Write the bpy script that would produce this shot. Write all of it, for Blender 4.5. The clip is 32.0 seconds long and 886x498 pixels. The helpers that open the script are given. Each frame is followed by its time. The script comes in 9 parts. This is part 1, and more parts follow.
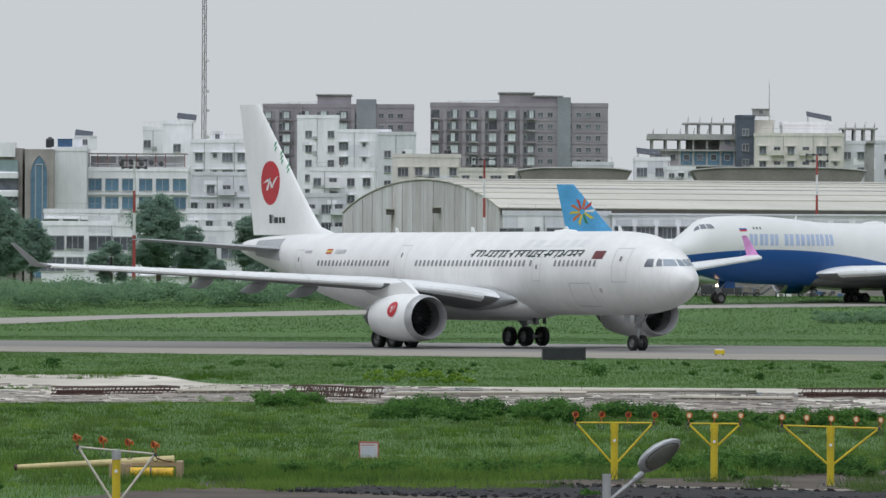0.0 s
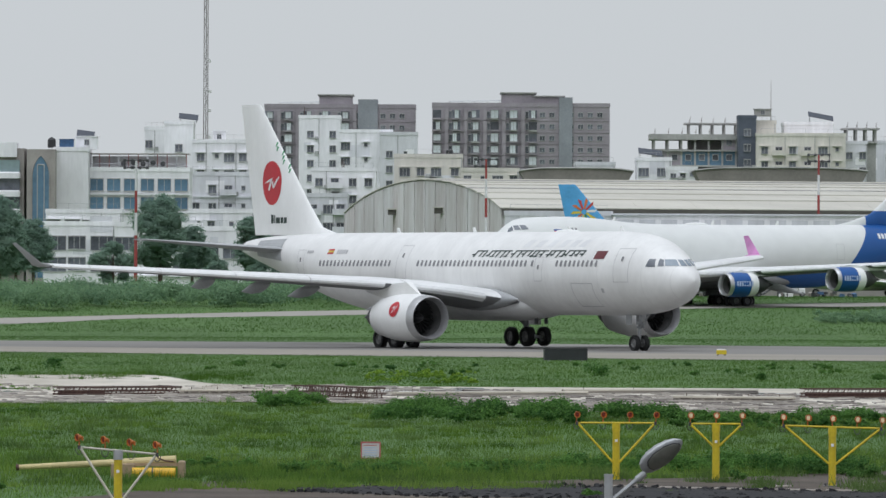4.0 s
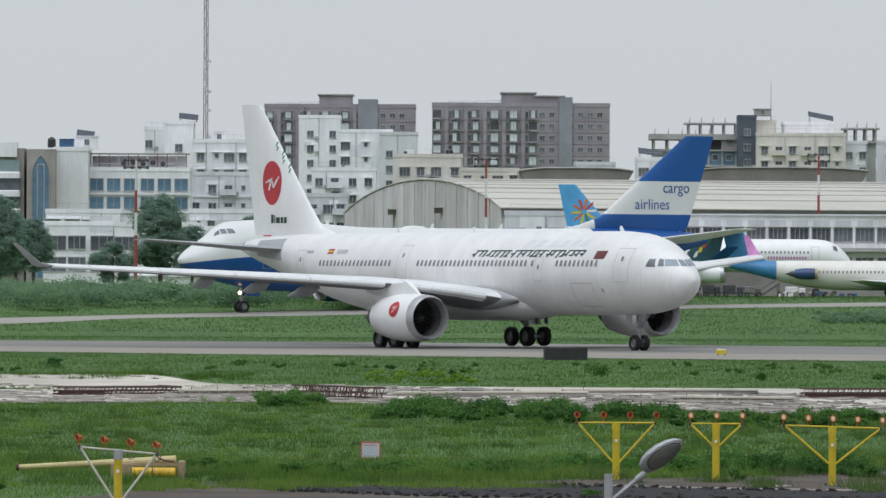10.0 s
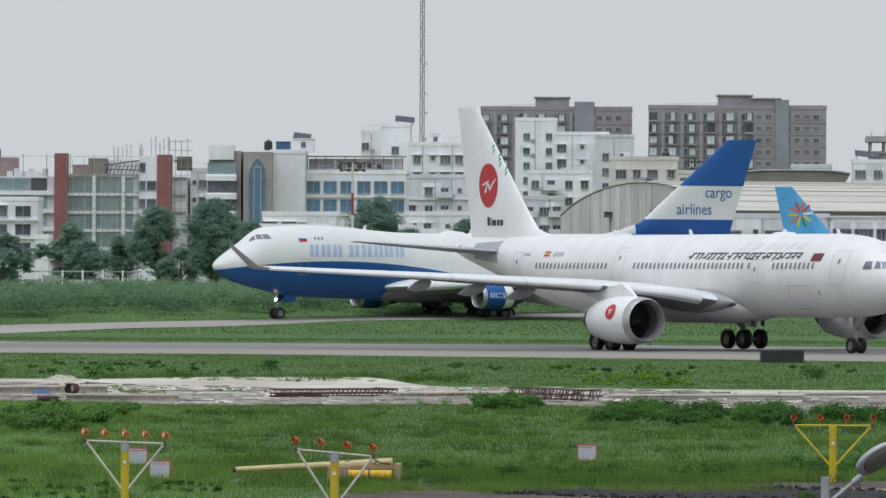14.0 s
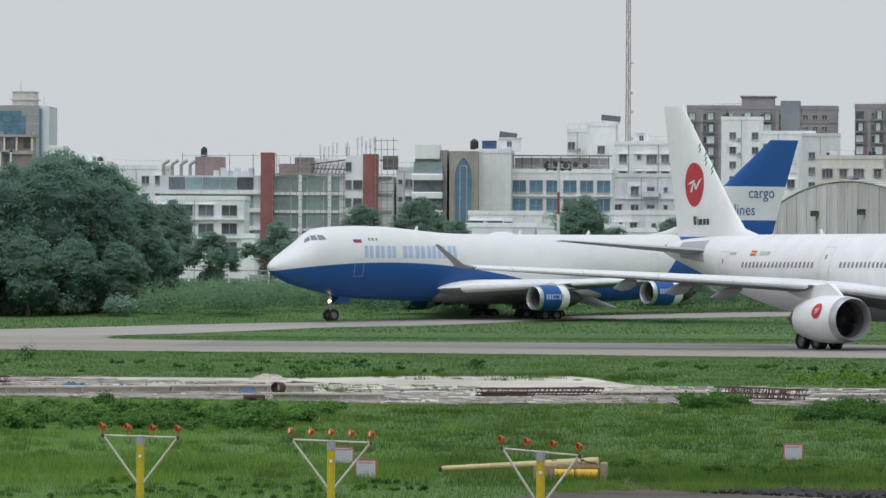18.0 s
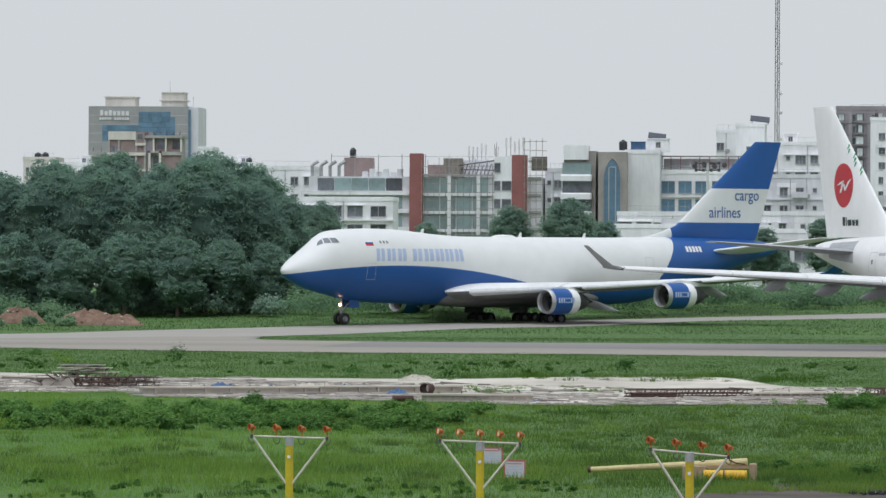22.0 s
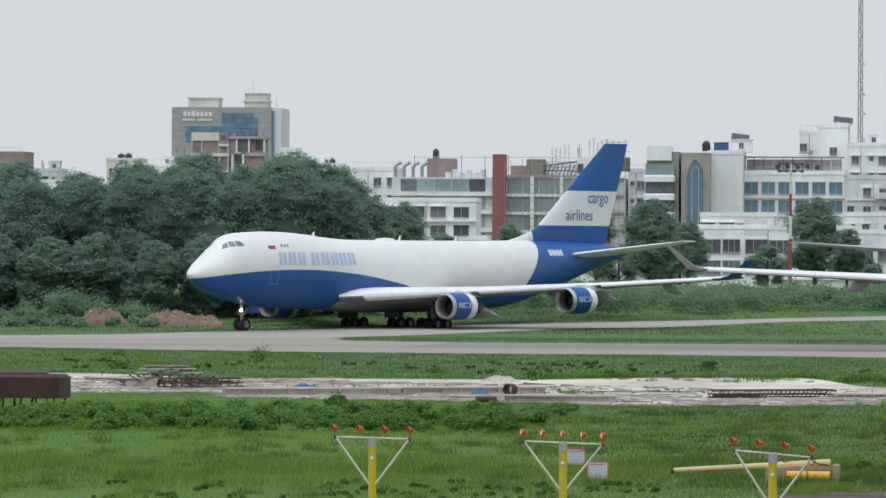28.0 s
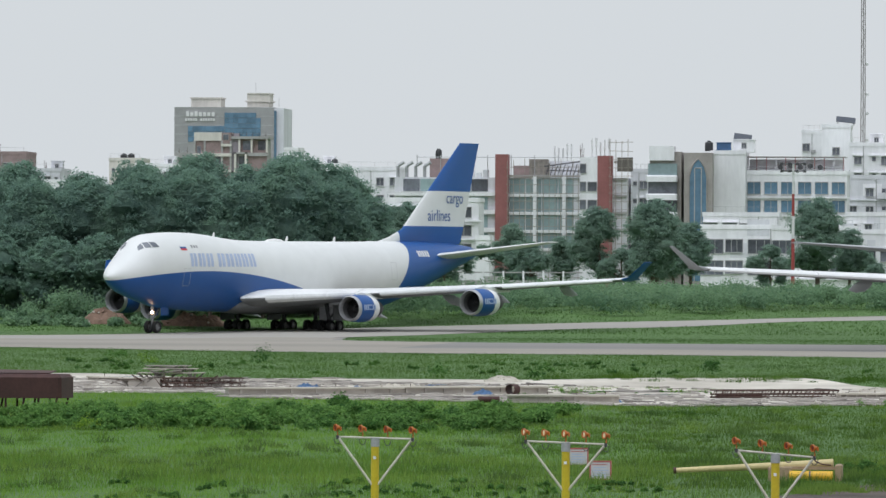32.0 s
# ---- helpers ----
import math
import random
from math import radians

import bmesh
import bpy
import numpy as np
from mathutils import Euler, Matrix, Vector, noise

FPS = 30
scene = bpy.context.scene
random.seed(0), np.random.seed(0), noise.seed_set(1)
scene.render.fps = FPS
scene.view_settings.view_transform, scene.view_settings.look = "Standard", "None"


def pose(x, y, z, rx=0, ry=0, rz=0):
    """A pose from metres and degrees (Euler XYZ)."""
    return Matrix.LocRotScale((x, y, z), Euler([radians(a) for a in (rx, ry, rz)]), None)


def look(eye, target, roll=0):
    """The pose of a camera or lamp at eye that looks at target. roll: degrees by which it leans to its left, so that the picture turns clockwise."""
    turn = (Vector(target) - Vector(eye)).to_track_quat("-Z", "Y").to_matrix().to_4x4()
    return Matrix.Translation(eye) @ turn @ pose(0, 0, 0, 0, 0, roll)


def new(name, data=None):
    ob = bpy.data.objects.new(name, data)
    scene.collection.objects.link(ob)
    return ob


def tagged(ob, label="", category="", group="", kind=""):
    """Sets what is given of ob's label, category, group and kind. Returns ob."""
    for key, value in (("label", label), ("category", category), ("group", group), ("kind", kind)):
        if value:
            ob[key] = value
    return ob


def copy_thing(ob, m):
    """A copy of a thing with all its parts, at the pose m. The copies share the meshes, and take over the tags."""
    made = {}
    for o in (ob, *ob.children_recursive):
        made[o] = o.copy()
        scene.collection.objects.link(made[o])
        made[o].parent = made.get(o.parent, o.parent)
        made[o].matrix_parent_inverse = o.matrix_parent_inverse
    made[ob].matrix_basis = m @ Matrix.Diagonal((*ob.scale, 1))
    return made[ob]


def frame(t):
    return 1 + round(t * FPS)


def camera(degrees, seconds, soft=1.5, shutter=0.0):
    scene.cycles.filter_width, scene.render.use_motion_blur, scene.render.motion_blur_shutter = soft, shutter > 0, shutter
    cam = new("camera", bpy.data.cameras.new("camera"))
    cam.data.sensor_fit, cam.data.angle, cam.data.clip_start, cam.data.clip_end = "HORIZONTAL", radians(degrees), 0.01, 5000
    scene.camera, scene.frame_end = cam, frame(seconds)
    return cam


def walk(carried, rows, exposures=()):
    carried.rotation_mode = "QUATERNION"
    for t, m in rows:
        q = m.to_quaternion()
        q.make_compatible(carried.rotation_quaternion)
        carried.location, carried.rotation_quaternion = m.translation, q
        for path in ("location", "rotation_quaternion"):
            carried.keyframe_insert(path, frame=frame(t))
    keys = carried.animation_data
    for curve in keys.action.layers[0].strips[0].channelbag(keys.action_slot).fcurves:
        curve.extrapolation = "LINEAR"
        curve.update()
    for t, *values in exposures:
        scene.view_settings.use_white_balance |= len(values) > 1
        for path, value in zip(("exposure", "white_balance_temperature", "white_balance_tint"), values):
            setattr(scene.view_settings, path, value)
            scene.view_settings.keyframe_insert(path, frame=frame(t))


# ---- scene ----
import collections

# A long lens on a tripod that pans from a standing airliner to a moving one.
EYE = (0.0, 0.0, 4.64)
LEAN = pose(0, 0, 0, 0, 0, 0.275)
cam = camera(7.178, 32.0, soft=1.5)
walk(cam, [
    (0.0, pose(*EYE, 90.2530, 0, 0.0000) @ LEAN),
    (0.5, pose(*EYE, 90.2530, 0, 0.0073) @ LEAN),
    (1.0, pose(*EYE, 90.2529, 0, 0.0142) @ LEAN),
    (1.5, pose(*EYE, 90.2530, 0, 0.0005) @ LEAN),
    (2.0, pose(*EYE, 90.2530, 0, 0.0073) @ LEAN),
    (2.5, pose(*EYE, 90.2530, 0, 0.0005) @ LEAN),
    (3.0, pose(*EYE, 90.2530, 0, 0.0005) @ LEAN),
    (3.5, pose(*EYE, 90.2530, 0, 0.0071) @ LEAN),
    (5.5, pose(*EYE, 90.2597, 0, 0.0211) @ LEAN),
    (6.0, pose(*EYE, 90.2529, 0, 0.0211) @ LEAN),
    (6.5, pose(*EYE, 90.2529, 0, 0.0211) @ LEAN),
    (7.0, pose(*EYE, 90.2529, 0, 0.0142) @ LEAN),
    (7.5, pose(*EYE, 90.2529, 0, 0.0142) @ LEAN),
    (8.0, pose(*EYE, 90.2461, 0, 0.0142) @ LEAN),
    (8.5, pose(*EYE, 90.2461, 0, 0.0142) @ LEAN),
    (9.0, pose(*EYE, 90.2529, 0, 0.0142) @ LEAN),
    (9.5, pose(*EYE, 90.2461, 0, 0.0142) @ LEAN),
    (10.0, pose(*EYE, 90.2529, 0, 0.0142) @ LEAN),
    (10.5, pose(*EYE, 90.2530, 0, 0.0073) @ LEAN),
    (11.0, pose(*EYE, 90.2529, 0, 0.0142) @ LEAN),
    (11.5, pose(*EYE, 90.2529, 0, 0.0142) @ LEAN),
    (12.0, pose(*EYE, 90.2598, 0, 0.0142) @ LEAN),
    (12.5, pose(*EYE, 90.2598, 0, 0.0142) @ LEAN),
    (13.0, pose(*EYE, 90.2628, 0, 0.1618) @ LEAN),
    (13.5, pose(*EYE, 90.2697, 0, 0.9198) @ LEAN),
    (14.0, pose(*EYE, 90.2651, 0, 1.7688) @ LEAN),
    (14.5, pose(*EYE, 90.2638, 0, 2.1408) @ LEAN),
    (15.0, pose(*EYE, 90.2676, 0, 2.7937) @ LEAN),
    (15.5, pose(*EYE, 90.2653, 0, 3.2709) @ LEAN),
    (17.5, pose(*EYE, 90.2507, 0, 3.4463) @ LEAN),
    (18.0, pose(*EYE, 90.2503, 0, 3.4396) @ LEAN),
    (18.5, pose(*EYE, 90.2502, 0, 3.4462) @ LEAN),
    (19.0, pose(*EYE, 90.2571, 0, 3.4533) @ LEAN),
    (19.5, pose(*EYE, 90.2502, 0, 3.4463) @ LEAN),
    (20.0, pose(*EYE, 90.2502, 0, 3.4463) @ LEAN),
    (20.5, pose(*EYE, 90.2502, 0, 3.4467) @ LEAN),
    (21.0, pose(*EYE, 90.2494, 0, 3.6219) @ LEAN),
    (21.5, pose(*EYE, 90.2475, 0, 4.1060) @ LEAN),
    (22.0, pose(*EYE, 90.2518, 0, 4.6469) @ LEAN),
    (22.5, pose(*EYE, 90.2498, 0, 5.0682) @ LEAN),
    (23.0, pose(*EYE, 90.2486, 0, 5.3134) @ LEAN),
    (23.5, pose(*EYE, 90.2486, 0, 5.3134) @ LEAN),
    (24.0, pose(*EYE, 90.2486, 0, 5.3134) @ LEAN),
    (24.5, pose(*EYE, 90.2486, 0, 5.3132) @ LEAN),
    (25.0, pose(*EYE, 90.2486, 0, 5.3134) @ LEAN),
    (25.5, pose(*EYE, 90.2485, 0, 5.3342) @ LEAN),
    (27.5, pose(*EYE, 90.2554, 0, 5.3275) @ LEAN),
    (28.0, pose(*EYE, 90.2554, 0, 5.3203) @ LEAN),
    (28.5, pose(*EYE, 90.2554, 0, 5.3274) @ LEAN),
    (29.0, pose(*EYE, 90.2485, 0, 5.3274) @ LEAN),
    (29.5, pose(*EYE, 90.2486, 0, 5.3207) @ LEAN),
    (30.0, pose(*EYE, 90.2486, 0, 5.3205) @ LEAN),
    (30.5, pose(*EYE, 90.2486, 0, 5.3206) @ LEAN),
    (31.0, pose(*EYE, 90.2417, 0, 5.3203) @ LEAN),
    (31.5, pose(*EYE, 90.2486, 0, 5.3203) @ LEAN),
    (32.0, pose(*EYE, 90.2553, 0, 5.3418) @ LEAN),
], exposures=[(0.0, 0.06), (12.5, 0.08), (15.5, 0.11), (20.5, 0.10), (23.0, 0.23), (32.0, 0.24)])

# Overcast daylight: a pale even sky and a very wide, weak sun high behind the camera's left shoulder.
SUN_UP, SUN_ROUND = 69.0, 200.0
world = bpy.data.worlds.new("overcast_sky")
scene.world = world
world.use_nodes = True
wn, wl = world.node_tree.nodes, world.node_tree.links
sky = wn.new("ShaderNodeTexSky")
sky.sky_type, sky.sun_disc = "NISHITA", False
sky.sun_elevation, sky.sun_rotation = radians(SUN_UP), radians(SUN_ROUND)
sky.air_density, sky.dust_density, sky.ozone_density = 1.0, 4.0, 1.0
cloud = wn.new("ShaderNodeMix")
cloud.data_type = "RGBA"
cloud.inputs["Factor"].default_value = 0.93
cloud.inputs[7].default_value = (5.85, 6.21, 6.54, 1)
wl.new(sky.outputs["Color"], cloud.inputs[6])
wl.new(cloud.outputs[2], wn["Background"].inputs["Color"])
wn["Background"].inputs["Strength"].default_value = 0.1
sun = new("sun", bpy.data.lights.new("sun", "SUN"))
sun.data.energy, sun.data.angle, sun.data.color = 1.68, radians(70), (0.93, 0.985, 1.09)
sun.matrix_world = look((-48, -128, 356), (0, 0, 0))

# ---- materials ----
def node_mat(name, col, rough=0.6, metal=0.0, scale=1.0, vary=0.15, fine=20.0, bump=0.0, col2=None, streak=None, coat=0.0, rnd=0.0, seams=0.0):
    """A principled material whose colour varies at two scales in metres, with fine relief."""
    m = bpy.data.materials.new(name)
    m.use_nodes = True
    n, l = m.node_tree.nodes, m.node_tree.links
    b = n["Principled BSDF"]
    b.inputs["Roughness"].default_value, b.inputs["Metallic"].default_value = rough, metal
    b.inputs["Coat Weight"].default_value = coat
    tc = n.new("ShaderNodeTexCoord")
    src = tc.outputs["Object"]
    if streak:
        mp = n.new("ShaderNodeMapping")
        mp.inputs["Scale"].default_value = streak
        l.new(src, mp.inputs["Vector"])
        src = mp.outputs["Vector"]
    n1, n2 = n.new("ShaderNodeTexNoise"), n.new("ShaderNodeTexNoise")
    for nn, s in ((n1, scale), (n2, fine)):
        nn.inputs["Scale"].default_value, nn.inputs["Detail"].default_value = s, 5
        l.new(src, nn.inputs["Vector"])
    add = n.new("ShaderNodeMath")
    add.operation = "MULTIPLY_ADD"
    l.new(n2.outputs["Fac"], add.inputs[0])
    add.inputs[1].default_value = 0.5
    l.new(n1.outputs["Fac"], add.inputs[2])
    ramp = n.new("ShaderNodeMapRange")
    ramp.inputs["From Min"].default_value, ramp.inputs["From Max"].default_value = 0.5, 1.0
    l.new(add.outputs[0], ramp.inputs["Value"])
    mix = n.new("ShaderNodeMix")
    mix.data_type = "RGBA"
    c2 = col2 or [c * (1 - vary) for c in col]
    mix.inputs[6].default_value, mix.inputs[7].default_value = (*c2, 1), (*[min(c * (1 + vary * 0.5), 1) for c in col], 1)
    l.new(ramp.outputs[0], mix.inputs["Factor"])
    out = mix.outputs[2]
    if seams:
        # thin skin joints across the length, at even pitch
        sx, dv, fr, lt, jm = n.new("ShaderNodeSeparateXYZ"), n.new("ShaderNodeMath"), n.new("ShaderNodeMath"), n.new("ShaderNodeMath"), n.new("ShaderNodeMix")
        l.new(tc.outputs["Object"], sx.inputs[0])
        dv.operation, fr.operation, lt.operation = "DIVIDE", "FRACT", "LESS_THAN"
        dv.inputs[1].default_value, lt.inputs[1].default_value = seams, 0.022
        l.new(sx.outputs["X"], dv.inputs[0])
        l.new(dv.outputs[0], fr.inputs[0])
        l.new(fr.outputs[0], lt.inputs[0])
        jm.data_type = "RGBA"
        jm.inputs[7].default_value = (*[c * 0.91 for c in col], 1)
        l.new(lt.outputs[0], jm.inputs["Factor"])
        l.new(out, jm.inputs[6])
        out = jm.outputs[2]
    if rnd:
        oi = n.new("ShaderNodeObjectInfo")
        hs = n.new("ShaderNodeHueSaturation")
        mr = n.new("ShaderNodeMapRange")
        mr.inputs["To Min"].default_value, mr.inputs["To Max"].default_value = 1 - rnd, 1 + rnd
        l.new(oi.outputs["Random"], mr.inputs["Value"])
        l.new(mr.outputs[0], hs.inputs["Value"])
        l.new(out, hs.inputs["Color"])
        out = hs.outputs["Color"]
    l.new(out, b.inputs["Base Color"])
    if bump:
        bp = n.new("ShaderNodeBump")
        bp.inputs["Strength"].default_value, bp.inputs["Distance"].default_value = 0.6, bump
        l.new(n2.outputs["Fac"], bp.inputs["Height"])
        l.new(bp.outputs["Normal"], b.inputs["Normal"])
    m.diffuse_color = (*col, 1)
    return m


def glow_mat(name, col, strength):
    m = bpy.data.materials.new(name)
    m.use_nodes = True
    b = m.node_tree.nodes["Principled BSDF"]
    b.inputs["Base Color"].default_value = (*col, 1)
    b.inputs["Emission Color"].default_value, b.inputs["Emission Strength"].default_value = (*col, 1), strength
    return m


def leaf_mat(name, dark, light, rough=0.0, each=0.5):
    """Foliage: each clump or blade takes its own green; rough gives a solid bough the relief of its leaves."""
    m = bpy.data.materials.new(name)
    m.use_nodes = True
    n, l = m.node_tree.nodes, m.node_tree.links
    b = n["Principled BSDF"]
    b.inputs["Roughness"].default_value = 0.7
    b.inputs["Specular IOR Level"].default_value = 0.1
    g, tc, nz, mix = n.new("ShaderNodeNewGeometry"), n.new("ShaderNodeTexCoord"), n.new("ShaderNodeTexNoise"), n.new("ShaderNodeMix")
    nz.inputs["Scale"].default_value, nz.inputs["Detail"].default_value = 0.12, 4
    l.new(tc.outputs["Object"], nz.inputs["Vector"])
    ad = n.new("ShaderNodeMath")
    ad.operation = "MULTIPLY_ADD"
    l.new(g.outputs["Random Per Island"], ad.inputs[0])
    ad.inputs[1].default_value = each
    n2, ad2 = n.new("ShaderNodeTexNoise"), n.new("ShaderNodeMath")
    n2.inputs["Scale"].default_value, n2.inputs["Detail"].default_value = 0.9, 5
    l.new(tc.outputs["Object"], n2.inputs["Vector"])
    ad2.operation = "MULTIPLY_ADD"
    l.new(n2.outputs["Fac"], ad2.inputs[0])
    ad2.inputs[1].default_value = 0.7
    l.new(nz.outputs["Fac"], ad2.inputs[2])
    l.new(ad2.outputs[0], ad.inputs[2])
    mr = n.new("ShaderNodeMapRange")
    mr.inputs["From Min"].default_value, mr.inputs["From Max"].default_value = 0.55 + 0.5 * each, 1.17 + 0.5 * each
    l.new(ad.outputs[0], mr.inputs["Value"])
    mix.data_type = "RGBA"
    mix.inputs[6].default_value, mix.inputs[7].default_value = (*dark, 1), (*light, 1)
    l.new(mr.outputs[0], mix.inputs["Factor"])
    l.new(mix.outputs[2], b.inputs["Base Color"])
    if rough:
        n3, bp = n.new("ShaderNodeTexNoise"), n.new("ShaderNodeBump")
        n3.inputs["Scale"].default_value, n3.inputs["Detail"].default_value, n3.inputs["Roughness"].default_value = 1.3, 6, 0.7
        l.new(tc.outputs["Object"], n3.inputs["Vector"])
        bp.inputs["Strength"].default_value, bp.inputs["Distance"].default_value = 1.0, rough
        l.new(n3.outputs["Fac"], bp.inputs["Height"])
        l.new(bp.outputs["Normal"], b.inputs["Normal"])
        l.new(n3.outputs["Fac"], ad.inputs[0])
    # light passes through thin leaves
    tr, ms = n.new("ShaderNodeBsdfTranslucent"), n.new("ShaderNodeMixShader")
    l.new(mix.outputs[2], tr.inputs["Color"])
    ms.inputs["Fac"].default_value = 0.5
    l.new(b.outputs[0], ms.inputs[1])
    l.new(tr.outputs[0], ms.inputs[2])
    l.new(ms.outputs[0], n["Material Output"].inputs["Surface"])
    return m


WHITE = node_mat("white_aircraft_paint", (0.82, 0.82, 0.81), 0.36, 0, 0.9, 0.06, 5.0, streak=(1.2, 1, 0.5), coat=0.1)
SKIN = node_mat("white_panelled_aircraft_skin", (0.765, 0.762, 0.752), 0.36, 0, 0.6, 0.10, 3.0, streak=(1.0, 1, 0.4), coat=0.1, seams=2.13)
WING_GREY = node_mat("pale_wing_paint", (0.72, 0.725, 0.725), 0.4, 0, 0.3, 0.14, 3.0, streak=(2.0, 0.5, 1))
UNDER_GREY = node_mat("grey_underside_paint", (0.36, 0.37, 0.38), 0.5, 0, 0.4, 0.2, 3.0)
DARK_METAL = node_mat("dark_worn_metal", (0.09, 0.09, 0.095), 0.5, 0.6, 2, 0.3, 14)
BARE_METAL = node_mat("bare_aluminium", (0.55, 0.55, 0.56), 0.35, 0.7, 1.2, 0.2, 9)
RUBBER = node_mat("black_tyre_rubber", (0.018, 0.018, 0.019), 0.8, 0, 3, 0.3, 20)
HUB = node_mat("grey_wheel_hub", (0.2, 0.2, 0.2), 0.45, 0.4, 3, 0.3, 20)
STRUT = node_mat("grey_gear_strut", (0.34, 0.35, 0.36), 0.45, 0.2, 2, 0.3, 15)
# Cockpit glass: reflected sky is put into the base colours, strongest in the windscreen.
GLASS_DARK = node_mat("dark_cockpit_glass", (0.14, 0.155, 0.18), 0.14, 0, 2, 0.2, 8)
SCREEN = node_mat("sky_tinted_windscreen", (0.24, 0.29, 0.34), 0.12, 0, 2, 0.2, 8)
CABIN_GLASS = node_mat("cabin_window_glass", (0.22, 0.22, 0.23), 0.2, 0, 2, 0.2, 8)
SEAM = node_mat("door_outline_grey", (0.50, 0.50, 0.51), 0.6, 0, 2, 0.2, 10)
INK = node_mat("dark_green_lettering", (0.02, 0.04, 0.035), 0.5, 0, 2, 0.2, 10)
RED = node_mat("red_emblem_paint", (0.50, 0.018, 0.032), 0.4, 0, 0.8, 0.15, 4)
# Wing grey copied darker: shade beneath wings and belly sits in this colour.
UNDER_SHADE = node_mat("shaded_grey_wing_underside", (0.20, 0.205, 0.21), 0.55, 0, 0.4, 0.25, 3.0)
BLUE = node_mat("deep_blue_aircraft_paint", (0.006, 0.082, 0.30), 0.42, 0, 0.3, 0.2, 3, streak=(0.5, 1, 2))
GHOST = node_mat("faded_blue_grey_marking", (0.40, 0.48, 0.66), 0.4, 0, 0.7, 0.12, 4)
WINGLET_PINK = node_mat("pink_winglet_paint", (0.60, 0.25, 0.52), 0.4, 0, 1, 0.2, 5)
GREEN_MARK = node_mat("green_marking", (0.05, 0.32, 0.14), 0.5, 0, 1, 0.2, 5)
FLAG_GREEN = node_mat("flag_maroon", (0.14, 0.03, 0.035), 0.5, 0, 1, 0.2, 5)
TURQUOISE = node_mat("turquoise_fin_paint", (0.09, 0.38, 0.70), 0.4, 0, 0.4, 0.2, 3)
PETAL = [node_mat("petal_" + k, c, 0.5, 0, 1, 0.15, 5) for k, c in (("white", (0.7, 0.7, 0.68)), ("yellow", (0.62, 0.52, 0.06)), ("red", (0.5, 0.06, 0.05)), ("green", (0.04, 0.22, 0.1)), ("orange", (0.6, 0.16, 0.04)))]
LAMP_GLOW = glow_mat("landing_light_glow", (1.0, 0.62, 0.36), 14.0)
GRASS_MID = leaf_mat("rough_field_grass", (0.042, 0.103, 0.016), (0.112, 0.205, 0.034), each=0.22)
GRASS = leaf_mat("grass_blades", (0.043, 0.102, 0.012), (0.137, 0.232, 0.033), each=0.22)
GRASS_FAR = leaf_mat("mown_infield_grass", (0.051, 0.113, 0.028), (0.099, 0.182, 0.049), each=0.22)
GRASS_LUSH = leaf_mat("lush_grass_blades", (0.105, 0.235, 0.034), (0.275, 0.45, 0.085), each=0.22)
GRASS_VERGE = leaf_mat("dark_verge_grass", (0.05, 0.105, 0.028), (0.15, 0.225, 0.07), each=0.22)
GRASS_DRY = leaf_mat("rank_grass", (0.08, 0.165, 0.03), (0.235, 0.345, 0.075), each=0.22)
# Wood and garden greens are paled towards blue to stand for distance haze.
LEAF_DARK = leaf_mat("hazed_wood_leaves", (0.162, 0.262, 0.225), (0.248, 0.385, 0.265), each=0.24)
BOUGH_DARK = leaf_mat("hazed_wood_boughs", (0.145, 0.238, 0.205), (0.24, 0.37, 0.27), 0.9)
BOUGH_MID = leaf_mat("hazed_garden_boughs", (0.16, 0.25, 0.205), (0.27, 0.38, 0.285), 0.6)
LEAF_MID = leaf_mat("hazed_garden_leaves", (0.175, 0.275, 0.225), (0.29, 0.405, 0.305), each=0.24)
LEAF_BUSH = leaf_mat("bush_leaves", (0.034, 0.098, 0.026), (0.135, 0.28, 0.066))
LEAF_VINE = leaf_mat("bright_bush_leaves", (0.055, 0.145, 0.038), (0.19, 0.35, 0.09))
# The far hedge green has distance haze mixed in as well.
LEAF_HEDGE = leaf_mat("hazed_hedge_leaves", (0.122, 0.22, 0.138), (0.25, 0.385, 0.21), each=0.24)
LEAF_YELLOW = leaf_mat("yellow_green_weed", (0.07, 0.175, 0.025), (0.28, 0.42, 0.06))
BARK = node_mat("grey_brown_bark", (0.11, 0.085, 0.065), 0.9, 0, 1.5, 0.3, 9, 0.02)
SOIL = node_mat("turf_soil", (0.062, 0.135, 0.026), 0.95, 0, 0.05, 0.35, 0.9, 0.05, col2=(0.046, 0.102, 0.02))
SHOULDER = node_mat("beige_worn_shoulder", (0.275, 0.25, 0.21), 0.8, 0, 0.03, 0.25, 0.6, 0.004, streak=(0.25, 1.6, 1))
TARMAC = node_mat("grey_taxiway_asphalt", (0.194, 0.184, 0.172), 0.75, 0, 0.03, 0.25, 0.6, 0.004, streak=(0.25, 1.6, 1))
APRON = node_mat("pale_apron_concrete", (0.32, 0.30, 0.268), 0.8, 0, 0.04, 0.2, 0.6, 0.004, streak=(0.3, 1.5, 1))
WET_ROAD = node_mat("damp_dark_asphalt", (0.10, 0.083, 0.069), 0.75, 0, 0.5, 0.5, 4, 0.03)
TIMBER = node_mat("dark_wet_timber", (0.24, 0.215, 0.195), 0.9, 0, 1.5, 0.4, 12, 0.02, rnd=0.3)
RUBBLE = node_mat("black_asphalt_rubble", (0.03, 0.03, 0.032), 0.75, 0, 1.5, 0.4, 12, 0.02)
for m in (RUBBLE, WET_ROAD):
    m.node_tree.nodes["Principled BSDF"].inputs["Specular IOR Level"].default_value = 0.12
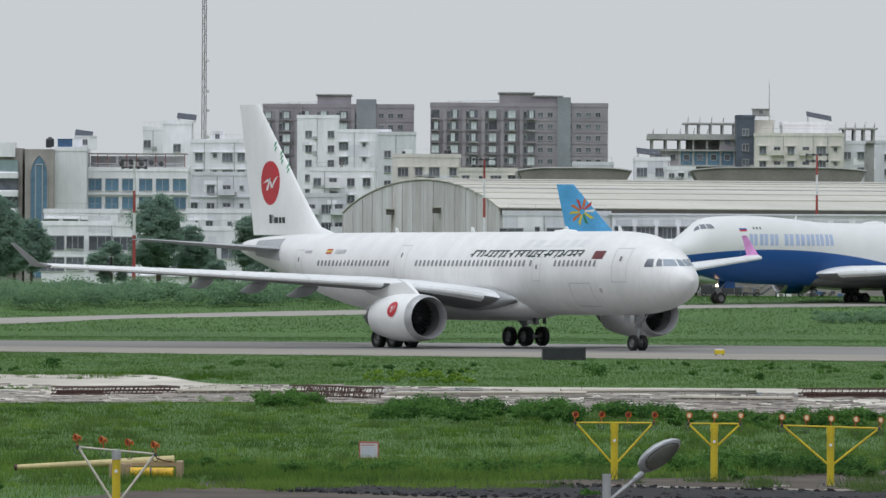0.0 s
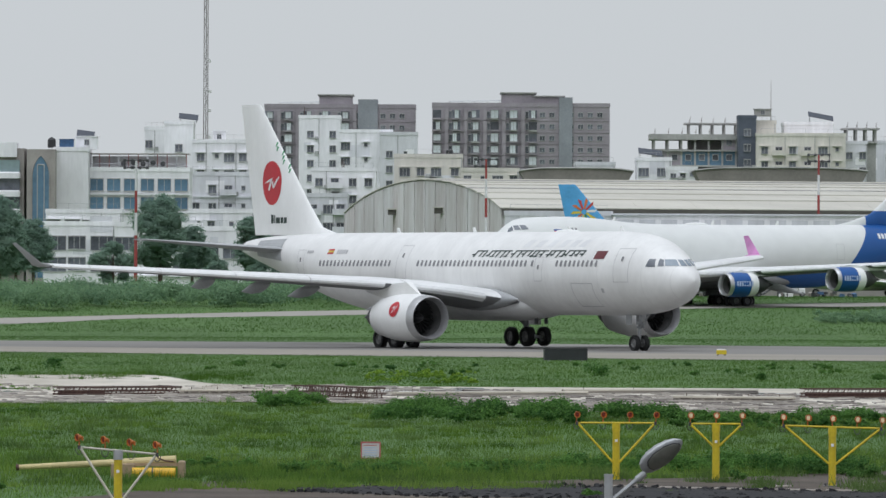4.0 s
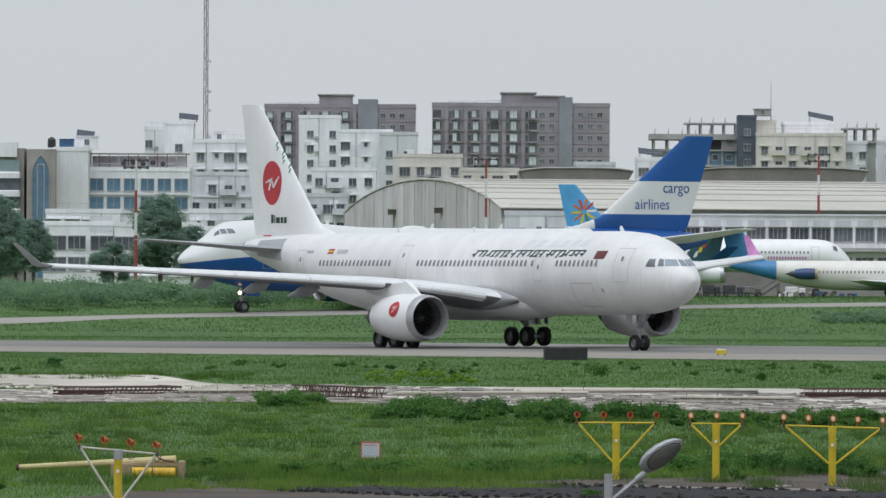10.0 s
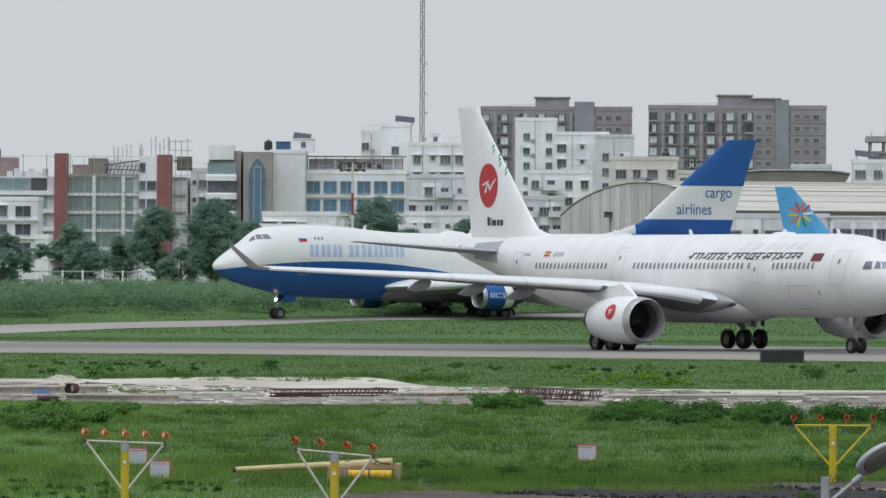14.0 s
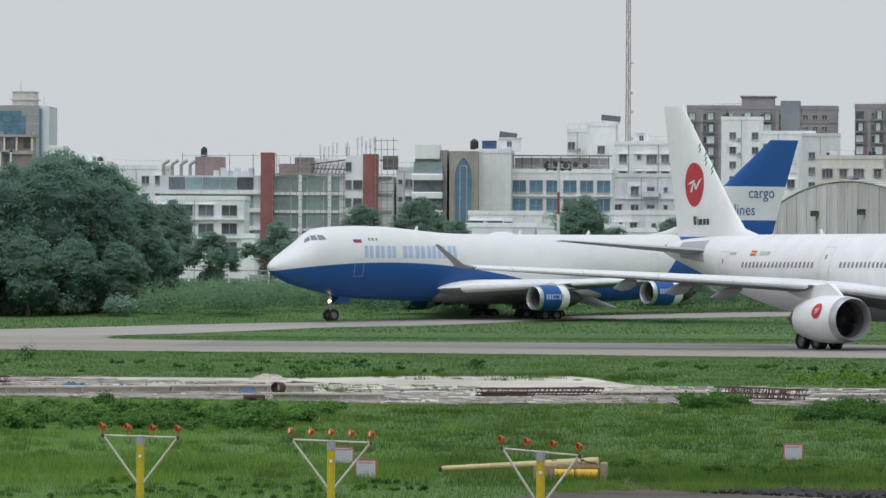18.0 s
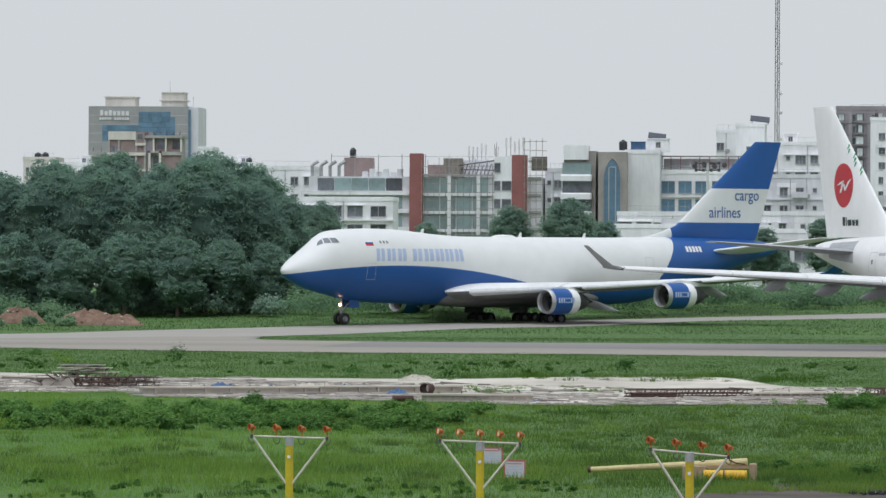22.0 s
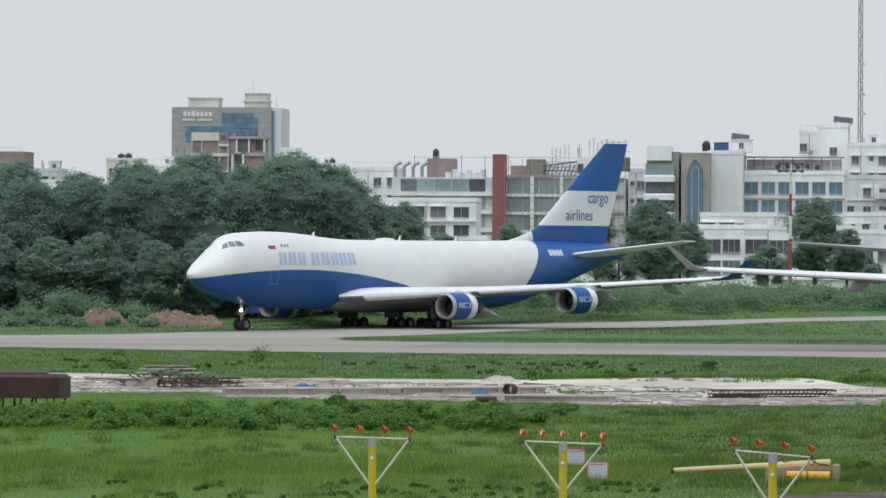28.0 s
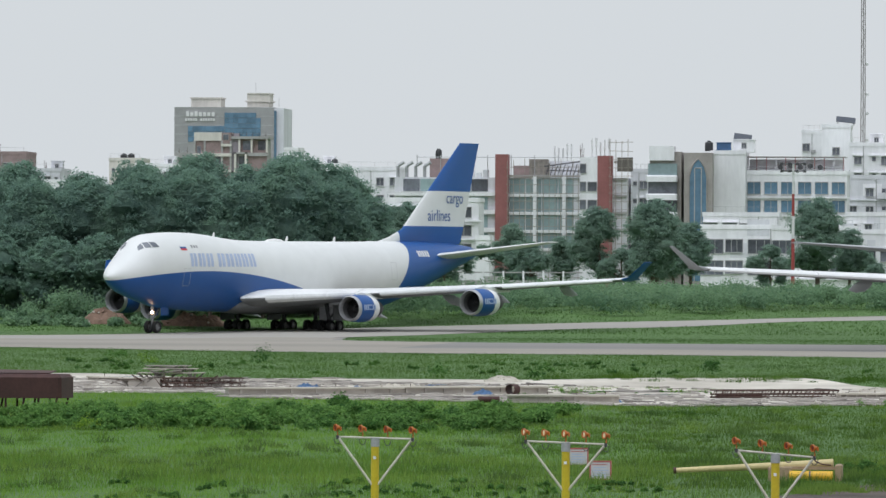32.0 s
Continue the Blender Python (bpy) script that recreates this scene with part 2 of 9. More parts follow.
CONCRETE = node_mat("pale_site_concrete", (0.52, 0.485, 0.42), 0.75, 0, 0.3, 0.35, 1.6, 0.02, col2=(0.30, 0.27, 0.22), streak=(0.6, 0.25, 1), rnd=0.15)
BEAM = node_mat("grey_precast_concrete", (0.39, 0.357, 0.318), 0.85, 0, 0.3, 0.3, 3, 0.02, rnd=0.12)
REBAR = node_mat("rusty_rebar_steel", (0.082, 0.046, 0.036), 0.85, 0.0, 2, 0.4, 20)
RUST = node_mat("rusted_brown_tank_steel", (0.066, 0.027, 0.024), 0.7, 0.2, 0.8, 0.4, 8, 0.01)
EARTH = node_mat("red_brown_earth", (0.235, 0.15, 0.11), 0.95, 0, 0.8, 0.35, 5, 0.08)
YELLOW = node_mat("yellow_post_paint", (0.60, 0.46, 0.02), 0.5, 0, 1.5, 0.25, 12)
DRUM = node_mat("orange_yellow_drum_paint", (0.66, 0.38, 0.02), 0.5, 0, 1.5, 0.25, 12)
CREAM = node_mat("cream_pipe_paint", (0.55, 0.45, 0.22), 0.5, 0, 1.5, 0.25, 12)
PALE_BAR = node_mat("worn_cream_bar_paint", (0.58, 0.55, 0.46), 0.55, 0, 1.5, 0.3, 14)
AMBER = node_mat("orange_lamp_housing", (0.50, 0.135, 0.02), 0.4, 0, 3, 0.3, 20)
LAMP_RED = glow_mat("red_approach_lens", (0.17, 0.018, 0.01), 0.04)
LAMP_WHITE = glow_mat("warm_approach_lens", (0.78, 0.68, 0.46), 0.12)
GALV = node_mat("galvanised_grey_steel", (0.42, 0.43, 0.44), 0.45, 0.5, 2, 0.25, 12)
LAMP_GREY = node_mat("grey_lamp_casting", (0.33, 0.34, 0.35), 0.38, 0.3, 3, 0.25, 15)
BOWL = node_mat("dull_lamp_glass", (0.25, 0.255, 0.225), 0.25, 0, 4, 0.3, 10)
TAN = node_mat("soiled_tan_concrete", (0.30, 0.225, 0.145), 0.85, 0, 1.5, 0.35, 9, 0.02)
NOTICE = node_mat("faded_notice_board", (0.56, 0.54, 0.56), 0.5, 0, 3, 0.15, 10)
SIGN_WHITE = node_mat("white_sign_board", (0.75, 0.74, 0.74), 0.5, 0, 2, 0.1, 10)
SIGN_RED = node_mat("faded_red_sign_paint", (0.45, 0.12, 0.12), 0.5, 0, 2, 0.2, 10)
BLACK_PANEL = node_mat("black_sign_board", (0.025, 0.027, 0.03), 0.6, 0, 2, 0.3, 10)
BLUE_TARP = node_mat("blue_tarpaulin", (0.05, 0.12, 0.24), 0.6, 0, 1.5, 0.4, 6, 0.05)
PLASTER = node_mat("white_weathered_plaster", (0.87, 0.862, 0.885), 0.85, 0, 0.22, 0.16, 1.2, 0.01, streak=(1.6, 1.6, 0.4), rnd=0.06)
PLASTER_GREY = node_mat("grey_weathered_plaster", (0.69, 0.69, 0.725), 0.85, 0, 0.22, 0.18, 1.2, 0.01, streak=(1.6, 1.6, 0.4), rnd=0.08)
PLASTER_CREAM = node_mat("cream_weathered_plaster", (0.69, 0.655, 0.60), 0.85, 0, 0.22, 0.2, 1.2, 0.01, streak=(1.6, 1.6, 0.4), rnd=0.06)
STAIR_GREY = node_mat("blue_grey_stair_render", (0.30, 0.315, 0.345), 0.85, 0, 0.2, 0.2, 2, 0.01)
# Mauve brick, its base colour lifted to stand for distance haze.
BRICK_DARK = node_mat("haze_paled_mauve_brickwork", (0.35, 0.315, 0.345), 0.9, 0, 0.2, 0.2, 2, 0.02, rnd=0.05)
BRICK_RED = node_mat("brown_red_brick_infill", (0.33, 0.247, 0.24), 0.9, 0, 0.5, 0.25, 4, 0.02)
RED_PANEL = node_mat("brick_red_cladding", (0.30, 0.115, 0.11), 0.7, 0, 0.4, 0.2, 3, 0.01)
BROWN_STONE = node_mat("brown_stone_cladding", (0.36, 0.33, 0.31), 0.7, 0, 0.4, 0.2, 3, 0.01)
TOWER_STONE = node_mat("grey_tower_cladding", (0.36, 0.355, 0.36), 0.7, 0, 0.3, 0.15, 2, 0.01)
BARE_CONC = node_mat("raw_grey_concrete", (0.42, 0.41, 0.40), 0.9, 0, 0.2, 0.3, 2, 0.02, rnd=0.08)
# Dark glass, lightened in its base colour for the haze before the town.
WINDOW_GLASS = node_mat("haze_lifted_window_glass", (0.14, 0.15, 0.175), 0.15, 0, 0.6, 0.5, 3, rnd=0.45)
WINDOW_BLUE = node_mat("blue_tinted_glass", (0.12, 0.225, 0.325), 0.15, 0, 0.4, 0.3, 2, rnd=0.2)
CURTAIN_WALL = node_mat("green_grey_curtain_wall", (0.27, 0.36, 0.37), 0.15, 0, 0.3, 0.25, 2, rnd=0.15)
PALE_PANE = node_mat("pale_balcony_screen", (0.68, 0.72, 0.75), 0.4, 0, 0.6, 0.2, 3, rnd=0.15)
FRAME_MAT = node_mat("pale_window_frame", (0.42, 0.42, 0.42), 0.6, 0, 2, 0.2, 8)
HANGAR_WALL = node_mat("weathered_hangar_sheet", (0.69, 0.68, 0.695), 0.7, 0, 0.10, 0.3, 0.9, 0.01, col2=(0.50, 0.45, 0.44), streak=(2.2, 2.2, 0.35), rnd=0.12)
HANGAR_ROOF = node_mat("cream_roof_sheet", (0.54, 0.52, 0.46), 0.7, 0, 0.1, 0.15, 1.5, 0.01, streak=(0.25, 3, 1))
EAVE = node_mat("dark_eave", (0.13, 0.12, 0.11), 0.85, 0, 0.5, 0.25, 4)
MAST_RED = node_mat("red_mast_paint", (0.34, 0.06, 0.055), 0.6, 0, 1, 0.2, 6)
MAST_WHITE = node_mat("white_mast_paint", (0.7, 0.7, 0.7), 0.6, 0, 1, 0.2, 6)
MAST_GREY = node_mat("grey_lattice_steel", (0.33, 0.31, 0.31), 0.6, 0.3, 1, 0.2, 6)
SOLAR = node_mat("dark_solar_panel", (0.06, 0.07, 0.09), 0.6, 0, 1, 0.2, 6)
TANK_BLACK = node_mat("black_water_tank", (0.03, 0.032, 0.035), 0.5, 0, 1, 0.2, 6)


def tail_paint(name, base, bands):
    """Aircraft paint with crisp colour fields set out in the part's own metres: (axis, below this, colour) laid one over another."""
    m = bpy.data.materials.new(name)
    m.use_nodes = True
    n, l = m.node_tree.nodes, m.node_tree.links
    b = n["Principled BSDF"]
    b.inputs["Roughness"].default_value, b.inputs["Coat Weight"].default_value = 0.42, 0.0
    tc, sp = n.new("ShaderNodeTexCoord"), n.new("ShaderNodeSeparateXYZ")
    l.new(tc.outputs["Object"], sp.inputs[0])
    nz = n.new("ShaderNodeTexNoise")
    nz.inputs["Scale"].default_value, nz.inputs["Detail"].default_value = 0.6, 5
    l.new(tc.outputs["Object"], nz.inputs["Vector"])
    dirt = n.new("ShaderNodeMapRange")
    dirt.inputs["From Min"].default_value, dirt.inputs["From Max"].default_value = 0.3, 0.75
    dirt.inputs["To Min"].default_value, dirt.inputs["To Max"].default_value = 0.95, 1.02
    l.new(nz.outputs["Fac"], dirt.inputs["Value"])
    rgb = n.new("ShaderNodeRGB")
    rgb.outputs[0].default_value = (*base, 1)
    out = rgb.outputs[0]
    for coef, off, col in bands:
        # coloured where coef . (x, z, x*x) + off > 0
        t1 = [n.new("ShaderNodeMath") for _ in range(5)]
        a, bb, c, d, e = t1
        a.operation = bb.operation = c.operation = "MULTIPLY_ADD"
        d.operation, e.operation = "MULTIPLY", "GREATER_THAN"
        l.new(sp.outputs["X"], a.inputs[0])
        a.inputs[1].default_value, a.inputs[2].default_value = coef[0], off
        l.new(sp.outputs["Z"], bb.inputs[0])
        bb.inputs[1].default_value = coef[1]
        l.new(a.outputs[0], bb.inputs[2])
        l.new(sp.outputs["X"], d.inputs[0])
        l.new(sp.outputs["X"], d.inputs[1])
        l.new(d.outputs[0], c.inputs[0])
        c.inputs[1].default_value = coef[2]
        l.new(bb.outputs[0], c.inputs[2])
        l.new(c.outputs[0], e.inputs[0])
        e.inputs[1].default_value = 0.0
        mx = n.new("ShaderNodeMix")
        mx.data_type = "RGBA"
        l.new(e.outputs[0], mx.inputs["Factor"])
        l.new(out, mx.inputs[6])
        mx.inputs[7].default_value = (*col, 1)
        out = mx.outputs[2]
    mul = n.new("ShaderNodeMix")
    mul.data_type, mul.blend_type = "RGBA", "MULTIPLY"
    mul.inputs["Factor"].default_value = 1.0
    l.new(out, mul.inputs[6])
    l.new(dirt.outputs[0], mul.inputs[7])
    l.new(mul.outputs[2], b.inputs["Base Color"])
    return m

# ---- building helpers ----
def mesh_of(name, verts, faces, mats, smooth=False, idx=None):
    me = bpy.data.meshes.new(name)
    me.from_pydata([tuple(map(float, v)) for v in verts], [], [tuple(int(i) for i in f) for f in faces])
    for m in mats if isinstance(mats, (list, tuple)) else [mats]:
        me.materials.append(m)
    if smooth:
        me.polygons.foreach_set("use_smooth", [True] * len(me.polygons))
        me.set_sharp_from_angle(angle=radians(38))
    if idx is not None:
        me.polygons.foreach_set("material_index", idx)
    me.update()
    return me


def thing(name, label, category, m=None, group="", kind=""):
    ob = new(name)
    ob.empty_display_size = 0.3
    if m is not None:
        ob.matrix_basis = m
    return tagged(ob, label, category, group, kind)


def part(name, geo, mat, parent, label="", smooth=False, at=None):
    """Links a mesh, or (verts, faces), as one object under a thing or a part."""
    me = geo if isinstance(geo, bpy.types.Mesh) else mesh_of(name, geo[0], geo[1], mat, smooth)
    ob = new(name, me)
    ob.parent = parent
    if at is not None:
        ob.matrix_basis = at
    if label:
        ob["label"] = label
    return ob


def solid(name, geo, mat, label, category, group="", kind="", smooth=False, at=None):
    me = geo if isinstance(geo, bpy.types.Mesh) else mesh_of(name, geo[0], geo[1], mat, smooth)
    ob = new(name, me)
    if at is not None:
        ob.matrix_basis = at
    return tagged(ob, label, category, group, kind)


def join(*geos):
    v, f = [], []
    for a, b in geos:
        o = len(v)
        v += list(a)
        f += [tuple(i + o for i in q) for q in b]
    return v, f


def welded(*geos):
    """Touching boxes joined at their shared corners into one piece, without the walls between them."""
    v, f = join(*geos)
    at, ids, seen = {}, [], collections.Counter()
    for p in v:
        ids.append(at.setdefault(tuple(round(c, 4) for c in p), len(at)))
    f = [tuple(ids[i] for i in q) for q in f]
    seen.update(tuple(sorted(q)) for q in f)
    return list(at), [q for q in f if seen[tuple(sorted(q))] == 1]


def box(x0, x1, y0, y1, z0, z1, c=0.0):
    """A box, its upright edges and top chamfered by c."""
    if c <= 0:
        v = [(x, y, z) for z in (z0, z1) for x, y in ((x0, y0), (x1, y0), (x1, y1), (x0, y1))]
        return v, [(3, 2, 1, 0), (4, 5, 6, 7)] + [(i, (i + 1) % 4, (i + 1) % 4 + 4, i + 4) for i in range(4)]
    v, f = [], []
    for z, k in ((z0, 0), (z1 - c, 0), (z1, c)):
        a, b, d, e = x0 + k, x1 - k, y0 + k, y1 - k
        v += [(x, y, z) for x, y in ((a + c, d), (b - c, d), (b, d + c), (b, e - c), (b - c, e), (a + c, e), (a, e - c), (a, d + c))]
    f = [tuple(range(7, -1, -1)), tuple(range(16, 24))]
    for r in (0, 8):
        f += [(r + i, r + (i + 1) % 8, r + 8 + (i + 1) % 8, r + 8 + i) for i in range(8)]
    return v, f


def tube(p, q, r, n=8, r2=None):
    """A capped round bar from p to q."""
    p, q = Vector(p), Vector(q)
    w = (q - p).normalized()
    a = w.orthogonal().normalized()
    b = w.cross(a)
    v = []
    for c, rr in ((p, r), (q, r if r2 is None else r2)):
        v += [c + rr * (math.cos(2 * math.pi * i / n) * a + math.sin(2 * math.pi * i / n) * b) for i in range(n)]
    return [tuple(x) for x in v], [tuple(range(n - 1, -1, -1)), tuple(range(n, 2 * n))] + [(i, (i + 1) % n, n + (i + 1) % n, n + i) for i in range(n)]


def hose(pts, r, n=6):
    """A bent round bar through points, one piece."""
    pts, v, f = [Vector(q) for q in pts], [], []
    for i, q in enumerate(pts):
        w = (pts[min(i + 1, len(pts) - 1)] - pts[max(i - 1, 0)]).normalized()
        a = w.cross(Vector((0, 1, 0.01))).normalized()
        b = w.cross(a)
        v += [tuple(q + r * (math.cos(2 * math.pi * k / n) * a + math.sin(2 * math.pi * k / n) * b)) for k in range(n)]
    for i in range(len(pts) - 1):
        f += [(i * n + k, i * n + (k + 1) % n, (i + 1) * n + (k + 1) % n, (i + 1) * n + k) for k in range(n)]
    return v, f + [tuple(range(n - 1, -1, -1)), tuple(range(len(v) - n, len(v)))]


def lathe(prof, n=24, axis="x"):
    """A turned shape: prof is a row of (along, radius)."""
    v, f = [], []
    for s, r in prof:
        for i in range(n):
            a = 2 * math.pi * i / n
            p = (s, r * math.cos(a), r * math.sin(a))
            v.append(p if axis == "x" else (p[1], p[0], p[2]) if axis == "y" else (p[1], p[2], p[0]))
    for k in range(len(prof) - 1):
        f += [(k * n + i, k * n + (i + 1) % n, (k + 1) * n + (i + 1) % n, (k + 1) * n + i) for i in range(n)]
    return v, f


def moved(geo, dx=0, dy=0, dz=0, m=None):
    if m is not None:
        return [tuple(m @ Vector(p)) for p in geo[0]], geo[1]
    return [(x + dx, y + dy, z + dz) for x, y, z in geo[0]], geo[1]


def glide(xs, ys, x):
    """A smooth curve through the stations xs."""
    xs, ys = np.asarray(xs, float), np.asarray(ys, float)
    d = np.diff(ys) / np.diff(xs)
    m = np.concatenate([[d[0]], np.where(d[1:] * d[:-1] > 0, 2 * d[1:] * d[:-1] / (d[1:] + d[:-1] + 1e-12), 0), [d[-1]]])
    i = np.clip(np.searchsorted(xs, x) - 1, 0, len(xs) - 2)
    h = xs[i + 1] - xs[i]
    t = np.clip((x - xs[i]) / h, 0, 1)
    return (2 * t**3 - 3 * t**2 + 1) * ys[i] + (t**3 - 2 * t**2 + t) * h * m[i] + (3 * t**2 - 2 * t**3) * ys[i + 1] + (t**3 - t**2) * h * m[i + 1]

# ---- aircraft ----
class Hull:
    """A fuselage by stations from the nose: keel height, crown height and half width."""

    def __init__(self, rows, origin):
        self.s, self.b, self.t, self.w = (np.array(c) for c in zip(*rows))
        self.o = origin

    def ring(self, s):
        return float(glide(self.s, self.b, s)), float(glide(self.s, self.t, s)), float(glide(self.s, self.w, s))

    def side(self, s, z, sgn=1, off=0.0):
        b, t, w = self.ring(s)
        c, h = (b + t) / 2, (t - b) / 2
        k = max(1 - ((z - c) / h) ** 2, 0.0) if h > 0 else 0
        return (self.o - s, sgn * (w * math.sqrt(k) + off), z)

    def front(self, y, z, off=0.03):
        """The skin ahead of a point (y, z) of the nose."""
        lo, hi = 0.0, 8.0
        for _ in range(40):
            mid = (lo + hi) / 2
            b, t, w = self.ring(mid)
            c, h = (b + t) / 2, (t - b) / 2
            k = 1 - ((z - c) / h) ** 2
            if k > 0 and w * math.sqrt(k) >= abs(y):
                hi = mid
            else:
                lo = mid
        return (self.o - hi + off, y, z + off * 0.5)

    def pane(self, corners, nu=4, nv=4):
        """A quad of (y, z) laid on the nose."""
        a, b, c, d = corners
        v, f = [], []
        for j in range(nv + 1):
            for i in range(nu + 1):
                p, q = i / nu, j / nv
                v.append(self.front(*((1 - q) * ((1 - p) * a[k] + p * b[k]) + q * ((1 - p) * d[k] + p * c[k]) for k in (0, 1))))
        for j in range(nv):
            f += [(j * (nu + 1) + i, j * (nu + 1) + i + 1, (j + 1) * (nu + 1) + i + 1, (j + 1) * (nu + 1) + i) for i in range(nu)]
        return v, f

    def skin(self, n=40):
        a, L = self.s[0], self.s[-1]
        st = sorted(set([round(a + (L - a) * k, 3) for k in np.linspace(0, 1, 60)] + [round(a + x, 3) for x in (0.02, 0.08, 0.18, 0.32, 0.5, 0.75, 1.05, 1.4, 1.8, 2.3, 2.8, 3.4, 4.0, 4.7, 5.5, 6.4, 7.4, 8.6) if a == 0]))
        v, f = [], []
        for s in st:
            b, t, w = self.ring(s)
            c, h = (b + t) / 2, (t - b) / 2
            v += [(self.o - s, w * math.cos(2 * math.pi * i / n), c + h * math.sin(2 * math.pi * i / n)) for i in range(n)]
        for k in range(len(st) - 1):
            f += [(k * n + i, k * n + (i + 1) % n, (k + 1) * n + (i + 1) % n, (k + 1) * n + i) for i in range(n)]
        return v, f + [tuple(range(n)), tuple(range(len(v) - 1, len(v) - n - 1, -1))]

    def patch(self, corners, sgn=-1, off=0.02, nu=4, nv=4):
        """A quad (station, height) laid on the skin; corners run round."""
        (a, b, c, d) = corners
        v, f = [], []
        for j in range(nv + 1):
            for i in range(nu + 1):
                p, q = i / nu, j / nv
                s = (1 - q) * ((1 - p) * a[0] + p * b[0]) + q * ((1 - p) * d[0] + p * c[0])
                z = (1 - q) * ((1 - p) * a[1] + p * b[1]) + q * ((1 - p) * d[1] + p * c[1])
                v.append(self.side(s, z, sgn, off))
        for j in range(nv):
            for i in range(nu):
                k = j * (nu + 1) + i
                f.append((k, k + 1, k + nu + 2, k + nu + 1))
        return v, f

    def outline(self, s0, s1, z0, z1, w=0.035, sgn=-1, off=0.012):
        """A thin frame on the skin, as round a door."""
        g = [self.patch([(s0, z0), (s0 + w, z0), (s0 + w, z1), (s0, z1)], sgn, off, 1, 8), self.patch([(s1 - w, z0), (s1, z0), (s1, z1), (s1 - w, z1)], sgn, off, 1, 8),
             self.patch([(s0, z0), (s1, z0), (s1, z0 + w), (s0, z0 + w)], sgn, off, 2, 1), self.patch([(s0, z1 - w), (s1, z1 - w), (s1, z1), (s0, z1)], sgn, off, 2, 1)]
        return join(*g)


FOIL = [(0.0, 0.0), (0.008, 0.19), (0.03, 0.34), (0.08, 0.62), (0.16, 0.85), (0.28, 0.99), (0.4, 0.98), (0.55, 0.80), (0.7, 0.55), (0.85, 0.28), (1.0, 0.03)]


def foil_half(c):
    return float(np.interp(c, [p[0] for p in FOIL], [p[1] for p in FOIL])) / 2


def blade(rows, origin, upright=False):
    """A wing, tailplane or fin lofted through sections (out, leading station, chord, height, thickness ratio)."""
    v, f, k = [], [], 2 * len(FOIL) - 2
    for out, le, ch, z, tr in rows:
        loop = [(c, h / 2) for c, h in FOIL] + [(c, -h / 2) for c, h in FOIL[-2:0:-1]]
        for c, h in loop:
            v.append((origin - le - c * ch, h * tr * ch, z) if upright else (origin - le - c * ch, out, z + h * tr * ch))
    for r in range(len(rows) - 1):
        f += [(r * k + i, r * k + (i + 1) % k, (r + 1) * k + (i + 1) % k, (r + 1) * k + i) for i in range(k)]
    return v, f + [tuple(range(k)), tuple(range(len(v) - 1, len(v) - k - 1, -1))]


def fin_patch(rows, origin, corners, sgn=-1, off=0.02, nu=6, nv=6, disc=None):
    """A field laid on the side of a fin: a quad of (station, height), or a disc (station, height, radius, height ratio)."""
    zs, les, chs, trs = [r[3] for r in rows], [r[1] for r in rows], [r[2] for r in rows], [r[4] for r in rows]

    def put(s, z):
        le, ch, tr = np.interp(z, zs, les), np.interp(z, zs, chs), np.interp(z, zs, trs)
        return (origin - s, sgn * (foil_half((s - le) / ch) * tr * ch + off), z)
    v, f = [], []
    if disc:
        s0, z0, r, ar = disc
        v, n = [put(s0, z0)], 28
        for k in range(1, nv + 1):
            v += [put(s0 + r * k / nv * math.cos(2 * math.pi * i / n), z0 + ar * r * k / nv * math.sin(2 * math.pi * i / n)) for i in range(n)]
        f = [(0, 1 + i, 1 + (i + 1) % n) for i in range(n)]
        for k in range(nv - 1):
            f += [(1 + k * n + i, 1 + (k + 1) * n + i, 1 + (k + 1) * n + (i + 1) % n, 1 + k * n + (i + 1) % n) for i in range(n)]
        return v, f
    a, b, c, d = corners
    for j in range(nv + 1):
        for i in range(nu + 1):
            p, q = i / nu, j / nv
            v.append(put((1 - q) * ((1 - p) * a[0] + p * b[0]) + q * ((1 - p) * d[0] + p * c[0]), (1 - q) * ((1 - p) * a[1] + p * b[1]) + q * ((1 - p) * d[1] + p * c[1])))
    for j in range(nv):
        for i in range(nu):
            k = j * (nu + 1) + i
            f.append((k, k + 1, k + nu + 2, k + nu + 1))
    return v, f


def words(text, size, put, step=0.2):
    """Flat lettering from the built-in font, cut fine and laid by put(x, z); x runs with the writing."""
    cu = bpy.data.curves.new("lettering", "FONT")
    cu.body, cu.size, cu.resolution_u = text, size, 4
    ob = bpy.data.objects.new("lettering", cu)
    scene.collection.objects.link(ob)
    dg = bpy.context.evaluated_depsgraph_get()
    me = bpy.data.meshes.new_from_object(ob.evaluated_get(dg))
    bpy.data.objects.remove(ob)
    bm = bmesh.new()
    bm.from_mesh(me)
    z = -size
    while z < size:
        bmesh.ops.bisect_plane(bm, geom=bm.verts[:] + bm.edges[:] + bm.faces[:], plane_co=(0, z, 0), plane_no=(0, 1, 0))
        z += step
    out = [put(p.co.x, p.co.y) for p in bm.verts], [tuple(q.index for q in fc.verts) for fc in bm.faces]
    bm.free()
    return out


def tyre_mesh(r, w):
    return mesh_of("wheel", *lathe([(-w * 0.32, r * 0.55), (-w / 2, r * 0.72), (-w / 2, r * 0.88), (-w * 0.36, r * 0.98), (0, r), (w * 0.36, r * 0.98), (w / 2, r * 0.88), (w / 2, r * 0.72), (w * 0.32, r * 0.55)], 22, "y"), RUBBER, True)


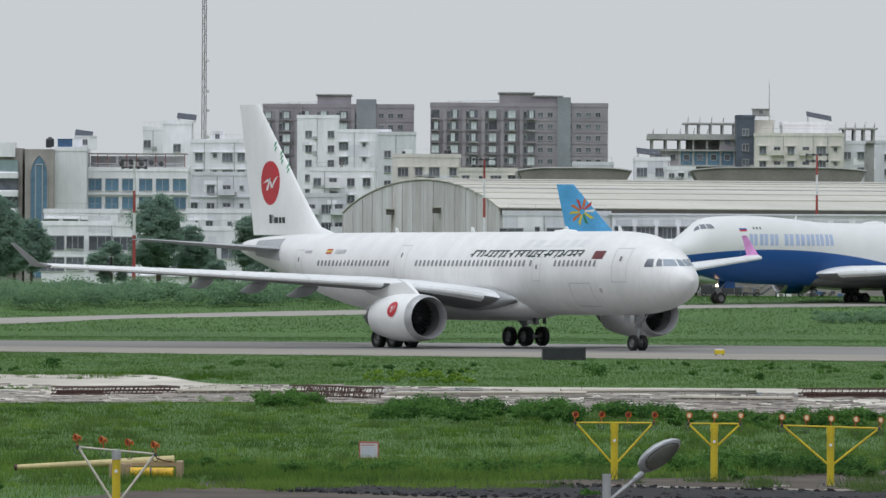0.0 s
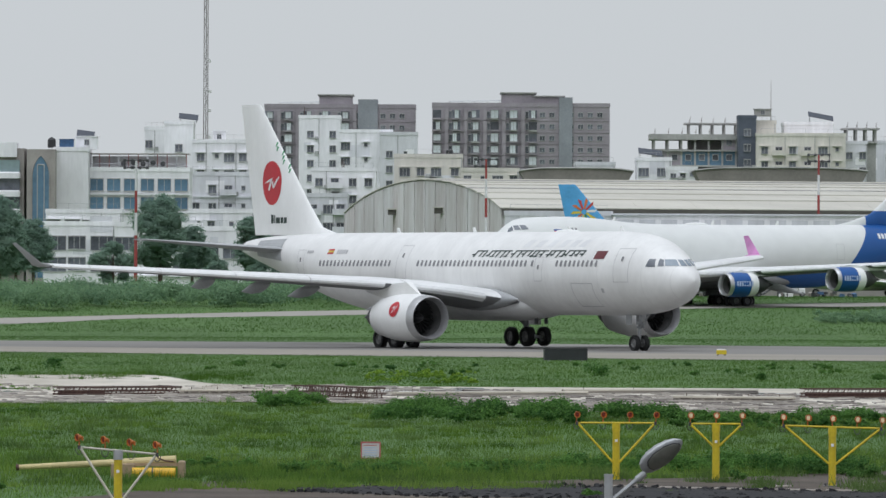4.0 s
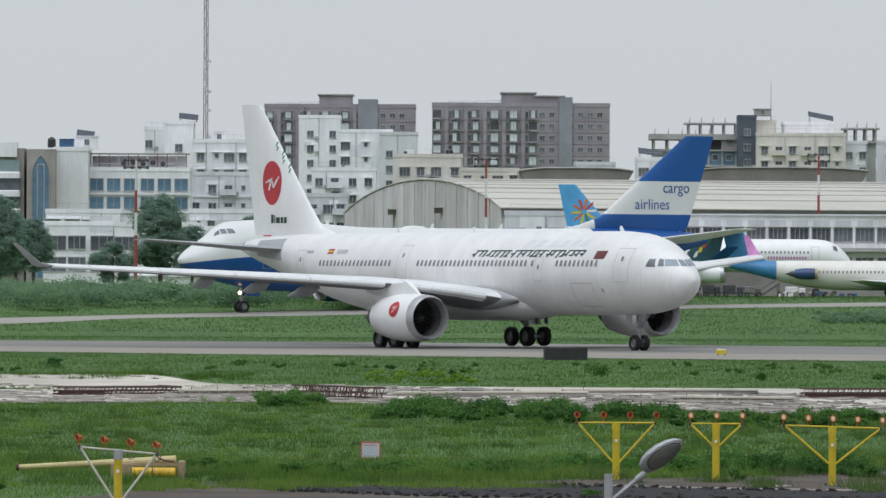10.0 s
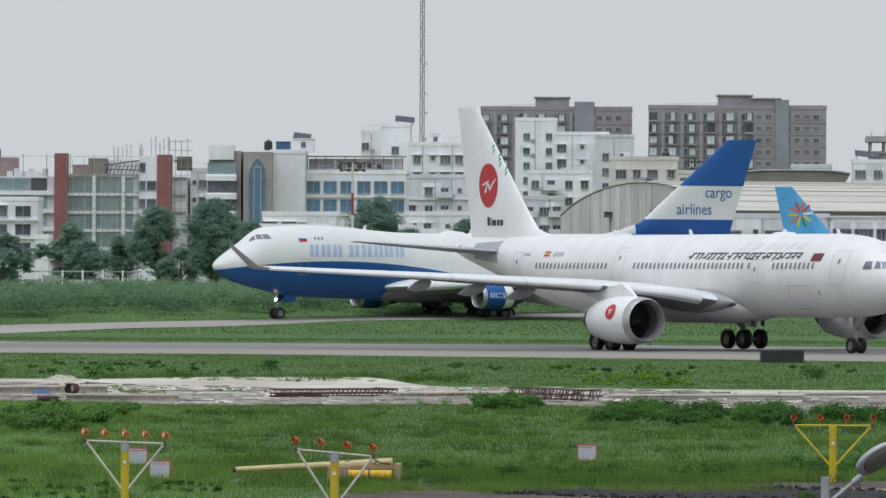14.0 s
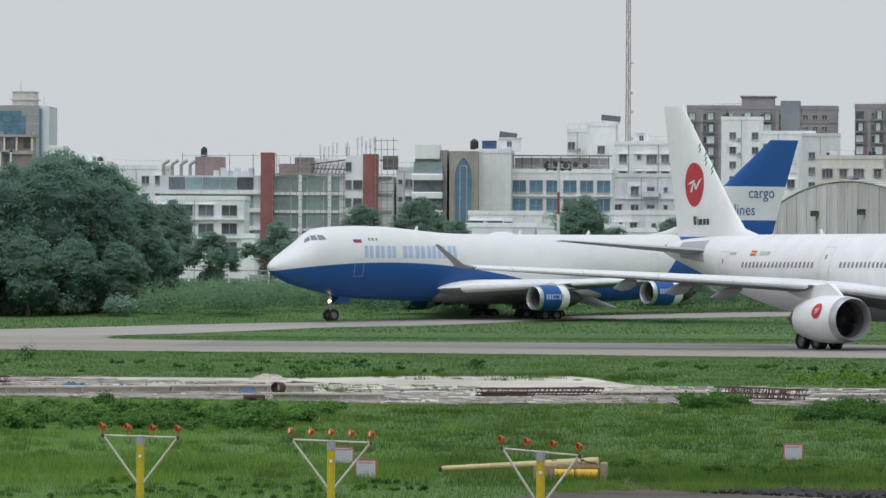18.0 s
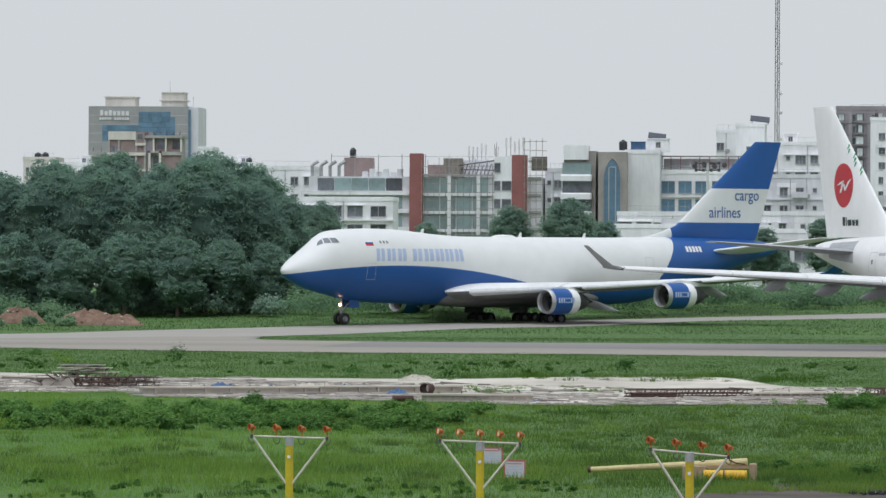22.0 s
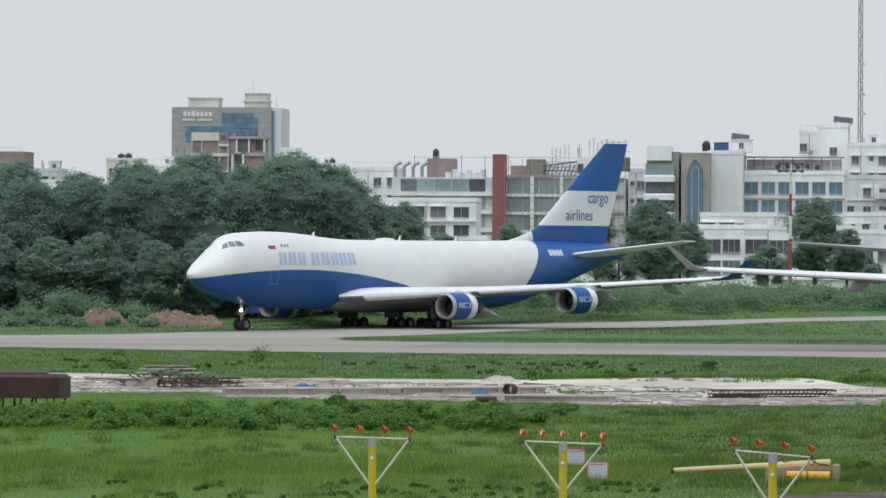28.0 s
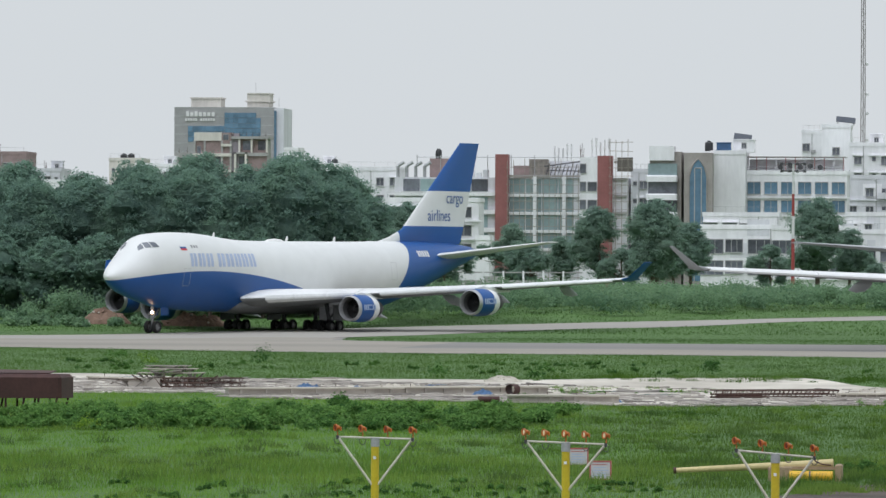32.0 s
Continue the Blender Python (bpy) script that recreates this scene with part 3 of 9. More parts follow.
def hub_mesh(r, w):
    g = [lathe([(s * w * 0.30, r * 0.57), (s * w * 0.38, r * 0.5), (s * w * 0.2, r * 0.34), (s * w * 0.24, r * 0.14), (s * w * 0.3, 0.001)], 18, "y") for s in (-1, 1)]
    for k in range(6):
        a = k * math.pi / 3
        g += [tube((r * 0.42 * math.cos(a), s * w * 0.30, r * 0.42 * math.sin(a)), (r * 0.42 * math.cos(a), s * w * 0.36, r * 0.42 * math.sin(a)), r * 0.05, 6) for s in (-1, 1)]
    return mesh_of("hub", *join(*g), HUB, True)


def wheels(parent, spots, r, w):
    """Wheels on their axles at (x, y); each has its hub. Returns them."""
    tm, hm, made = tyre_mesh(r, w), hub_mesh(r, w), []
    for x, y in spots:
        o = part("wheel", tm, None, parent, "black-tyred aircraft wheel", at=pose(x, y, r))
        part("hub", hm, None, o, "grey wheel hub")
        made.append(o)
    return made


def nacelle(parent, x, y, z, r, length, mats, fan_blades=24, band=None, short=False):
    """An underwing turbofan: cowl, bright lip, fan with spinner, core nozzle. x is the inlet plane."""
    outer = [(0.0, 0.90), (-0.04, 0.965), (-0.12, 1.0), (-0.30, 1.035), (-0.48, 1.04), (-0.66, 1.0), (-0.82, 0.92), (-1.0, 0.80)]
    inner = [(-1.0, 0.76), (-0.8, 0.80), (-0.3, 0.82), (-0.12, 0.80), (-0.05, 0.82), (0.0, 0.90)]
    if short:
        outer[-2:] = [(-0.80, 0.97), (-0.84, 0.94)]
        inner[:2] = [(-0.84, 0.90), (-0.7, 0.86)]
    eng = part("engine", moved(lathe([(s * length, k * r) for s, k in outer[2:] + inner[:2]], 36), x, y, z), mats[0], parent, "underwing turbofan engine cowl", True)
    part("intake_duct", moved(lathe([(s * length, k * r) for s, k in inner[1:4]], 36), x, y, z), HUB, eng, "dark intake duct", True)
    part("intake_lip", moved(lathe([(s * length, k * r) for s, k in inner[3:] + outer[1:3]], 36), x, y, z), mats[1], eng, "bright metal intake lip", True)
    part("spinner", moved(lathe([(-0.17 * length, 0.001), (-0.2 * length, 0.1 * r), (-0.26 * length, 0.2 * r), (-0.3 * length, 0.24 * r)], 16), x, y, z), DARK_METAL, eng, "dark fan spinner", True)
    for k in range(fan_blades):
        a, b = 2 * math.pi * k / fan_blades, 2 * math.pi * (k + 0.8) / fan_blades
        v = [(-0.29 * length, 0.22 * r * math.cos(a), 0.22 * r * math.sin(a)), (-0.27 * length, 0.81 * r * math.cos(a), 0.81 * r * math.sin(a)),
             (-0.33 * length, 0.81 * r * math.cos(b), 0.81 * r * math.sin(b)), (-0.33 * length, 0.22 * r * math.cos(b), 0.22 * r * math.sin(b))]
        part("fan_blade", moved((v, [(0, 1, 2, 3)]), x, y, z), DARK_METAL, eng)
    part("fan_disc", moved(lathe([(-0.36 * length, 0.001), (-0.36 * length, 0.82 * r)], 24), x, y, z), DARK_METAL, eng, "dark fan disc")
    part("core_nozzle", moved(lathe([(-0.7 * length, (0.80 if short else 0.62) * r), (-1.0 * length, (0.74 if short else 0.58) * r), ((-1.14 if short else -1.22) * length, (0.58 if short else 0.42) * r), (-1.24 * length, 0.38 * r), (-1.16 * length, 0.36 * r)], 28), x, y, z), DARK_METAL, eng, "heat-stained core nozzle", True)
    part("exhaust_cone", moved(lathe([(-1.0 * length, 0.34 * r), (-1.25 * length, 0.26 * r), (-1.45 * length, 0.02 * r)], 20), x, y, z), DARK_METAL, eng, "", True)
    if band:
        part("cowl_band", moved(lathe([(s * length, k * r + 0.012) for s, k in ((-0.10, 0.99), (-0.12, 1.0), (-0.30, 1.035), (-0.48, 1.04), (-0.60, 1.018))], 36), x, y, z), band, eng, "deep blue cowl band", True)
    return eng


def pylon(parent, x0, x1, y, z0, z1, mat, aft=1.5):
    """The swept strut between a wing and its engine."""
    v = []
    for xx, zz, w in ((x0, z0, 0.08), (x0 - 0.35 * (x0 - x1), z1 + 0.15, 0.22), (x1, z1, 0.22), (x1 - aft, z1 - 0.2, 0.1)):
        v += [(xx, y - w, zz), (xx, y + w, zz)]
    for xx, zz, w in ((x0 - 0.2, z0 - 0.35, 0.08), (x0 - 0.4 * (x0 - x1), z0 - 0.45, 0.22), (x1 + 0.5, z0 - 0.5, 0.22), (x1 - aft, z1 - 0.45, 0.1)):
        v += [(xx, y - w, zz), (xx, y + w, zz)]
    f = []
    for i in range(3):
        a, b = 2 * i, 2 * i + 8
        f += [(a, a + 1, a + 3, a + 2), (b, b + 2, b + 3, b + 1), (a, a + 2, b + 2, b), (a + 1, b + 1, b + 3, a + 3)]
    f += [(0, 8, 9, 1), (6, 7, 15, 14)]
    return part("pylon", (v, f), mat, parent)


def fairing(parent, x0, x1, y, z, r, mat, droop=0.10):
    """A flap-track canoe under the wing."""
    g = lathe([(x0, 0.02), (x0 + 0.12 * (x1 - x0), 0.6 * r), (x0 + 0.35 * (x1 - x0), r), (x0 + 0.65 * (x1 - x0), 0.85 * r), (x1, 0.03)], 10)
    return part("flap_fairing", ([(a, b * 0.6 + y, c + z - droop * (x0 - a)) for a, b, c in g[0]], g[1]), mat, parent, "", True)


def wing_z(rows, y):
    ys = [r[0] for r in rows]
    return float(np.interp(y, ys, [r[3] for r in rows])), float(np.interp(y, ys, [r[1] for r in rows])), float(np.interp(y, ys, [r[2] for r in rows]))


def wings(parent, rows, o, mat, winglet, wl_mats, slats=(), eng=(), canoe=(0.34, 1.12, 0.10)):
    """Both wings with a slat strip, a flap panel, flap fairings and winglets; winglet: (tip out, lead, chord, height)."""
    for sg, side_name in ((1, 0), (-1, 1)):
        v, f = blade([(sg * a, b, c, d, e) for a, b, c, d, e in rows], o)
        k = 2 * len(FOIL) - 2
        w = part("wing", mesh_of("wing", v, f, [mat, UNDER_SHADE], True, [1 if i % k >= len(FOIL) - 1 and i < len(f) - 2 else 0 for i in range(len(f))]), None, parent, "pale swept wing with shade painted beneath")
        a, b, c, d, e = rows[-1]
        out, le, ch, z = winglet
        wl_rows = [(sg * a, b, c, d, e), (sg * (a + 0.3 * (out - a)), b + 0.26 * (le - b), c * 0.54, d + 0.10 * (z - d), 0.08), (sg * out, le, ch, z, 0.08)]
        part("winglet", blade(wl_rows, o), wl_mats[side_name], w, "upturned winglet", True)
        # slats stand a little down and forward of the leading edge, one panel after another
        for y0, y1 in slats:
            v, f, m = [], [], 3
            for j in range(m + 1):
                y = y0 + 0.02 + (y1 - y0 - 0.04) * j / m
                l, c2, zz, tr = (float(np.interp(y, [r[0] for r in rows], [r[i] for r in rows])) for i in (1, 2, 3, 4))
                t = tr * c2
                v += [(o - l + dx, sg * y, zz + dz) for dx, dz in ((-0.13 * c2, 0.40 * t + 0.025), (-0.05 * c2, 0.27 * t + 0.035), (0.05, 0.12 * t), (0.15, -0.06), (0.12, -0.15 - 0.05 * t), (-0.03 * c2, -0.24 * t - 0.10))]
            for j in range(m):
                f += [(j * 6 + i, j * 6 + i + 1, j * 6 + i + 7, j * 6 + i + 6) for i in range(5)]
            f += [(0, 1, 2, 3, 4, 5), (m * 6 + 5, m * 6 + 4, m * 6 + 3, m * 6 + 2, m * 6 + 1, m * 6)]
            part("slat", (v, f), WING_GREY, w, "white leading-edge slat")
        for y in eng:
            zz, l, c2 = wing_z(rows, y)
            fairing(w, o - l - 0.55 * c2, o - l - canoe[1] * c2, sg * y, zz - 0.04 * c2 - 0.15, canoe[0], UNDER_GREY, canoe[2])
        for k in range(len(rows) - 1):
            r0, r1 = rows[k], rows[k + 1]
            ends = []
            for q in (0.03, 0.96):
                y, l, c2, zz, tr = (r0[j] + q * (r1[j] - r0[j]) for j in range(5))
                ends.append([(o - l - 0.74 * c2, sg * y, zz + 0.26 * tr * c2), (o - l - 1.0 * c2, sg * y, zz - 0.02), (o - l - 1.02 * c2, sg * y, zz - 0.08), (o - l - 0.74 * c2, sg * y, zz - 0.1 * tr * c2)])
            v = ends[0] + ends[1]
            part("flap", (v, [(0, 1, 5, 4), (1, 2, 6, 5), (2, 3, 7, 6), (0, 3, 2, 1), (4, 5, 6, 7)]), WING_GREY, w)


def window_row(parent, hull, s0, s1, pitch, z, w, h, mat, sgn=-1, skip=()):
    """Cabin windows, each its own pane, at even pitch."""
    n = int((s1 - s0) / pitch)
    for k in range(n + 1):
        if k in skip:
            continue
        s = s0 + k * pitch
        p = hull.side(s, z, sgn)
        q = hull.side(s, z + h / 2, sgn)
        r = hull.side(s, z - h / 2, sgn)
        key = ("pane", round(w, 3), round(h, 3), round(q[1] - p[1], 2), round(r[1] - p[1], 2))
        if key not in PANES:
            ys = (q[1] - p[1], r[1] - p[1])
            o = sgn * 0.012
            v = [(-w / 2, ys[1] + o, -h / 2 + 0.06), (-w / 2 + 0.06, ys[1] + o, -h / 2), (w / 2 - 0.06, ys[1] + o, -h / 2), (w / 2, ys[1] + o, -h / 2 + 0.06),
                 (w / 2, ys[0] + o, h / 2 - 0.06), (w / 2 - 0.06, ys[0] + o, h / 2), (-w / 2 + 0.06, ys[0] + o, h / 2), (-w / 2, ys[0] + o, h / 2 - 0.06),
                 (-w / 2, o, 0), (w / 2, o, 0)]
            PANES[key] = mesh_of("cabin_window", v, [(0, 1, 2, 3, 9, 8), (8, 9, 4, 5, 6, 7)], mat)
        part("cabin_window", PANES[key], None, parent, at=pose(*p))


PANES = {}


def plain_bars(parent, name, label, hull, s0, s1, z0, z1, n, mat, gap=0.25, sgn=-1, slant=0.0):
    """A row of plain upright bars on the skin, in place of lettering."""
    w = (s1 - s0) / n
    g = []
    for k in range(n):
        a, b = s0 + k * w, s0 + (k + 1 - gap) * w
        g.append(hull.patch([(a, z0), (b, z0), (b + slant, z1), (a + slant, z1)], sgn, 0.02, 2, 6))
    return part(name, join(*g), mat, parent, label)


def white_airliner():
    """The standing twin-jet: origin on the ground between its main wheels, nose along +x."""
    o = 28.85
    p = thing("airliner", "white twin-engined wide-body airliner standing on the taxiway", "airliner", pose(1.27, 488.4, 0.0, 0.88, 0, -58.14))
    h = Hull([(0, 4.62, 4.72, 0.03), (0.14, 4.24, 5.02, 0.34), (0.5, 3.80, 5.42, 0.76), (1.1, 3.42, 5.85, 1.18), (2.0, 3.06, 6.42, 1.64), (3.0, 2.8, 7.0, 2.03), (4.2, 2.58, 7.48, 2.38), (6.0, 2.42, 7.83, 2.70), (8.5, 2.35, 7.97, 2.82), (15, 2.33, 7.97, 2.82),
              (36, 2.33, 7.97, 2.82), (40, 2.48, 7.97, 2.78), (44, 3.05, 7.97, 2.62), (48, 3.95, 7.95, 2.24), (52, 4.95, 7.86, 1.68), (55, 5.68, 7.72, 1.2), (57.4, 6.28, 7.5, 0.75), (58.6, 6.62, 7.28, 0.38)], o)
    part("fuselage", h.skin(48), SKIN, p, "glossy white fuselage with faint grime", True)
    part("belly_fairing", Hull([(16.5, 2.9, 3.0, 0.2), (18, 2.2, 3.9, 2.2), (21, 1.92, 4.4, 3.0), (28, 1.88, 4.5, 3.1), (33, 1.95, 4.3, 2.95), (37, 2.4, 3.7, 2.0), (39, 2.9, 3.1, 0.4)], o).skin(32), WING_GREY, p, "grey belly fairing", True)
    rows = [(2.2, 18.0, 12.2, 3.3, 0.13), (6.5, 20.6, 9.6, 4.15, 0.12), (9.6, 22.5, 7.8, 4.55, 0.115), (20.0, 28.9, 5.0, 5.35, 0.105), (29.2, 34.6, 2.8, 5.98, 0.10)]
    wings(p, rows, o, WING_GREY, (30.1, 37.8, 0.65, 7.5), (WINGLET_PINK, UNDER_GREY), [(4.2, 8.7), (10.0, 14.3), (14.3, 18.6), (18.6, 22.9), (22.9, 27.0), (27.0, 29.1)], eng=(12.0, 15.1, 18.5, 6.0), canoe=(0.42, 1.16, 0.14))
    for sg in (1, -1):
        # A real fillet, but its dark grey is mostly painted shadow.
        part("root_fairing", moved(lathe([(0.9, 0.02), (0.4, 0.16), (-0.6, 0.42), (-2.0, 0.68), (-4.0, 0.8), (-7.0, 0.6), (-9.0, 0.1)], 20), o - 18.0, sg * 2.85, 3.42), UNDER_GREY, p, "wing-root fairing, mostly shade in its dark grey", True)
        t = part("tailplane", blade([(sg * 0.9, 49.6, 6.6, 6.75, 0.075), (sg * 9.7, 56.0, 2.1, 7.62, 0.065)], o), UNDER_GREY, p, "dark-edged tailplane", True)
        part("elevator", blade([(sg * 1.4, 54.9, 1.6, 6.83, 0.05), (sg * 9.3, 57.6, 0.7, 7.6, 0.05)], o), WING_GREY, t, "", True)
        e = nacelle(p, o - 17.85, sg * 9.37, 2.25, 1.56, 5.9, (WHITE, BARE_METAL))
        pylon(p, o - 19.2, o - 23.2, sg * 9.37, 3.85, 4.5, WHITE, 3.0)
        if sg < 0:
            g = [(o - 20.10, -9.37 + 1.66 * math.cos(math.radians(158)), 2.25 + 1.66 * math.sin(math.radians(158)))]
            for q in (0.5, 1.0):
                for k in range(20):
                    a, w = math.pi * 2 * k / 20, math.radians(158)
                    ang = w + q * 0.34 * math.sin(a)
                    g.append((o - 20.10 + q * 0.58 * math.cos(a), -9.37 + 1.655 * math.cos(ang), 2.25 + 1.655 * math.sin(ang)))
            fc = [(0, 1 + (k + 1) % 20, 1 + k) for k in range(20)] + [(1 + k, 1 + (k + 1) % 20, 21 + (k + 1) % 20, 21 + k) for k in range(20)]
            part("emblem", (g, fc), RED, e, "round red emblem")
            for quad in ([(-0.34, 0.02), (-0.1, 0.09), (0.08, 0.12), (-0.05, 0.04)], [(-0.02, 0.1), (0.08, 0.12), (-0.1, -0.16), (-0.2, -0.16)], [(0.05, -0.12), (0.12, -0.1), (0.36, 0.17), (0.22, 0.08)]):
                part("emblem_mark", ([(o - 20.10 + u, -9.37 + 1.675 * math.cos(math.radians(158) - v), 2.25 + 1.675 * math.sin(math.radians(158) - v)) for u, v in quad], [(0, 1, 2, 3)]), SIGN_WHITE, e, "white mark")
        m = (o - 28.85, sg * 5.34)
        part("main_gear", join(tube((m[0], m[1], 0.75), (m[0] + 0.1, sg * 4.9, 3.1), 0.21, 12), tube((m[0] + 0.99, m[1], 0.68), (m[0] - 0.99, m[1], 0.68), 0.15, 10), *[tube((m[0] + k, m[1] - 0.75, 0.68), (m[0] + k, m[1] + 0.75, 0.68), 0.11, 8) for k in (0.99, -0.99)],
                               tube((m[0], m[1], 1.5), (m[0] + 0.2, sg * 3.2, 2.6), 0.11, 8), tube((m[0], m[1], 1.2), (m[0] - 1.7, sg * 4.9, 2.9), 0.08, 8)), STRUT, p, "grey main landing gear leg")
        part("gear_door", box(m[0] - 1.1, m[0] + 1.0, m[1] + sg * 0.45 - 0.03, m[1] + sg * 0.45 + 0.03, 1.5, 3.0, 0.02), WHITE, p, "white gear door")
        wheels(p, [(m[0] + a, m[1] + b) for a in (0.99, -0.99) for b in (0.7, -0.7)], 0.69, 0.5)
    fin = [(0, 45.2, 11.9, 7.85, 0.07), (0, 47.6, 9.6, 8.4, 0.095), (0, 49.3, 8.2, 10.0, 0.10), (0, 56.15, 2.75, 17.3, 0.09)]
    f = part("fin", blade(fin, o, True), WHITE, p, "tall white fin", True)
    part("emblem", fin_patch(fin, o, None, -1, 0.02, nv=6, disc=(54.15, 11.6, 1.45, 1.1)), RED, f, "round red emblem on the fin")
    # a white swooping mark of four strokes, in shares of the disc's radius
    for quad in ([(-0.8, -0.02), (-0.25, 0.22), (0.12, 0.30), (0.05, 0.12), (-0.35, 0.06)], [(-0.05, 0.26), (0.14, 0.30), (-0.22, -0.42), (-0.42, -0.42)], [(0.02, 0.06), (0.16, 0.12), (0.30, -0.30), (0.12, -0.30)], [(0.12, -0.30), (0.30, -0.28), (0.86, 0.42), (0.52, 0.22)]):
        c = [(54.15 - 1.4 * u, 11.6 + 1.25 * v) for u, v in quad[:4]]
        part("emblem_bird", fin_patch(fin, o, c, -1, 0.035, 4, 3), SIGN_WHITE, f, "white mark on the emblem")
    g = [fin_patch(fin, o, [(a, 8.7), (a - w, 8.7), (a - w, 8.7 + hh), (a, 8.7 + hh)], -1, 0.02, 2, 3) for a, w, hh in ((54.35, 0.42, 0.62), (53.82, 0.14, 0.6), (53.55, 0.62, 0.42), (52.8, 0.4, 0.42), (52.28, 0.42, 0.42))]
    for q in g:
        part("name_bar", q, INK, f, "short dark bar")
    for k in range(7):
        z = 14.3 - 0.32 * k
        s = 52.35 - 0.1 * k + 0.55 * abs(math.sin(k * 1.7))
        s = float(np.interp(z, [8.4, 10.0, 17.3], [47.6, 49.3, 56.15])) + 0.35 + 0.2 * math.sin(k * 2.1)
        part("green_streak", fin_patch(fin, o, [(s + 0.08, z - 0.1), (s - 0.02, z - 0.05), (s - 0.12, z + 0.22), (s + 0.04, z + 0.26)], -1, 0.02, 2, 2), GREEN_MARK, f, "torn green marking")
    part("tail_cone", Hull([(57.0, 6.2, 7.52, 0.76), (58.3, 6.55, 7.35, 0.5), (58.8, 6.75, 7.15, 0.2)], o).skin(20), DARK_METAL, p, "dark tail cone", True)
    part("stabiliser_plate", h.patch([(50.0, 6.0), (54.6, 6.35), (54.9, 7.45), (50.6, 7.6)], -1, 0.03, 8, 6), UNDER_GREY, p, "dark tailplane seal plate")
    # nose gear
    part("nose_gear", join(tube((22.18, 0, 0.52), (22.35, 0, 2.9), 0.12, 12), tube((22.18, -0.42, 0.52), (22.18, 0.42, 0.52), 0.08, 8), tube((22.2, 0, 1.4), (23.7, 0, 2.7), 0.07, 8), box(22.28, 22.42, -0.3, 0.3, 1.75, 1.95), tube((22.3, -0.2, 1.6), (22.42, -0.2, 1.6), 0.1, 8), tube((22.3, 0.2, 1.6), (22.42, 0.2, 1.6), 0.1, 8)), STRUT, p, "grey nose gear leg with lamps")
    for sg in (1, -1):
        part("gear_door", box(21.2, 21.9, sg * 0.4 - 0.02, sg * 0.4 + 0.02, 1.75, 2.6, 0.02), UNDER_GREY, p, "grey nose gear door")
    wheels(p, [(22.18, 0.36), (22.18, -0.36)], 0.53, 0.36)
    for s0, s1, sk in ((34.0, 43.6, ()), (20.1, 30.5, ()), (16.4, 19.7, ()), (7.7, 12.7, ())):
        window_row(p, h, s0, s1, 0.533, 5.85, 0.27, 0.42, CABIN_GLASS, -1, sk)
    window_row(p, h, 15.55, 15.6, 1, 5.85, 0.27, 0.42, CABIN_GLASS)
    for s0, s1, z0, z1 in ((31.7, 33.1, 4.75, 7.1), (4.35, 5.75, 4.6, 6.85), (14.25, 15.25, 4.65, 6.3), (46.2, 47.3, 4.75, 6.8)):
        d = part("door", h.outline(s0, s1, z0, z1), SEAM, p, "cabin door outline")
        part("door_window", h.patch([((s0 + s1) / 2 - 0.1, z1 - 0.85), ((s0 + s1) / 2 + 0.1, z1 - 0.85), ((s0 + s1) / 2 + 0.1, z1 - 0.55), ((s0 + s1) / 2 - 0.1, z1 - 0.55)], -1, 0.02, 1, 2), CABIN_GLASS, d)
    part("cargo_door", h.outline(8.2, 10.8, 2.95, 4.55, 0.05), SEAM, p, "cargo door outline")
    part("static_port", h.patch([(7.0, 3.9), (7.3, 3.9), (7.3, 4.2), (7.0, 4.2)], -1, 0.015, 1, 1), SEAM, p)
    # cockpit panes, both sides
    for sg in (1, -1):
        for c in ([(2.98, 5.62), (2.32, 5.62), (2.52, 6.14), (2.93, 6.14)], [(2.16, 5.66), (1.78, 5.66), (2.04, 6.07), (2.32, 6.17)]):
            part("cockpit_window", h.patch(c, sg, 0.025, 4, 4), GLASS_DARK, p, "dark cockpit pane")
        part("windscreen", h.pane([(sg * 1.20, 5.67), (sg * 0.54, 5.66), (sg * 0.45, 6.08), (sg * 1.02, 6.10)]), SCREEN, p, "windscreen pane coloured with reflected sky")
        part("windscreen", h.pane([(sg * 0.44, 5.66), (sg * 0.05, 5.65), (sg * 0.05, 6.05), (sg * 0.35, 6.08)]), SCREEN, p, "windscreen pane coloured with reflected sky")
    # markings in place of lettering
    rng = random.Random(5)
    s = 23.5
    for s0, s1 in ((23.6, 22.2), (21.8, 19.1), (18.7, 16.4), (16.3, 14.5), (14.3, 12.4), (12.1, 9.9)):
        part("title_bar", h.patch([(s0 - 0.55, 6.66), (s1 - 0.5, 6.66), (s1 - 0.56, 6.74), (s0 - 0.61, 6.74)], -1, 0.02, 8, 1), INK, p, "thin dark green bar")
        s = s0
        while s > s1 + 0.15:
            lo = rng.uniform(6.22, 6.34)
            sl = 0.62 * (6.68 - lo) / 0.66
            part("title_bar", h.patch([(s - 0.62 + sl, lo), (s - 0.80 + sl, lo), (s - 0.80, 6.68), (s - 0.62, 6.68)], -1, 0.02, 1, 3), INK, p, "slanted dark green bar")
            if rng.random() < 0.75:
                q = rng.uniform(6.28, 6.45)
                part("title_bar", h.patch([(s - 0.1, q), (s - 0.55, q), (s - 0.62, q + 0.085), (s - 0.17, q + 0.085)], -1, 0.02, 1, 1), INK, p)
            s -= rng.uniform(0.48, 0.72)
    part("flag", h.patch([(8.15, 6.15), (6.95, 6.15), (6.8, 6.68), (8.0, 6.68)], -1, 0.02, 3, 3), FLAG_GREEN, p, "small dark flag")
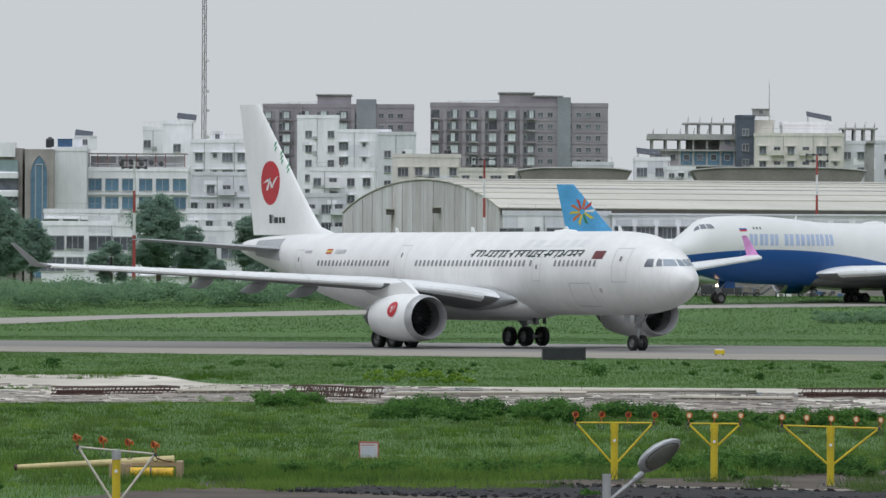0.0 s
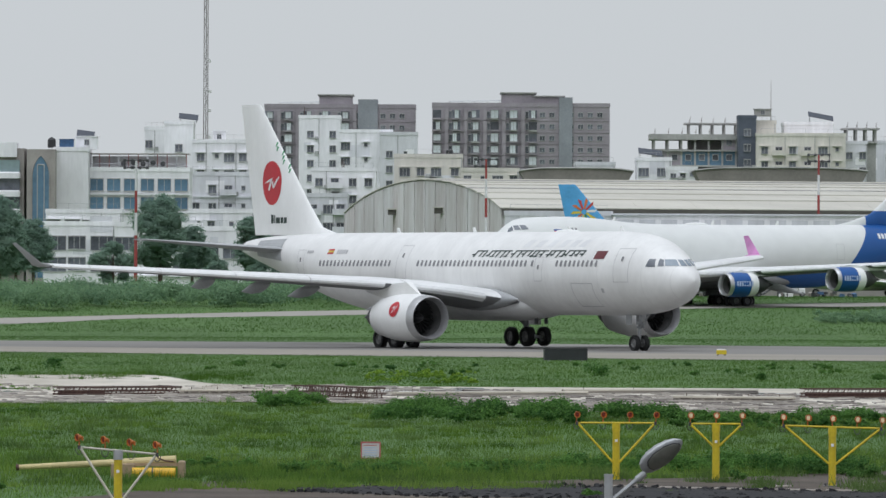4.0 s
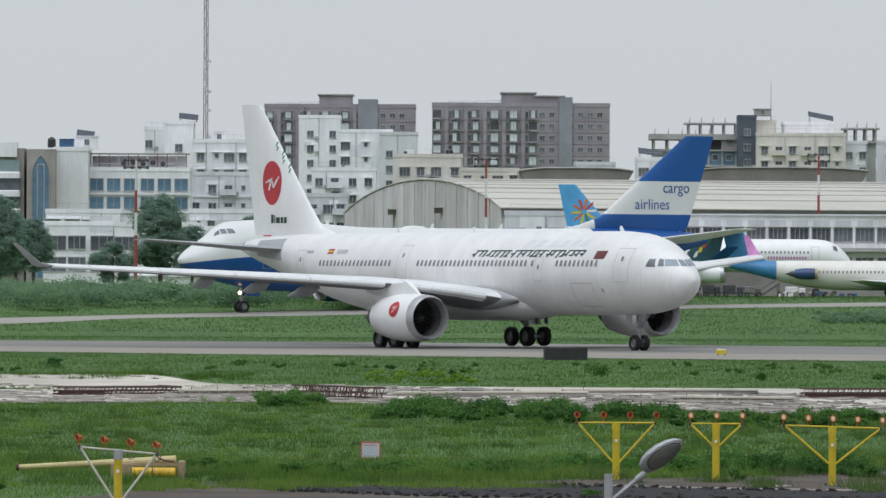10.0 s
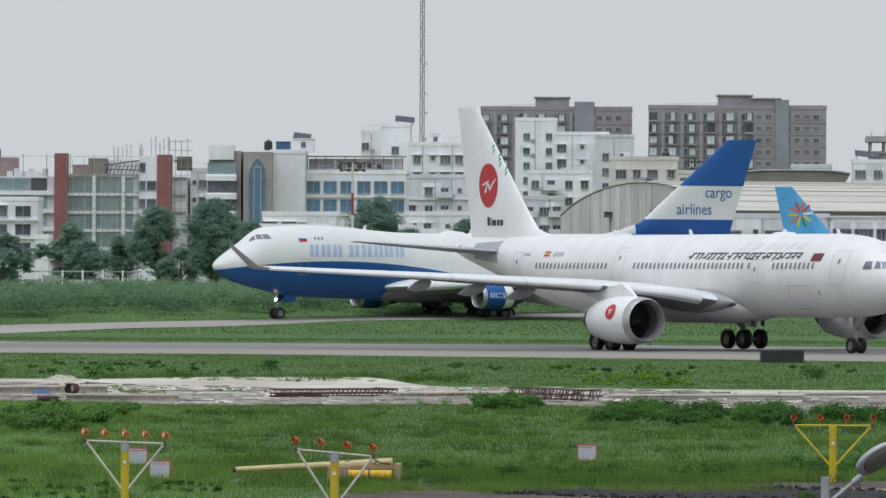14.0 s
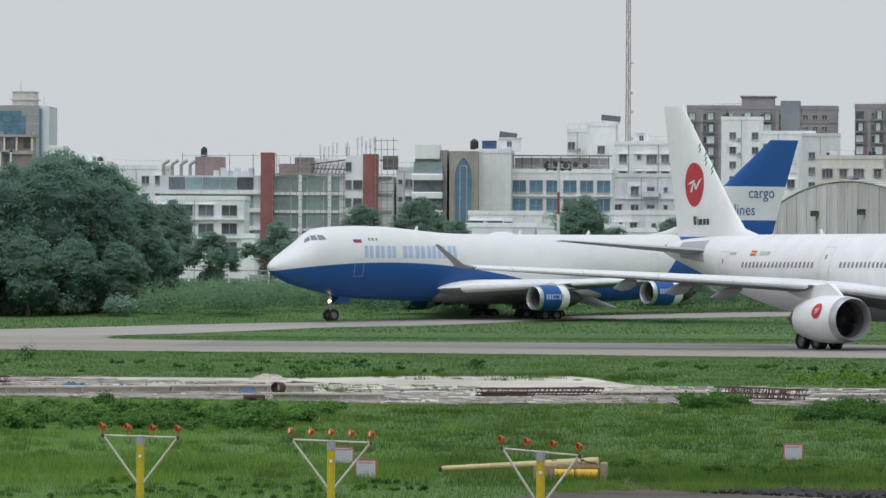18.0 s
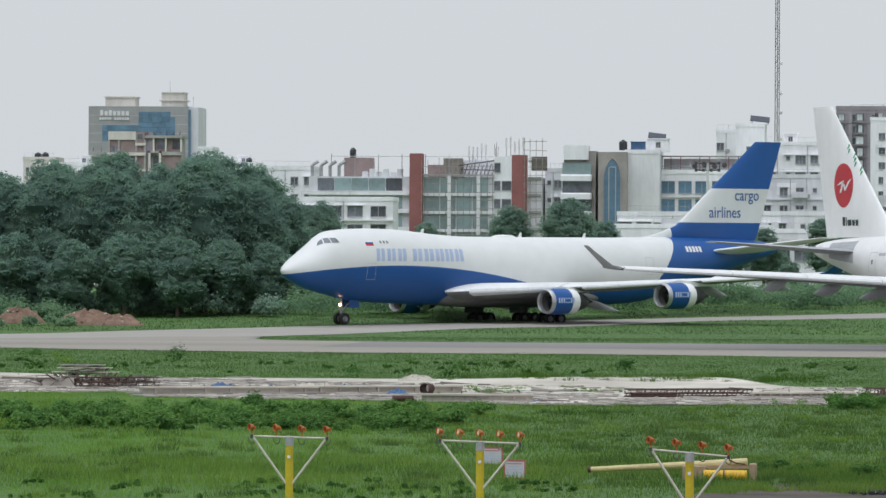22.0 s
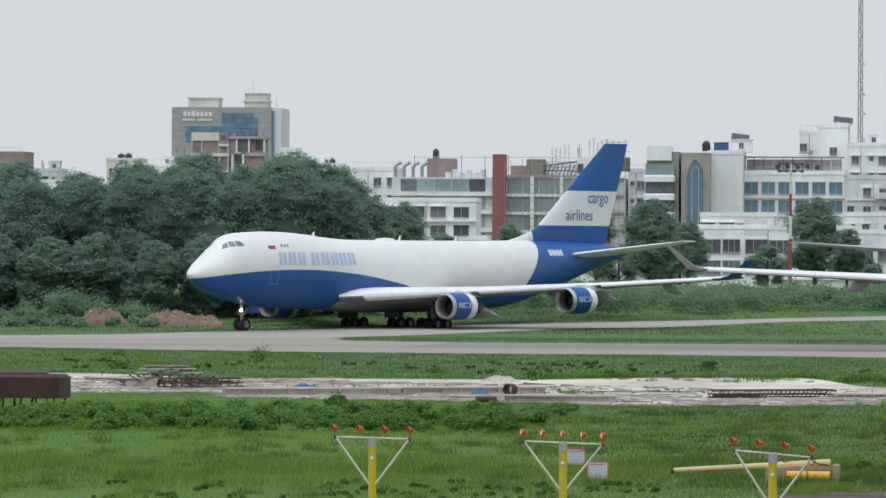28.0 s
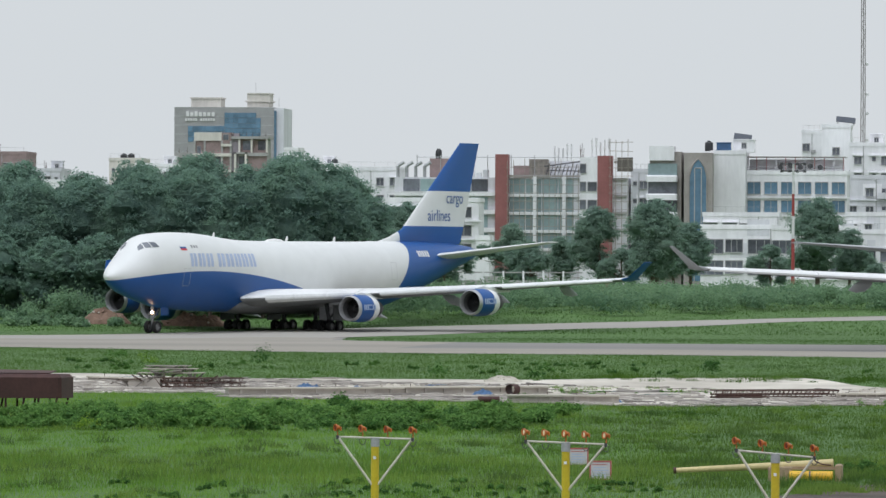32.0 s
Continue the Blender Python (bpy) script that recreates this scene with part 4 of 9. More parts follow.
    fl = part("flag", h.patch([(42.9, 6.5), (42.1, 6.5), (42.1, 6.85), (42.9, 6.85)], -1, 0.015, 2, 2), PETAL[1], p, "small red and yellow flag")
    for z in (6.5, 6.74):
        part("flag_stripe", h.patch([(42.9, z), (42.1, z), (42.1, z + 0.11), (42.9, z + 0.11)], -1, 0.02, 2, 1), RED, fl)
    plain_bars(p, "registration_bars", "faint grey bars", h, 40.2, 41.7, 6.52, 6.8, 5, SEAM)
    plain_bars(p, "tail_bars", "faint grey bars", h, 45.0, 46.0, 6.55, 6.75, 4, SEAM)
    over = node_mat("overpainted_white", (0.68, 0.685, 0.69), 0.4, 0, 0.6, 0.12, 3)
    for s in (17.6, 16.1, 14.6, 13.2, 11.9, 10.7):
        part("faded_patch", h.patch([(s, 6.95), (s - 0.8, 6.95), (s - 1.15, 7.42), (s - 0.35, 7.42)], -1, 0.008, 4, 6), over, p, "overpainted letter ghost")
    for x, zz in ((20.5, 7.97), (14.0, 7.97), (2.0, 7.97), (-8.0, 7.97)):
        part("antenna", ([(x, -0.02, zz - 0.05), (x - 0.5, -0.02, zz - 0.05), (x - 0.55, -0.02, zz + 0.35), (x - 0.3, -0.02, zz + 0.35), (x, 0.02, zz - 0.05), (x - 0.5, 0.02, zz - 0.05), (x - 0.55, 0.02, zz + 0.35), (x - 0.3, 0.02, zz + 0.35)],
                         [(0, 1, 2, 3), (7, 6, 5, 4), (0, 3, 7, 4), (1, 5, 6, 2), (3, 2, 6, 7)]), WHITE, p, "blade antenna")
    part("satcom_dome", moved(lathe([(-1.6, 0.05), (-1.2, 0.2), (0, 0.27), (1.2, 0.2), (1.6, 0.05)], 16), 13.5, 0, 7.87), WHITE, p, "low roof dome", True)
    for y in (2, -2):
        part("drain_mast", box(9.9, 10.3, y * 0.2 - 0.02, y * 0.2 + 0.02, 1.7, 2.4), DARK_METAL, p)
    return p


CARGO_SKIN = tail_paint("cargo_jet_livery", (0.70, 0.71, 0.70), [((-0.0571, -1, -0.0056), 5.904, (0.006, 0.082, 0.30)), ((-1, -0.8, 0), -37.54, (0.006, 0.082, 0.30)), ((0, -1, 0), 3.9, (0.006, 0.082, 0.30))])
CARGO_FIN = tail_paint("cargo_fin_livery", (0.70, 0.71, 0.70), [((0, 1, 0), -14.4, (0.006, 0.09, 0.33)), ((0, -1, 0), 10.75, (0.006, 0.082, 0.30)), ((1, 0, 0), 45.6, (0.70, 0.71, 0.70))])


def cargo_jet():
    """The taxiing four-engined freighter: origin on the ground under its nose wheels, nose along +x."""
    o = 7.9
    p = thing("cargo_jet", "white and blue four-engined jumbo freighter taxiing", "cargo plane")
    h = Hull([(0, 5.42, 5.52, 0.04), (0.13, 5.2, 5.75, 0.36), (0.43, 4.93, 6.08, 0.74), (1.02, 4.57, 6.55, 1.16), (1.91, 4.12, 7.12, 1.62), (2.88, 3.76, 7.72, 2.0), (3.9, 3.48, 8.38, 2.32), (4.75, 3.28, 9.02, 2.55), (5.5, 3.12, 9.42, 2.74), (6.5, 2.92, 9.62, 2.92), (8.5, 2.5, 9.76, 3.12), (11, 2.3, 9.83, 3.22), (14, 2.18, 9.78, 3.25), (17, 2.1, 9.58, 3.25), (20, 2.05, 9.3, 3.25), (24, 2.02, 9.08, 3.25), (30, 2.02, 9.05, 3.25), (44, 2.02, 9.08, 3.25), (48, 2.25, 9.12, 3.2), (52, 3.0, 9.16, 3.0),
              (56, 4.0, 9.16, 2.62), (60, 5.1, 9.1, 2.1), (64, 6.25, 8.95, 1.45), (67, 7.05, 8.75, 0.9), (68.8, 7.55, 8.45, 0.4)], o)
    part("fuselage", h.skin(56), CARGO_SKIN, p, "white fuselage with deep blue belly and tail", True)
    # Belly shade is put into this fairing's darker grey.
    part("belly_fairing", Hull([(18.5, 2.7, 2.8, 0.2), (21, 1.95, 3.9, 2.6), (26, 1.75, 4.2, 3.4), (36, 1.75, 4.2, 3.4), (41, 2.1, 3.6, 2.2), (44, 2.7, 2.9, 0.3)], o).skin(28), UNDER_SHADE, p, "wing-root fairing with shade in its grey", True)
    rows = [(2.6, 19.6, 15.2, 3.35, 0.125), (11.8, 28.9, 9.4, 3.9, 0.11), (21.0, 37.1, 6.5, 4.55, 0.10), (30.9, 45.6, 4.0, 5.35, 0.095)]
    wings(p, rows, o, WING_GREY, (32.2, 48.0, 1.6, 7.1), (BLUE, BLUE), [(4.4, 6.4), (6.4, 8.6), (8.6, 10.9), (12.6, 15.3), (15.3, 18.0), (18.0, 20.3), (21.8, 24.6), (24.6, 27.4), (27.4, 30.2)], eng=(7.5, 15.5, 19.0, 25.0), canoe=(0.5, 1.22, 0.2))
    for sg in (1, -1):
        t = part("tailplane", blade([(sg * 1.0, 56.8, 8.6, 7.55, 0.08), (sg * 11.0, 65.2, 2.5, 9.15, 0.07)], o), WING_GREY, p, "grey tailplane", True)
        part("elevator", blade([(sg * 1.6, 63.6, 2.0, 7.65, 0.05), (sg * 10.6, 67.2, 0.8, 9.1, 0.05)], o), WING_GREY, t, "", True)
        for s, y, z in ((25.2, 11.7, 2.42), (32.8, 21.0, 3.05)):
            e = nacelle(p, o - s, sg * y, z, 1.29, 4.6, (WHITE, BARE_METAL), band=BLUE, short=True)
            zz, l, c = wing_z(rows, y)
            pylon(p, o - s - 1.1, o - l + 0.1, sg * y, z + 1.42, zz - 0.05, WHITE, 3.5)
            if sg > 0:
                g = []
                for k in range(7):
                    s0 = s + 0.72 + 0.33 * k
                    q = []
                    for ss, aa in ((s0, -6), (s0 + 0.22, -6), (s0 + 0.25, 17), (s0 + 0.03, 17)):
                        rr = 1.29 * 1.04 + 0.03
                        q.append((o - ss, y + rr * math.cos(radians(aa)), z + rr * math.sin(radians(aa))))
                    part("cowl_bar", (q, [(0, 1, 2, 3)]), GHOST, e, "pale bar on the cowl")
    fin = [(0, 48.4, 17.5, 8.9, 0.03), (0, 51.6, 14.7, 9.55, 0.05), (0, 54.3, 12.3, 10.4, 0.08), (0, 65.95, 3.85, 19.45, 0.09)]
    f = part("fin", blade(fin, o, True), CARGO_FIN, p, "blue fin with a white band", True)

    def on_fin(s0, z0):
        def put(x, z):
            s, zz = s0 + x, z0 + z
            le, ch, tr = (float(np.interp(zz, [r[3] for r in fin], [r[i] for r in fin])) for i in (1, 2, 4))
            return (o - s, foil_half((s - le) / ch) * tr * ch + 0.03, zz)
        return put
    part("fin_lettering", words("airlines", 1.72, on_fin(58.75, 11.3)), BLUE, f, "blue word airlines")
    part("fin_lettering", words("cargo", 1.72, on_fin(62.6, 13.15)), BLUE, f, "blue word cargo")
    for a, w in ((9.9, 1.1), (11.3, 1.15), (12.75, 1.15), (14.75, 1.3), (16.35, 1.3), (17.9, 1.15), (19.25, 1.1), (20.6, 1.15)):
        for q in (0.0, 0.56):
            b0, b1 = a + q * w, a + (q + 0.4) * w
            part("title_block", h.patch([(b0, 6.5), (b1, 6.5), (b1 + 0.18, 7.78), (b0 + 0.18, 7.78)], 1, 0.02, 3, 8), GHOST, p, "faded blue-grey block")
    part("flag", join(h.patch([(8.9, 8.25), (9.9, 8.25), (9.9, 8.6), (8.9, 8.6)], 1, 0.015, 2, 2)), SIGN_WHITE, p, "small tricolour flag")
    part("flag_stripe", h.patch([(8.9, 8.07), (9.9, 8.07), (9.9, 8.25), (8.9, 8.25)], 1, 0.02, 2, 2), RED, p)
    part("flag_stripe", h.patch([(8.9, 8.25), (9.9, 8.25), (9.9, 8.42), (8.9, 8.42)], 1, 0.02, 2, 2), BLUE, p)
    for k in range(3):
        part("upper_window", h.patch([(10.8 + 0.45 * k, 8.3), (11.05 + 0.45 * k, 8.3), (11.05 + 0.45 * k, 8.58), (10.8 + 0.45 * k, 8.58)], 1, 0.02, 1, 1), CABIN_GLASS, p)
    for s0, s1, z0, z1 in ((8.7, 9.8, 4.6, 6.3), (47.2, 48.3, 5.2, 7.0)):
        part("door", h.outline(s0, s1, z0, z1, 0.035, 1), SEAM, p, "door outline")
    g = [h.patch([(53.6 + 0.5 * k, 7.6), (53.95 + 0.5 * k, 7.6), (54.0 + 0.5 * k, 8.2), (53.65 + 0.5 * k, 8.2)], 1, 0.02, 1, 3) for k in range(5)]
    for q in g:
        part("registration_bar", q, SIGN_WHITE, p, "white bar on blue")
    for sg in (1, -1):
        for c in ([(5.05, 8.36), (5.8, 8.38), (5.65, 8.84), (5.1, 8.86)], [(4.4, 8.3), (4.95, 8.34), (5.0, 8.84), (4.6, 8.78)], [(3.72, 8.02), (4.3, 8.26), (4.5, 8.72), (4.05, 8.38)]):
            part("cockpit_window", h.patch(c, sg, 0.03, 4, 3), GLASS_DARK, p, "dark cockpit pane")
    # nose gear and lamps
    part("nose_gear", join(tube((0, 0, 0.62), (0.1, 0, 2.9), 0.15, 12), tube((0, -0.5, 0.62), (0, 0.5, 0.62), 0.1, 8), tube((0, 0, 1.4), (-1.5, 0, 2.7), 0.08, 8), tube((0.1, -0.35, 1.55), (0.1, 0.35, 1.55), 0.07, 8), box(0.1, 0.25, -0.35, 0.35, 1.75, 2.0)), STRUT, p, "grey nose gear leg")
    part("taxi_lamp", moved(lathe([(0.24, 0.001), (0.27, 0.10), (0.2, 0.14), (0.05, 0.08)], 14), 0.12, 0.14, 2.05), LAMP_GLOW, p, "lit warm taxi lamp", True)
    for sg in (1, -1):
        part("gear_door", box(-1.9, -0.5, sg * 0.6 - 0.02, sg * 0.6 + 0.02, 1.75, 2.8, 0.02), BLUE, p, "blue nose gear door")
    rolling = wheels(p, [(0, 0.45), (0, -0.45)], 0.62, 0.46)
    for x, y in ((-23.8, 5.5), (-23.8, -5.5), (-26.9, 1.92), (-26.9, -1.92)):
        sg = 1 if y > 0 else -1
        # Legs and doors take dark metal to paint in the underwing shade.
        part("main_gear", join(tube((x, y, 0.75), (x + 0.1, y * 0.92, 3.1), 0.22, 12), tube((x + 0.75, y, 0.62), (x - 0.75, y, 0.62), 0.15, 8), *[tube((x + k, y - 0.6, 0.62), (x + k, y + 0.6, 0.62), 0.1, 8) for k in (0.75, -0.75)], tube((x, y, 1.4), (x - 1.6, y, 2.7), 0.09, 8)), DARK_METAL, p, "grey main landing gear leg")
        part("gear_door", box(x - 1.3, x + 1.3, y + sg * 1.15 - 0.03, y + sg * 1.15 + 0.03, 1.15, 2.7, 0.02), DARK_METAL, p, "gear door darkened for underwing shade")
        rolling += wheels(p, [(x + a, y + b) for a in (0.75, -0.75) for b in (0.56, -0.56)], 0.62, 0.46)
    for x, zz in ((-10.5, 9.35), (-24, 9.04), (-33.0, 9.05)):
        part("antenna", ([(x, -0.02, zz - 0.05), (x - 0.5, -0.02, zz - 0.05), (x - 0.55, -0.02, zz + 0.5), (x - 0.3, -0.02, zz + 0.5), (x, 0.02, zz - 0.05), (x - 0.5, 0.02, zz - 0.05), (x - 0.55, 0.02, zz + 0.5), (x - 0.3, 0.02, zz + 0.5)],
                         [(0, 1, 2, 3), (7, 6, 5, 4), (0, 3, 7, 4), (1, 5, 6, 2), (3, 2, 6, 7)]), WHITE, p, "blade antenna")
    part("satcom_hump", moved(lathe([(-1.8, 0.05), (-1.2, 0.25), (0, 0.34), (1.2, 0.25), (1.8, 0.05)], 16), -22.0, 0, 8.98), WHITE, p, "low roof dome", True)
    return p, rolling


white_airliner()
taxiing, rolling = cargo_jet()


# ---- ground ----
GY = [-80, 540, 600, 650, 680, 695, 713, 725, 739, 753, 769, 786, 800, 820, 850, 900, 6000]
GZ = [0, 0, -0.3, -0.76, -0.7, -0.5, -0.12, 0.17, 0.63, 1.22, 1.7, 2.08, 2.35, 2.55, 2.7, 2.75, 2.75]


def gz(y):
    """The lie of the land: level near the camera, a shallow dip, then a long rise."""
    return float(np.interp(y, GY, GZ))


def strip(ys, x0, x1, dz=0.0, nx=1):
    v, f = [], []
    for y in ys:
        a, b = x0(y), x1(y)
        v += [(a + (b - a) * i / nx, y, gz(y) + dz) for i in range(nx + 1)]
    for k in range(len(ys) - 1):
        f += [(k * (nx + 1) + i, k * (nx + 1) + i + 1, (k + 1) * (nx + 1) + i + 1, (k + 1) * (nx + 1) + i) for i in range(nx)]
    return v, f


def band(near, far, dz, n=90):
    """A paved band between two lines of (x, y), laid on the land."""
    (nx, ny), (fx, fy) = (np.array(c, float) for c in (list(zip(*near)), list(zip(*far))))
    x0, x1 = max(nx[0], fx[0]), min(nx[-1], fx[-1])
    v, f, m = [], [], 14
    xs = sorted({round(x, 2) for x in (*np.linspace(x0, x1, n), *np.linspace(max(x0, -130), min(x1, 70), 240))})
    n = len(xs) - 1
    for x in xs:
        a, b = float(glide(nx, ny, x)), float(glide(fx, fy, x))
        v += [(x, a + (b - a) * j / m, gz(a + (b - a) * j / m) + dz) for j in range(m + 1)]
    for i in range(n):
        f += [(i * (m + 1) + j, (i + 1) * (m + 1) + j, (i + 1) * (m + 1) + j + 1, i * (m + 1) + j + 1) for j in range(m)]
    return v, f


GROUND_Y = [-80, 0, 80, 140, 200, 300, 400, 500] + GY[1:-1] + [1000, 1500, 2500, 4000, 6000]
solid("ground", strip(GROUND_Y, lambda y: -3000, lambda y: 3000, 0, 24), SOIL, "wide level airfield turf", "ground", kind="structure")
T1_NEAR = [(-400, 560), (-200, 507), (-100, 482), (-74, 471), (-55, 452), (-41, 445), (-26.7, 443), (-13.3, 434.5), (0.5, 427.5), (13.9, 419), (25.8, 414), (90, 392), (300, 330)]
T1_FAR = [(-400, 700), (-200, 650), (-110, 600), (-80, 600), (-72, 640), (-70.7, 652), (-67, 625), (-64, 598), (-60, 556), (-57.5, 538), (-54, 532), (-43, 525), (-8, 523), (18.6, 511), (31.4, 504.5), (90, 480), (300, 400)]
T2_NEAR = [(-110, 538), (-90, 537), (-74, 536), (-72.5, 560), (-71.3, 620), (-70.3, 655), (-68, 672), (-59, 698), (-53, 709), (-45, 716), (-31.7, 735), (-11, 745), (28, 768.5), (48.5, 781), (120, 815), (400, 960)]
T2_FAR = [(-110, 655), (-98.7, 664), (-90.6, 685), (-86.2, 694), (-78, 704), (-70, 714), (-62, 722), (-55, 728), (-43.8, 736), (-35, 742), (-23.4, 749), (-9, 758), (28.4, 783), (49.3, 798), (120, 834), (400, 984)]
solid("taxiway_1", band(T1_NEAR, T1_FAR, 0.02), TARMAC, "grey weathered asphalt taxiway", "taxiway", kind="structure")
solid("taxiway_junction", band([(-400, 560.5), (-200, 507.5), (-100, 482.5), (-74, 471.5), (-55, 452.5), (-48, 449)], [(-400, 699), (-200, 649), (-110, 599), (-80, 599), (-72, 600), (-64, 590), (-60, 550), (-57, 536), (-54, 531), (-48, 527)], 0.024), SHOULDER, "pale worn paving of the taxiway junction", "taxiway", kind="structure")
solid("taxiway_shoulder", band(T1_NEAR, [(x, y + (34 if x > -50 else 24)) for x, y in T1_NEAR], 0.028), SHOULDER, "pale beige worn shoulder along the taxiway", "taxiway shoulder", kind="structure")
solid("taxiway_2", band(T2_NEAR, T2_FAR, 0.035), APRON, "pale grey taxiway curving to the junction", "taxiway", kind="structure")
SITE_NEAR = [(-120, 283), (-50, 283), (-44, 282.5), (-36, 286), (-33.7, 274), (-22, 267.5), (-16.4, 261), (-8.2, 266), (-2.8, 264), (4.3, 250), (15.4, 247), (40, 240), (90, 230)]
SITE_FAR = [(-120, 344), (-50, 342), (-40, 327), (-38, 328), (-27, 328), (-21, 338), (-14.6, 340), (-9.5, 310), (0.4, 306), (19, 305), (40, 303), (90, 300)]
solid("building_site", band(SITE_NEAR, SITE_FAR, 0.03, 140), CONCRETE, "pale concrete yard strewn with puddles and rubble", "concrete yard", kind="structure")
ROAD_NEAR = [(-60, 60), (-5.9, 60), (60, 60)]
ROAD_FAR = [(-60, 138), (-14, 140), (-7.5, 150), (-5.0, 162), (-1.1, 159), (2.8, 164), (6.9, 167), (10.8, 173), (30, 178), (60, 180)]
solid("service_road", band(ROAD_NEAR, ROAD_FAR, 0.02, 80), WET_ROAD, "damp dark asphalt service road", "road", kind="structure")


# ---- the town behind the airfield ----
WIN = {}


def window_meshes(w, h, glass, sill=True, bars=1):
    """A shared pane and frame for windows of one size."""
    key = (round(w, 2), round(h, 2), glass.name, sill, bars)
    if key not in WIN:
        xs = [-w / 2 - 0.08, -w / 2] + [-w / 2 + w * (k + 1) / (bars + 1) + e for k in range(bars) for e in (-0.04, 0.04)] + [w / 2, w / 2 + 0.08]
        zs = [-h / 2 - 0.12, -h / 2, h / 2, h / 2 + 0.14]
        fr = []
        for i in range(len(xs) - 1):
            for j in range(3):
                if j != 1 or i % 2 == 0:
                    out = -0.3 if sill and j == 0 else -0.07 if j == 1 and 0 < i < len(xs) - 2 else -0.15
                    fr.append(box(xs[i], xs[i + 1], out, 0.0, zs[j], zs[j + 1]))
        WIN[key] = (mesh_of("window", *welded(*fr), FRAME_MAT), mesh_of("pane", *box(-w / 2, w / 2, -0.03, 0.0, -h / 2, h / 2), glass))
    return WIN[key]


def add_window(parent, x, y, z, w, h, glass=None, sill=True, bars=1, turn=0):
    a, b = window_meshes(w, h, glass or WINDOW_GLASS, sill, bars)
    o = part("window", a, None, parent, at=pose(x, y, z, 0, 0, turn))
    part("pane", b, None, o)
    if sill and turn == 0 and w < 1.6 and TOWN.random() < 0.25:
        part("air_conditioner", box(x + w / 2 + 0.3, x + w / 2 + 1.15, -0.4, 0, z - h / 2 - 0.4, z - h / 2 + 0.2, 0.03), FRAME_MAT, parent)


TOWN = random.Random(11)


def block(label, x0, x1, y, z1, depth=14.0, mat=None, storey=3.1, cols=4, rows=3, win=(1.25, 1.3), glass=None, top=1.6, z0=None, parapet=0.7, skip=(), balcony=(), slab=0.0, name="apartment_building", cat="building", bars=1, sill=True, clutter=0, shade=0.0):
    """A flat-roofed house; windows are counted down from the roof. Local x runs along the front from 0, the front is at y = 0."""
    w = x1 - x0
    z0 = gz(y) if z0 is None else z0
    h = z1 - z0
    mat = mat or PLASTER
    p = thing(name, label, cat, pose(x0, y, z0))
    part("wall", box(0, w, 0, depth, 0, h), mat, p)
    t = 0.25
    if parapet:
        part("parapet", join(box(-0.1, w + 0.1, -0.1, t, h, h + parapet), box(-0.1, w + 0.1, depth - t, depth, h, h + parapet), box(-0.1, t, t, depth - t, h, h + parapet), box(w - t, w + 0.1, t, depth - t, h, h + parapet)), mat, p)
    # house fronts are uneven: narrow and wide windows, drain pipes, repaired patches
    varied = name == "apartment_building" and glass is None and cols > 1 and rows > 0
    shift = [TOWN.uniform(-0.14, 0.14) * w / cols for _ in range(cols)]
    style = [TOWN.choice((0, 0, 0, 1, 2)) if c not in balcony else 0 for c in range(cols)]
    if varied:
        for _ in range(max(1, cols // 2)):
            xx = w * TOWN.randint(1, cols) / cols - TOWN.uniform(0.1, 0.3)
            part("drain_pipe", tube((xx, -0.1, 0), (xx, -0.1, h), 0.07, 6), FRAME_MAT, p, "grey drain pipe")
        for _ in range(2):
            xx, zz = w * TOWN.uniform(0.05, 0.7), h * TOWN.uniform(0.55, 0.9)
            part("plaster_patch", box(xx, xx + TOWN.uniform(1.2, 0.28 * w + 1.3), -0.025, 0, zz, zz + TOWN.uniform(1.2, 2.6)), PLASTER if mat is PLASTER_GREY else PLASTER_GREY, p, "repaired plaster")
        part("roof_line", join(*[tube((w * q, 0.1, h + parapet), (w * q, 0.1, h + parapet + 0.9), 0.03, 4) for q in (0.05, 0.3, 0.55, 0.8, 0.95)], tube((0.05 * w, 0.1, h + parapet + 0.88), (0.95 * w, 0.1, h + parapet + 0.8), 0.025, 4)), GALV, p, "thin roof railing")
    for r in range(rows):
        z = h - top - r * storey
        if z < 1:
            break
        for c in range(cols):
            if (r, c) in skip:
                continue
            xx = w * (c + 0.5) / cols + (shift[c] if varied else 0)
            kind = style[c] if varied else 0
            if kind == 1:
                add_window(p, xx, 0, z + 0.25, 0.6, 0.65, glass, False, 0)
            elif kind == 2:
                add_window(p, xx, 0, z - 0.1, win[0] * 1.45, win[1] * 1.1, glass, False, 2)
            elif not varied or TOWN.random() < 0.94:
                add_window(p, xx, 0, z, win[0], win[1], glass, sill, bars)
                if varied and TOWN.random() < 0.3:
                    part("window_hood", box(xx - win[0] / 2 - 0.2, xx + win[0] / 2 + 0.2, -0.45, 0, z + win[1] / 2 + 0.16, z + win[1] / 2 + 0.24), mat, p)
            if c in balcony:
                part("balcony", join(box(xx - 1.4, xx + 1.4, -1.2, 0, z - win[1] / 2 - 0.4, z - win[1] / 2 - 0.22), box(xx - 1.4, xx + 1.4, -1.2, -1.08, z - win[1] / 2 - 0.22, z - win[1] / 2 + 0.65), box(xx - 1.4, xx - 1.28, -1.08, 0, z - win[1] / 2 - 0.22, z - win[1] / 2 + 0.65), box(xx + 1.28, xx + 1.4, -1.08, 0, z - win[1] / 2 - 0.22, z - win[1] / 2 + 0.65)), mat, p)
            elif shade:
                part("sunshade", box(xx - win[0] / 2 - 0.3, xx + win[0] / 2 + 0.3, -shade, 0, z + win[1] / 2 + 0.2, z + win[1] / 2 + 0.32), mat, p)
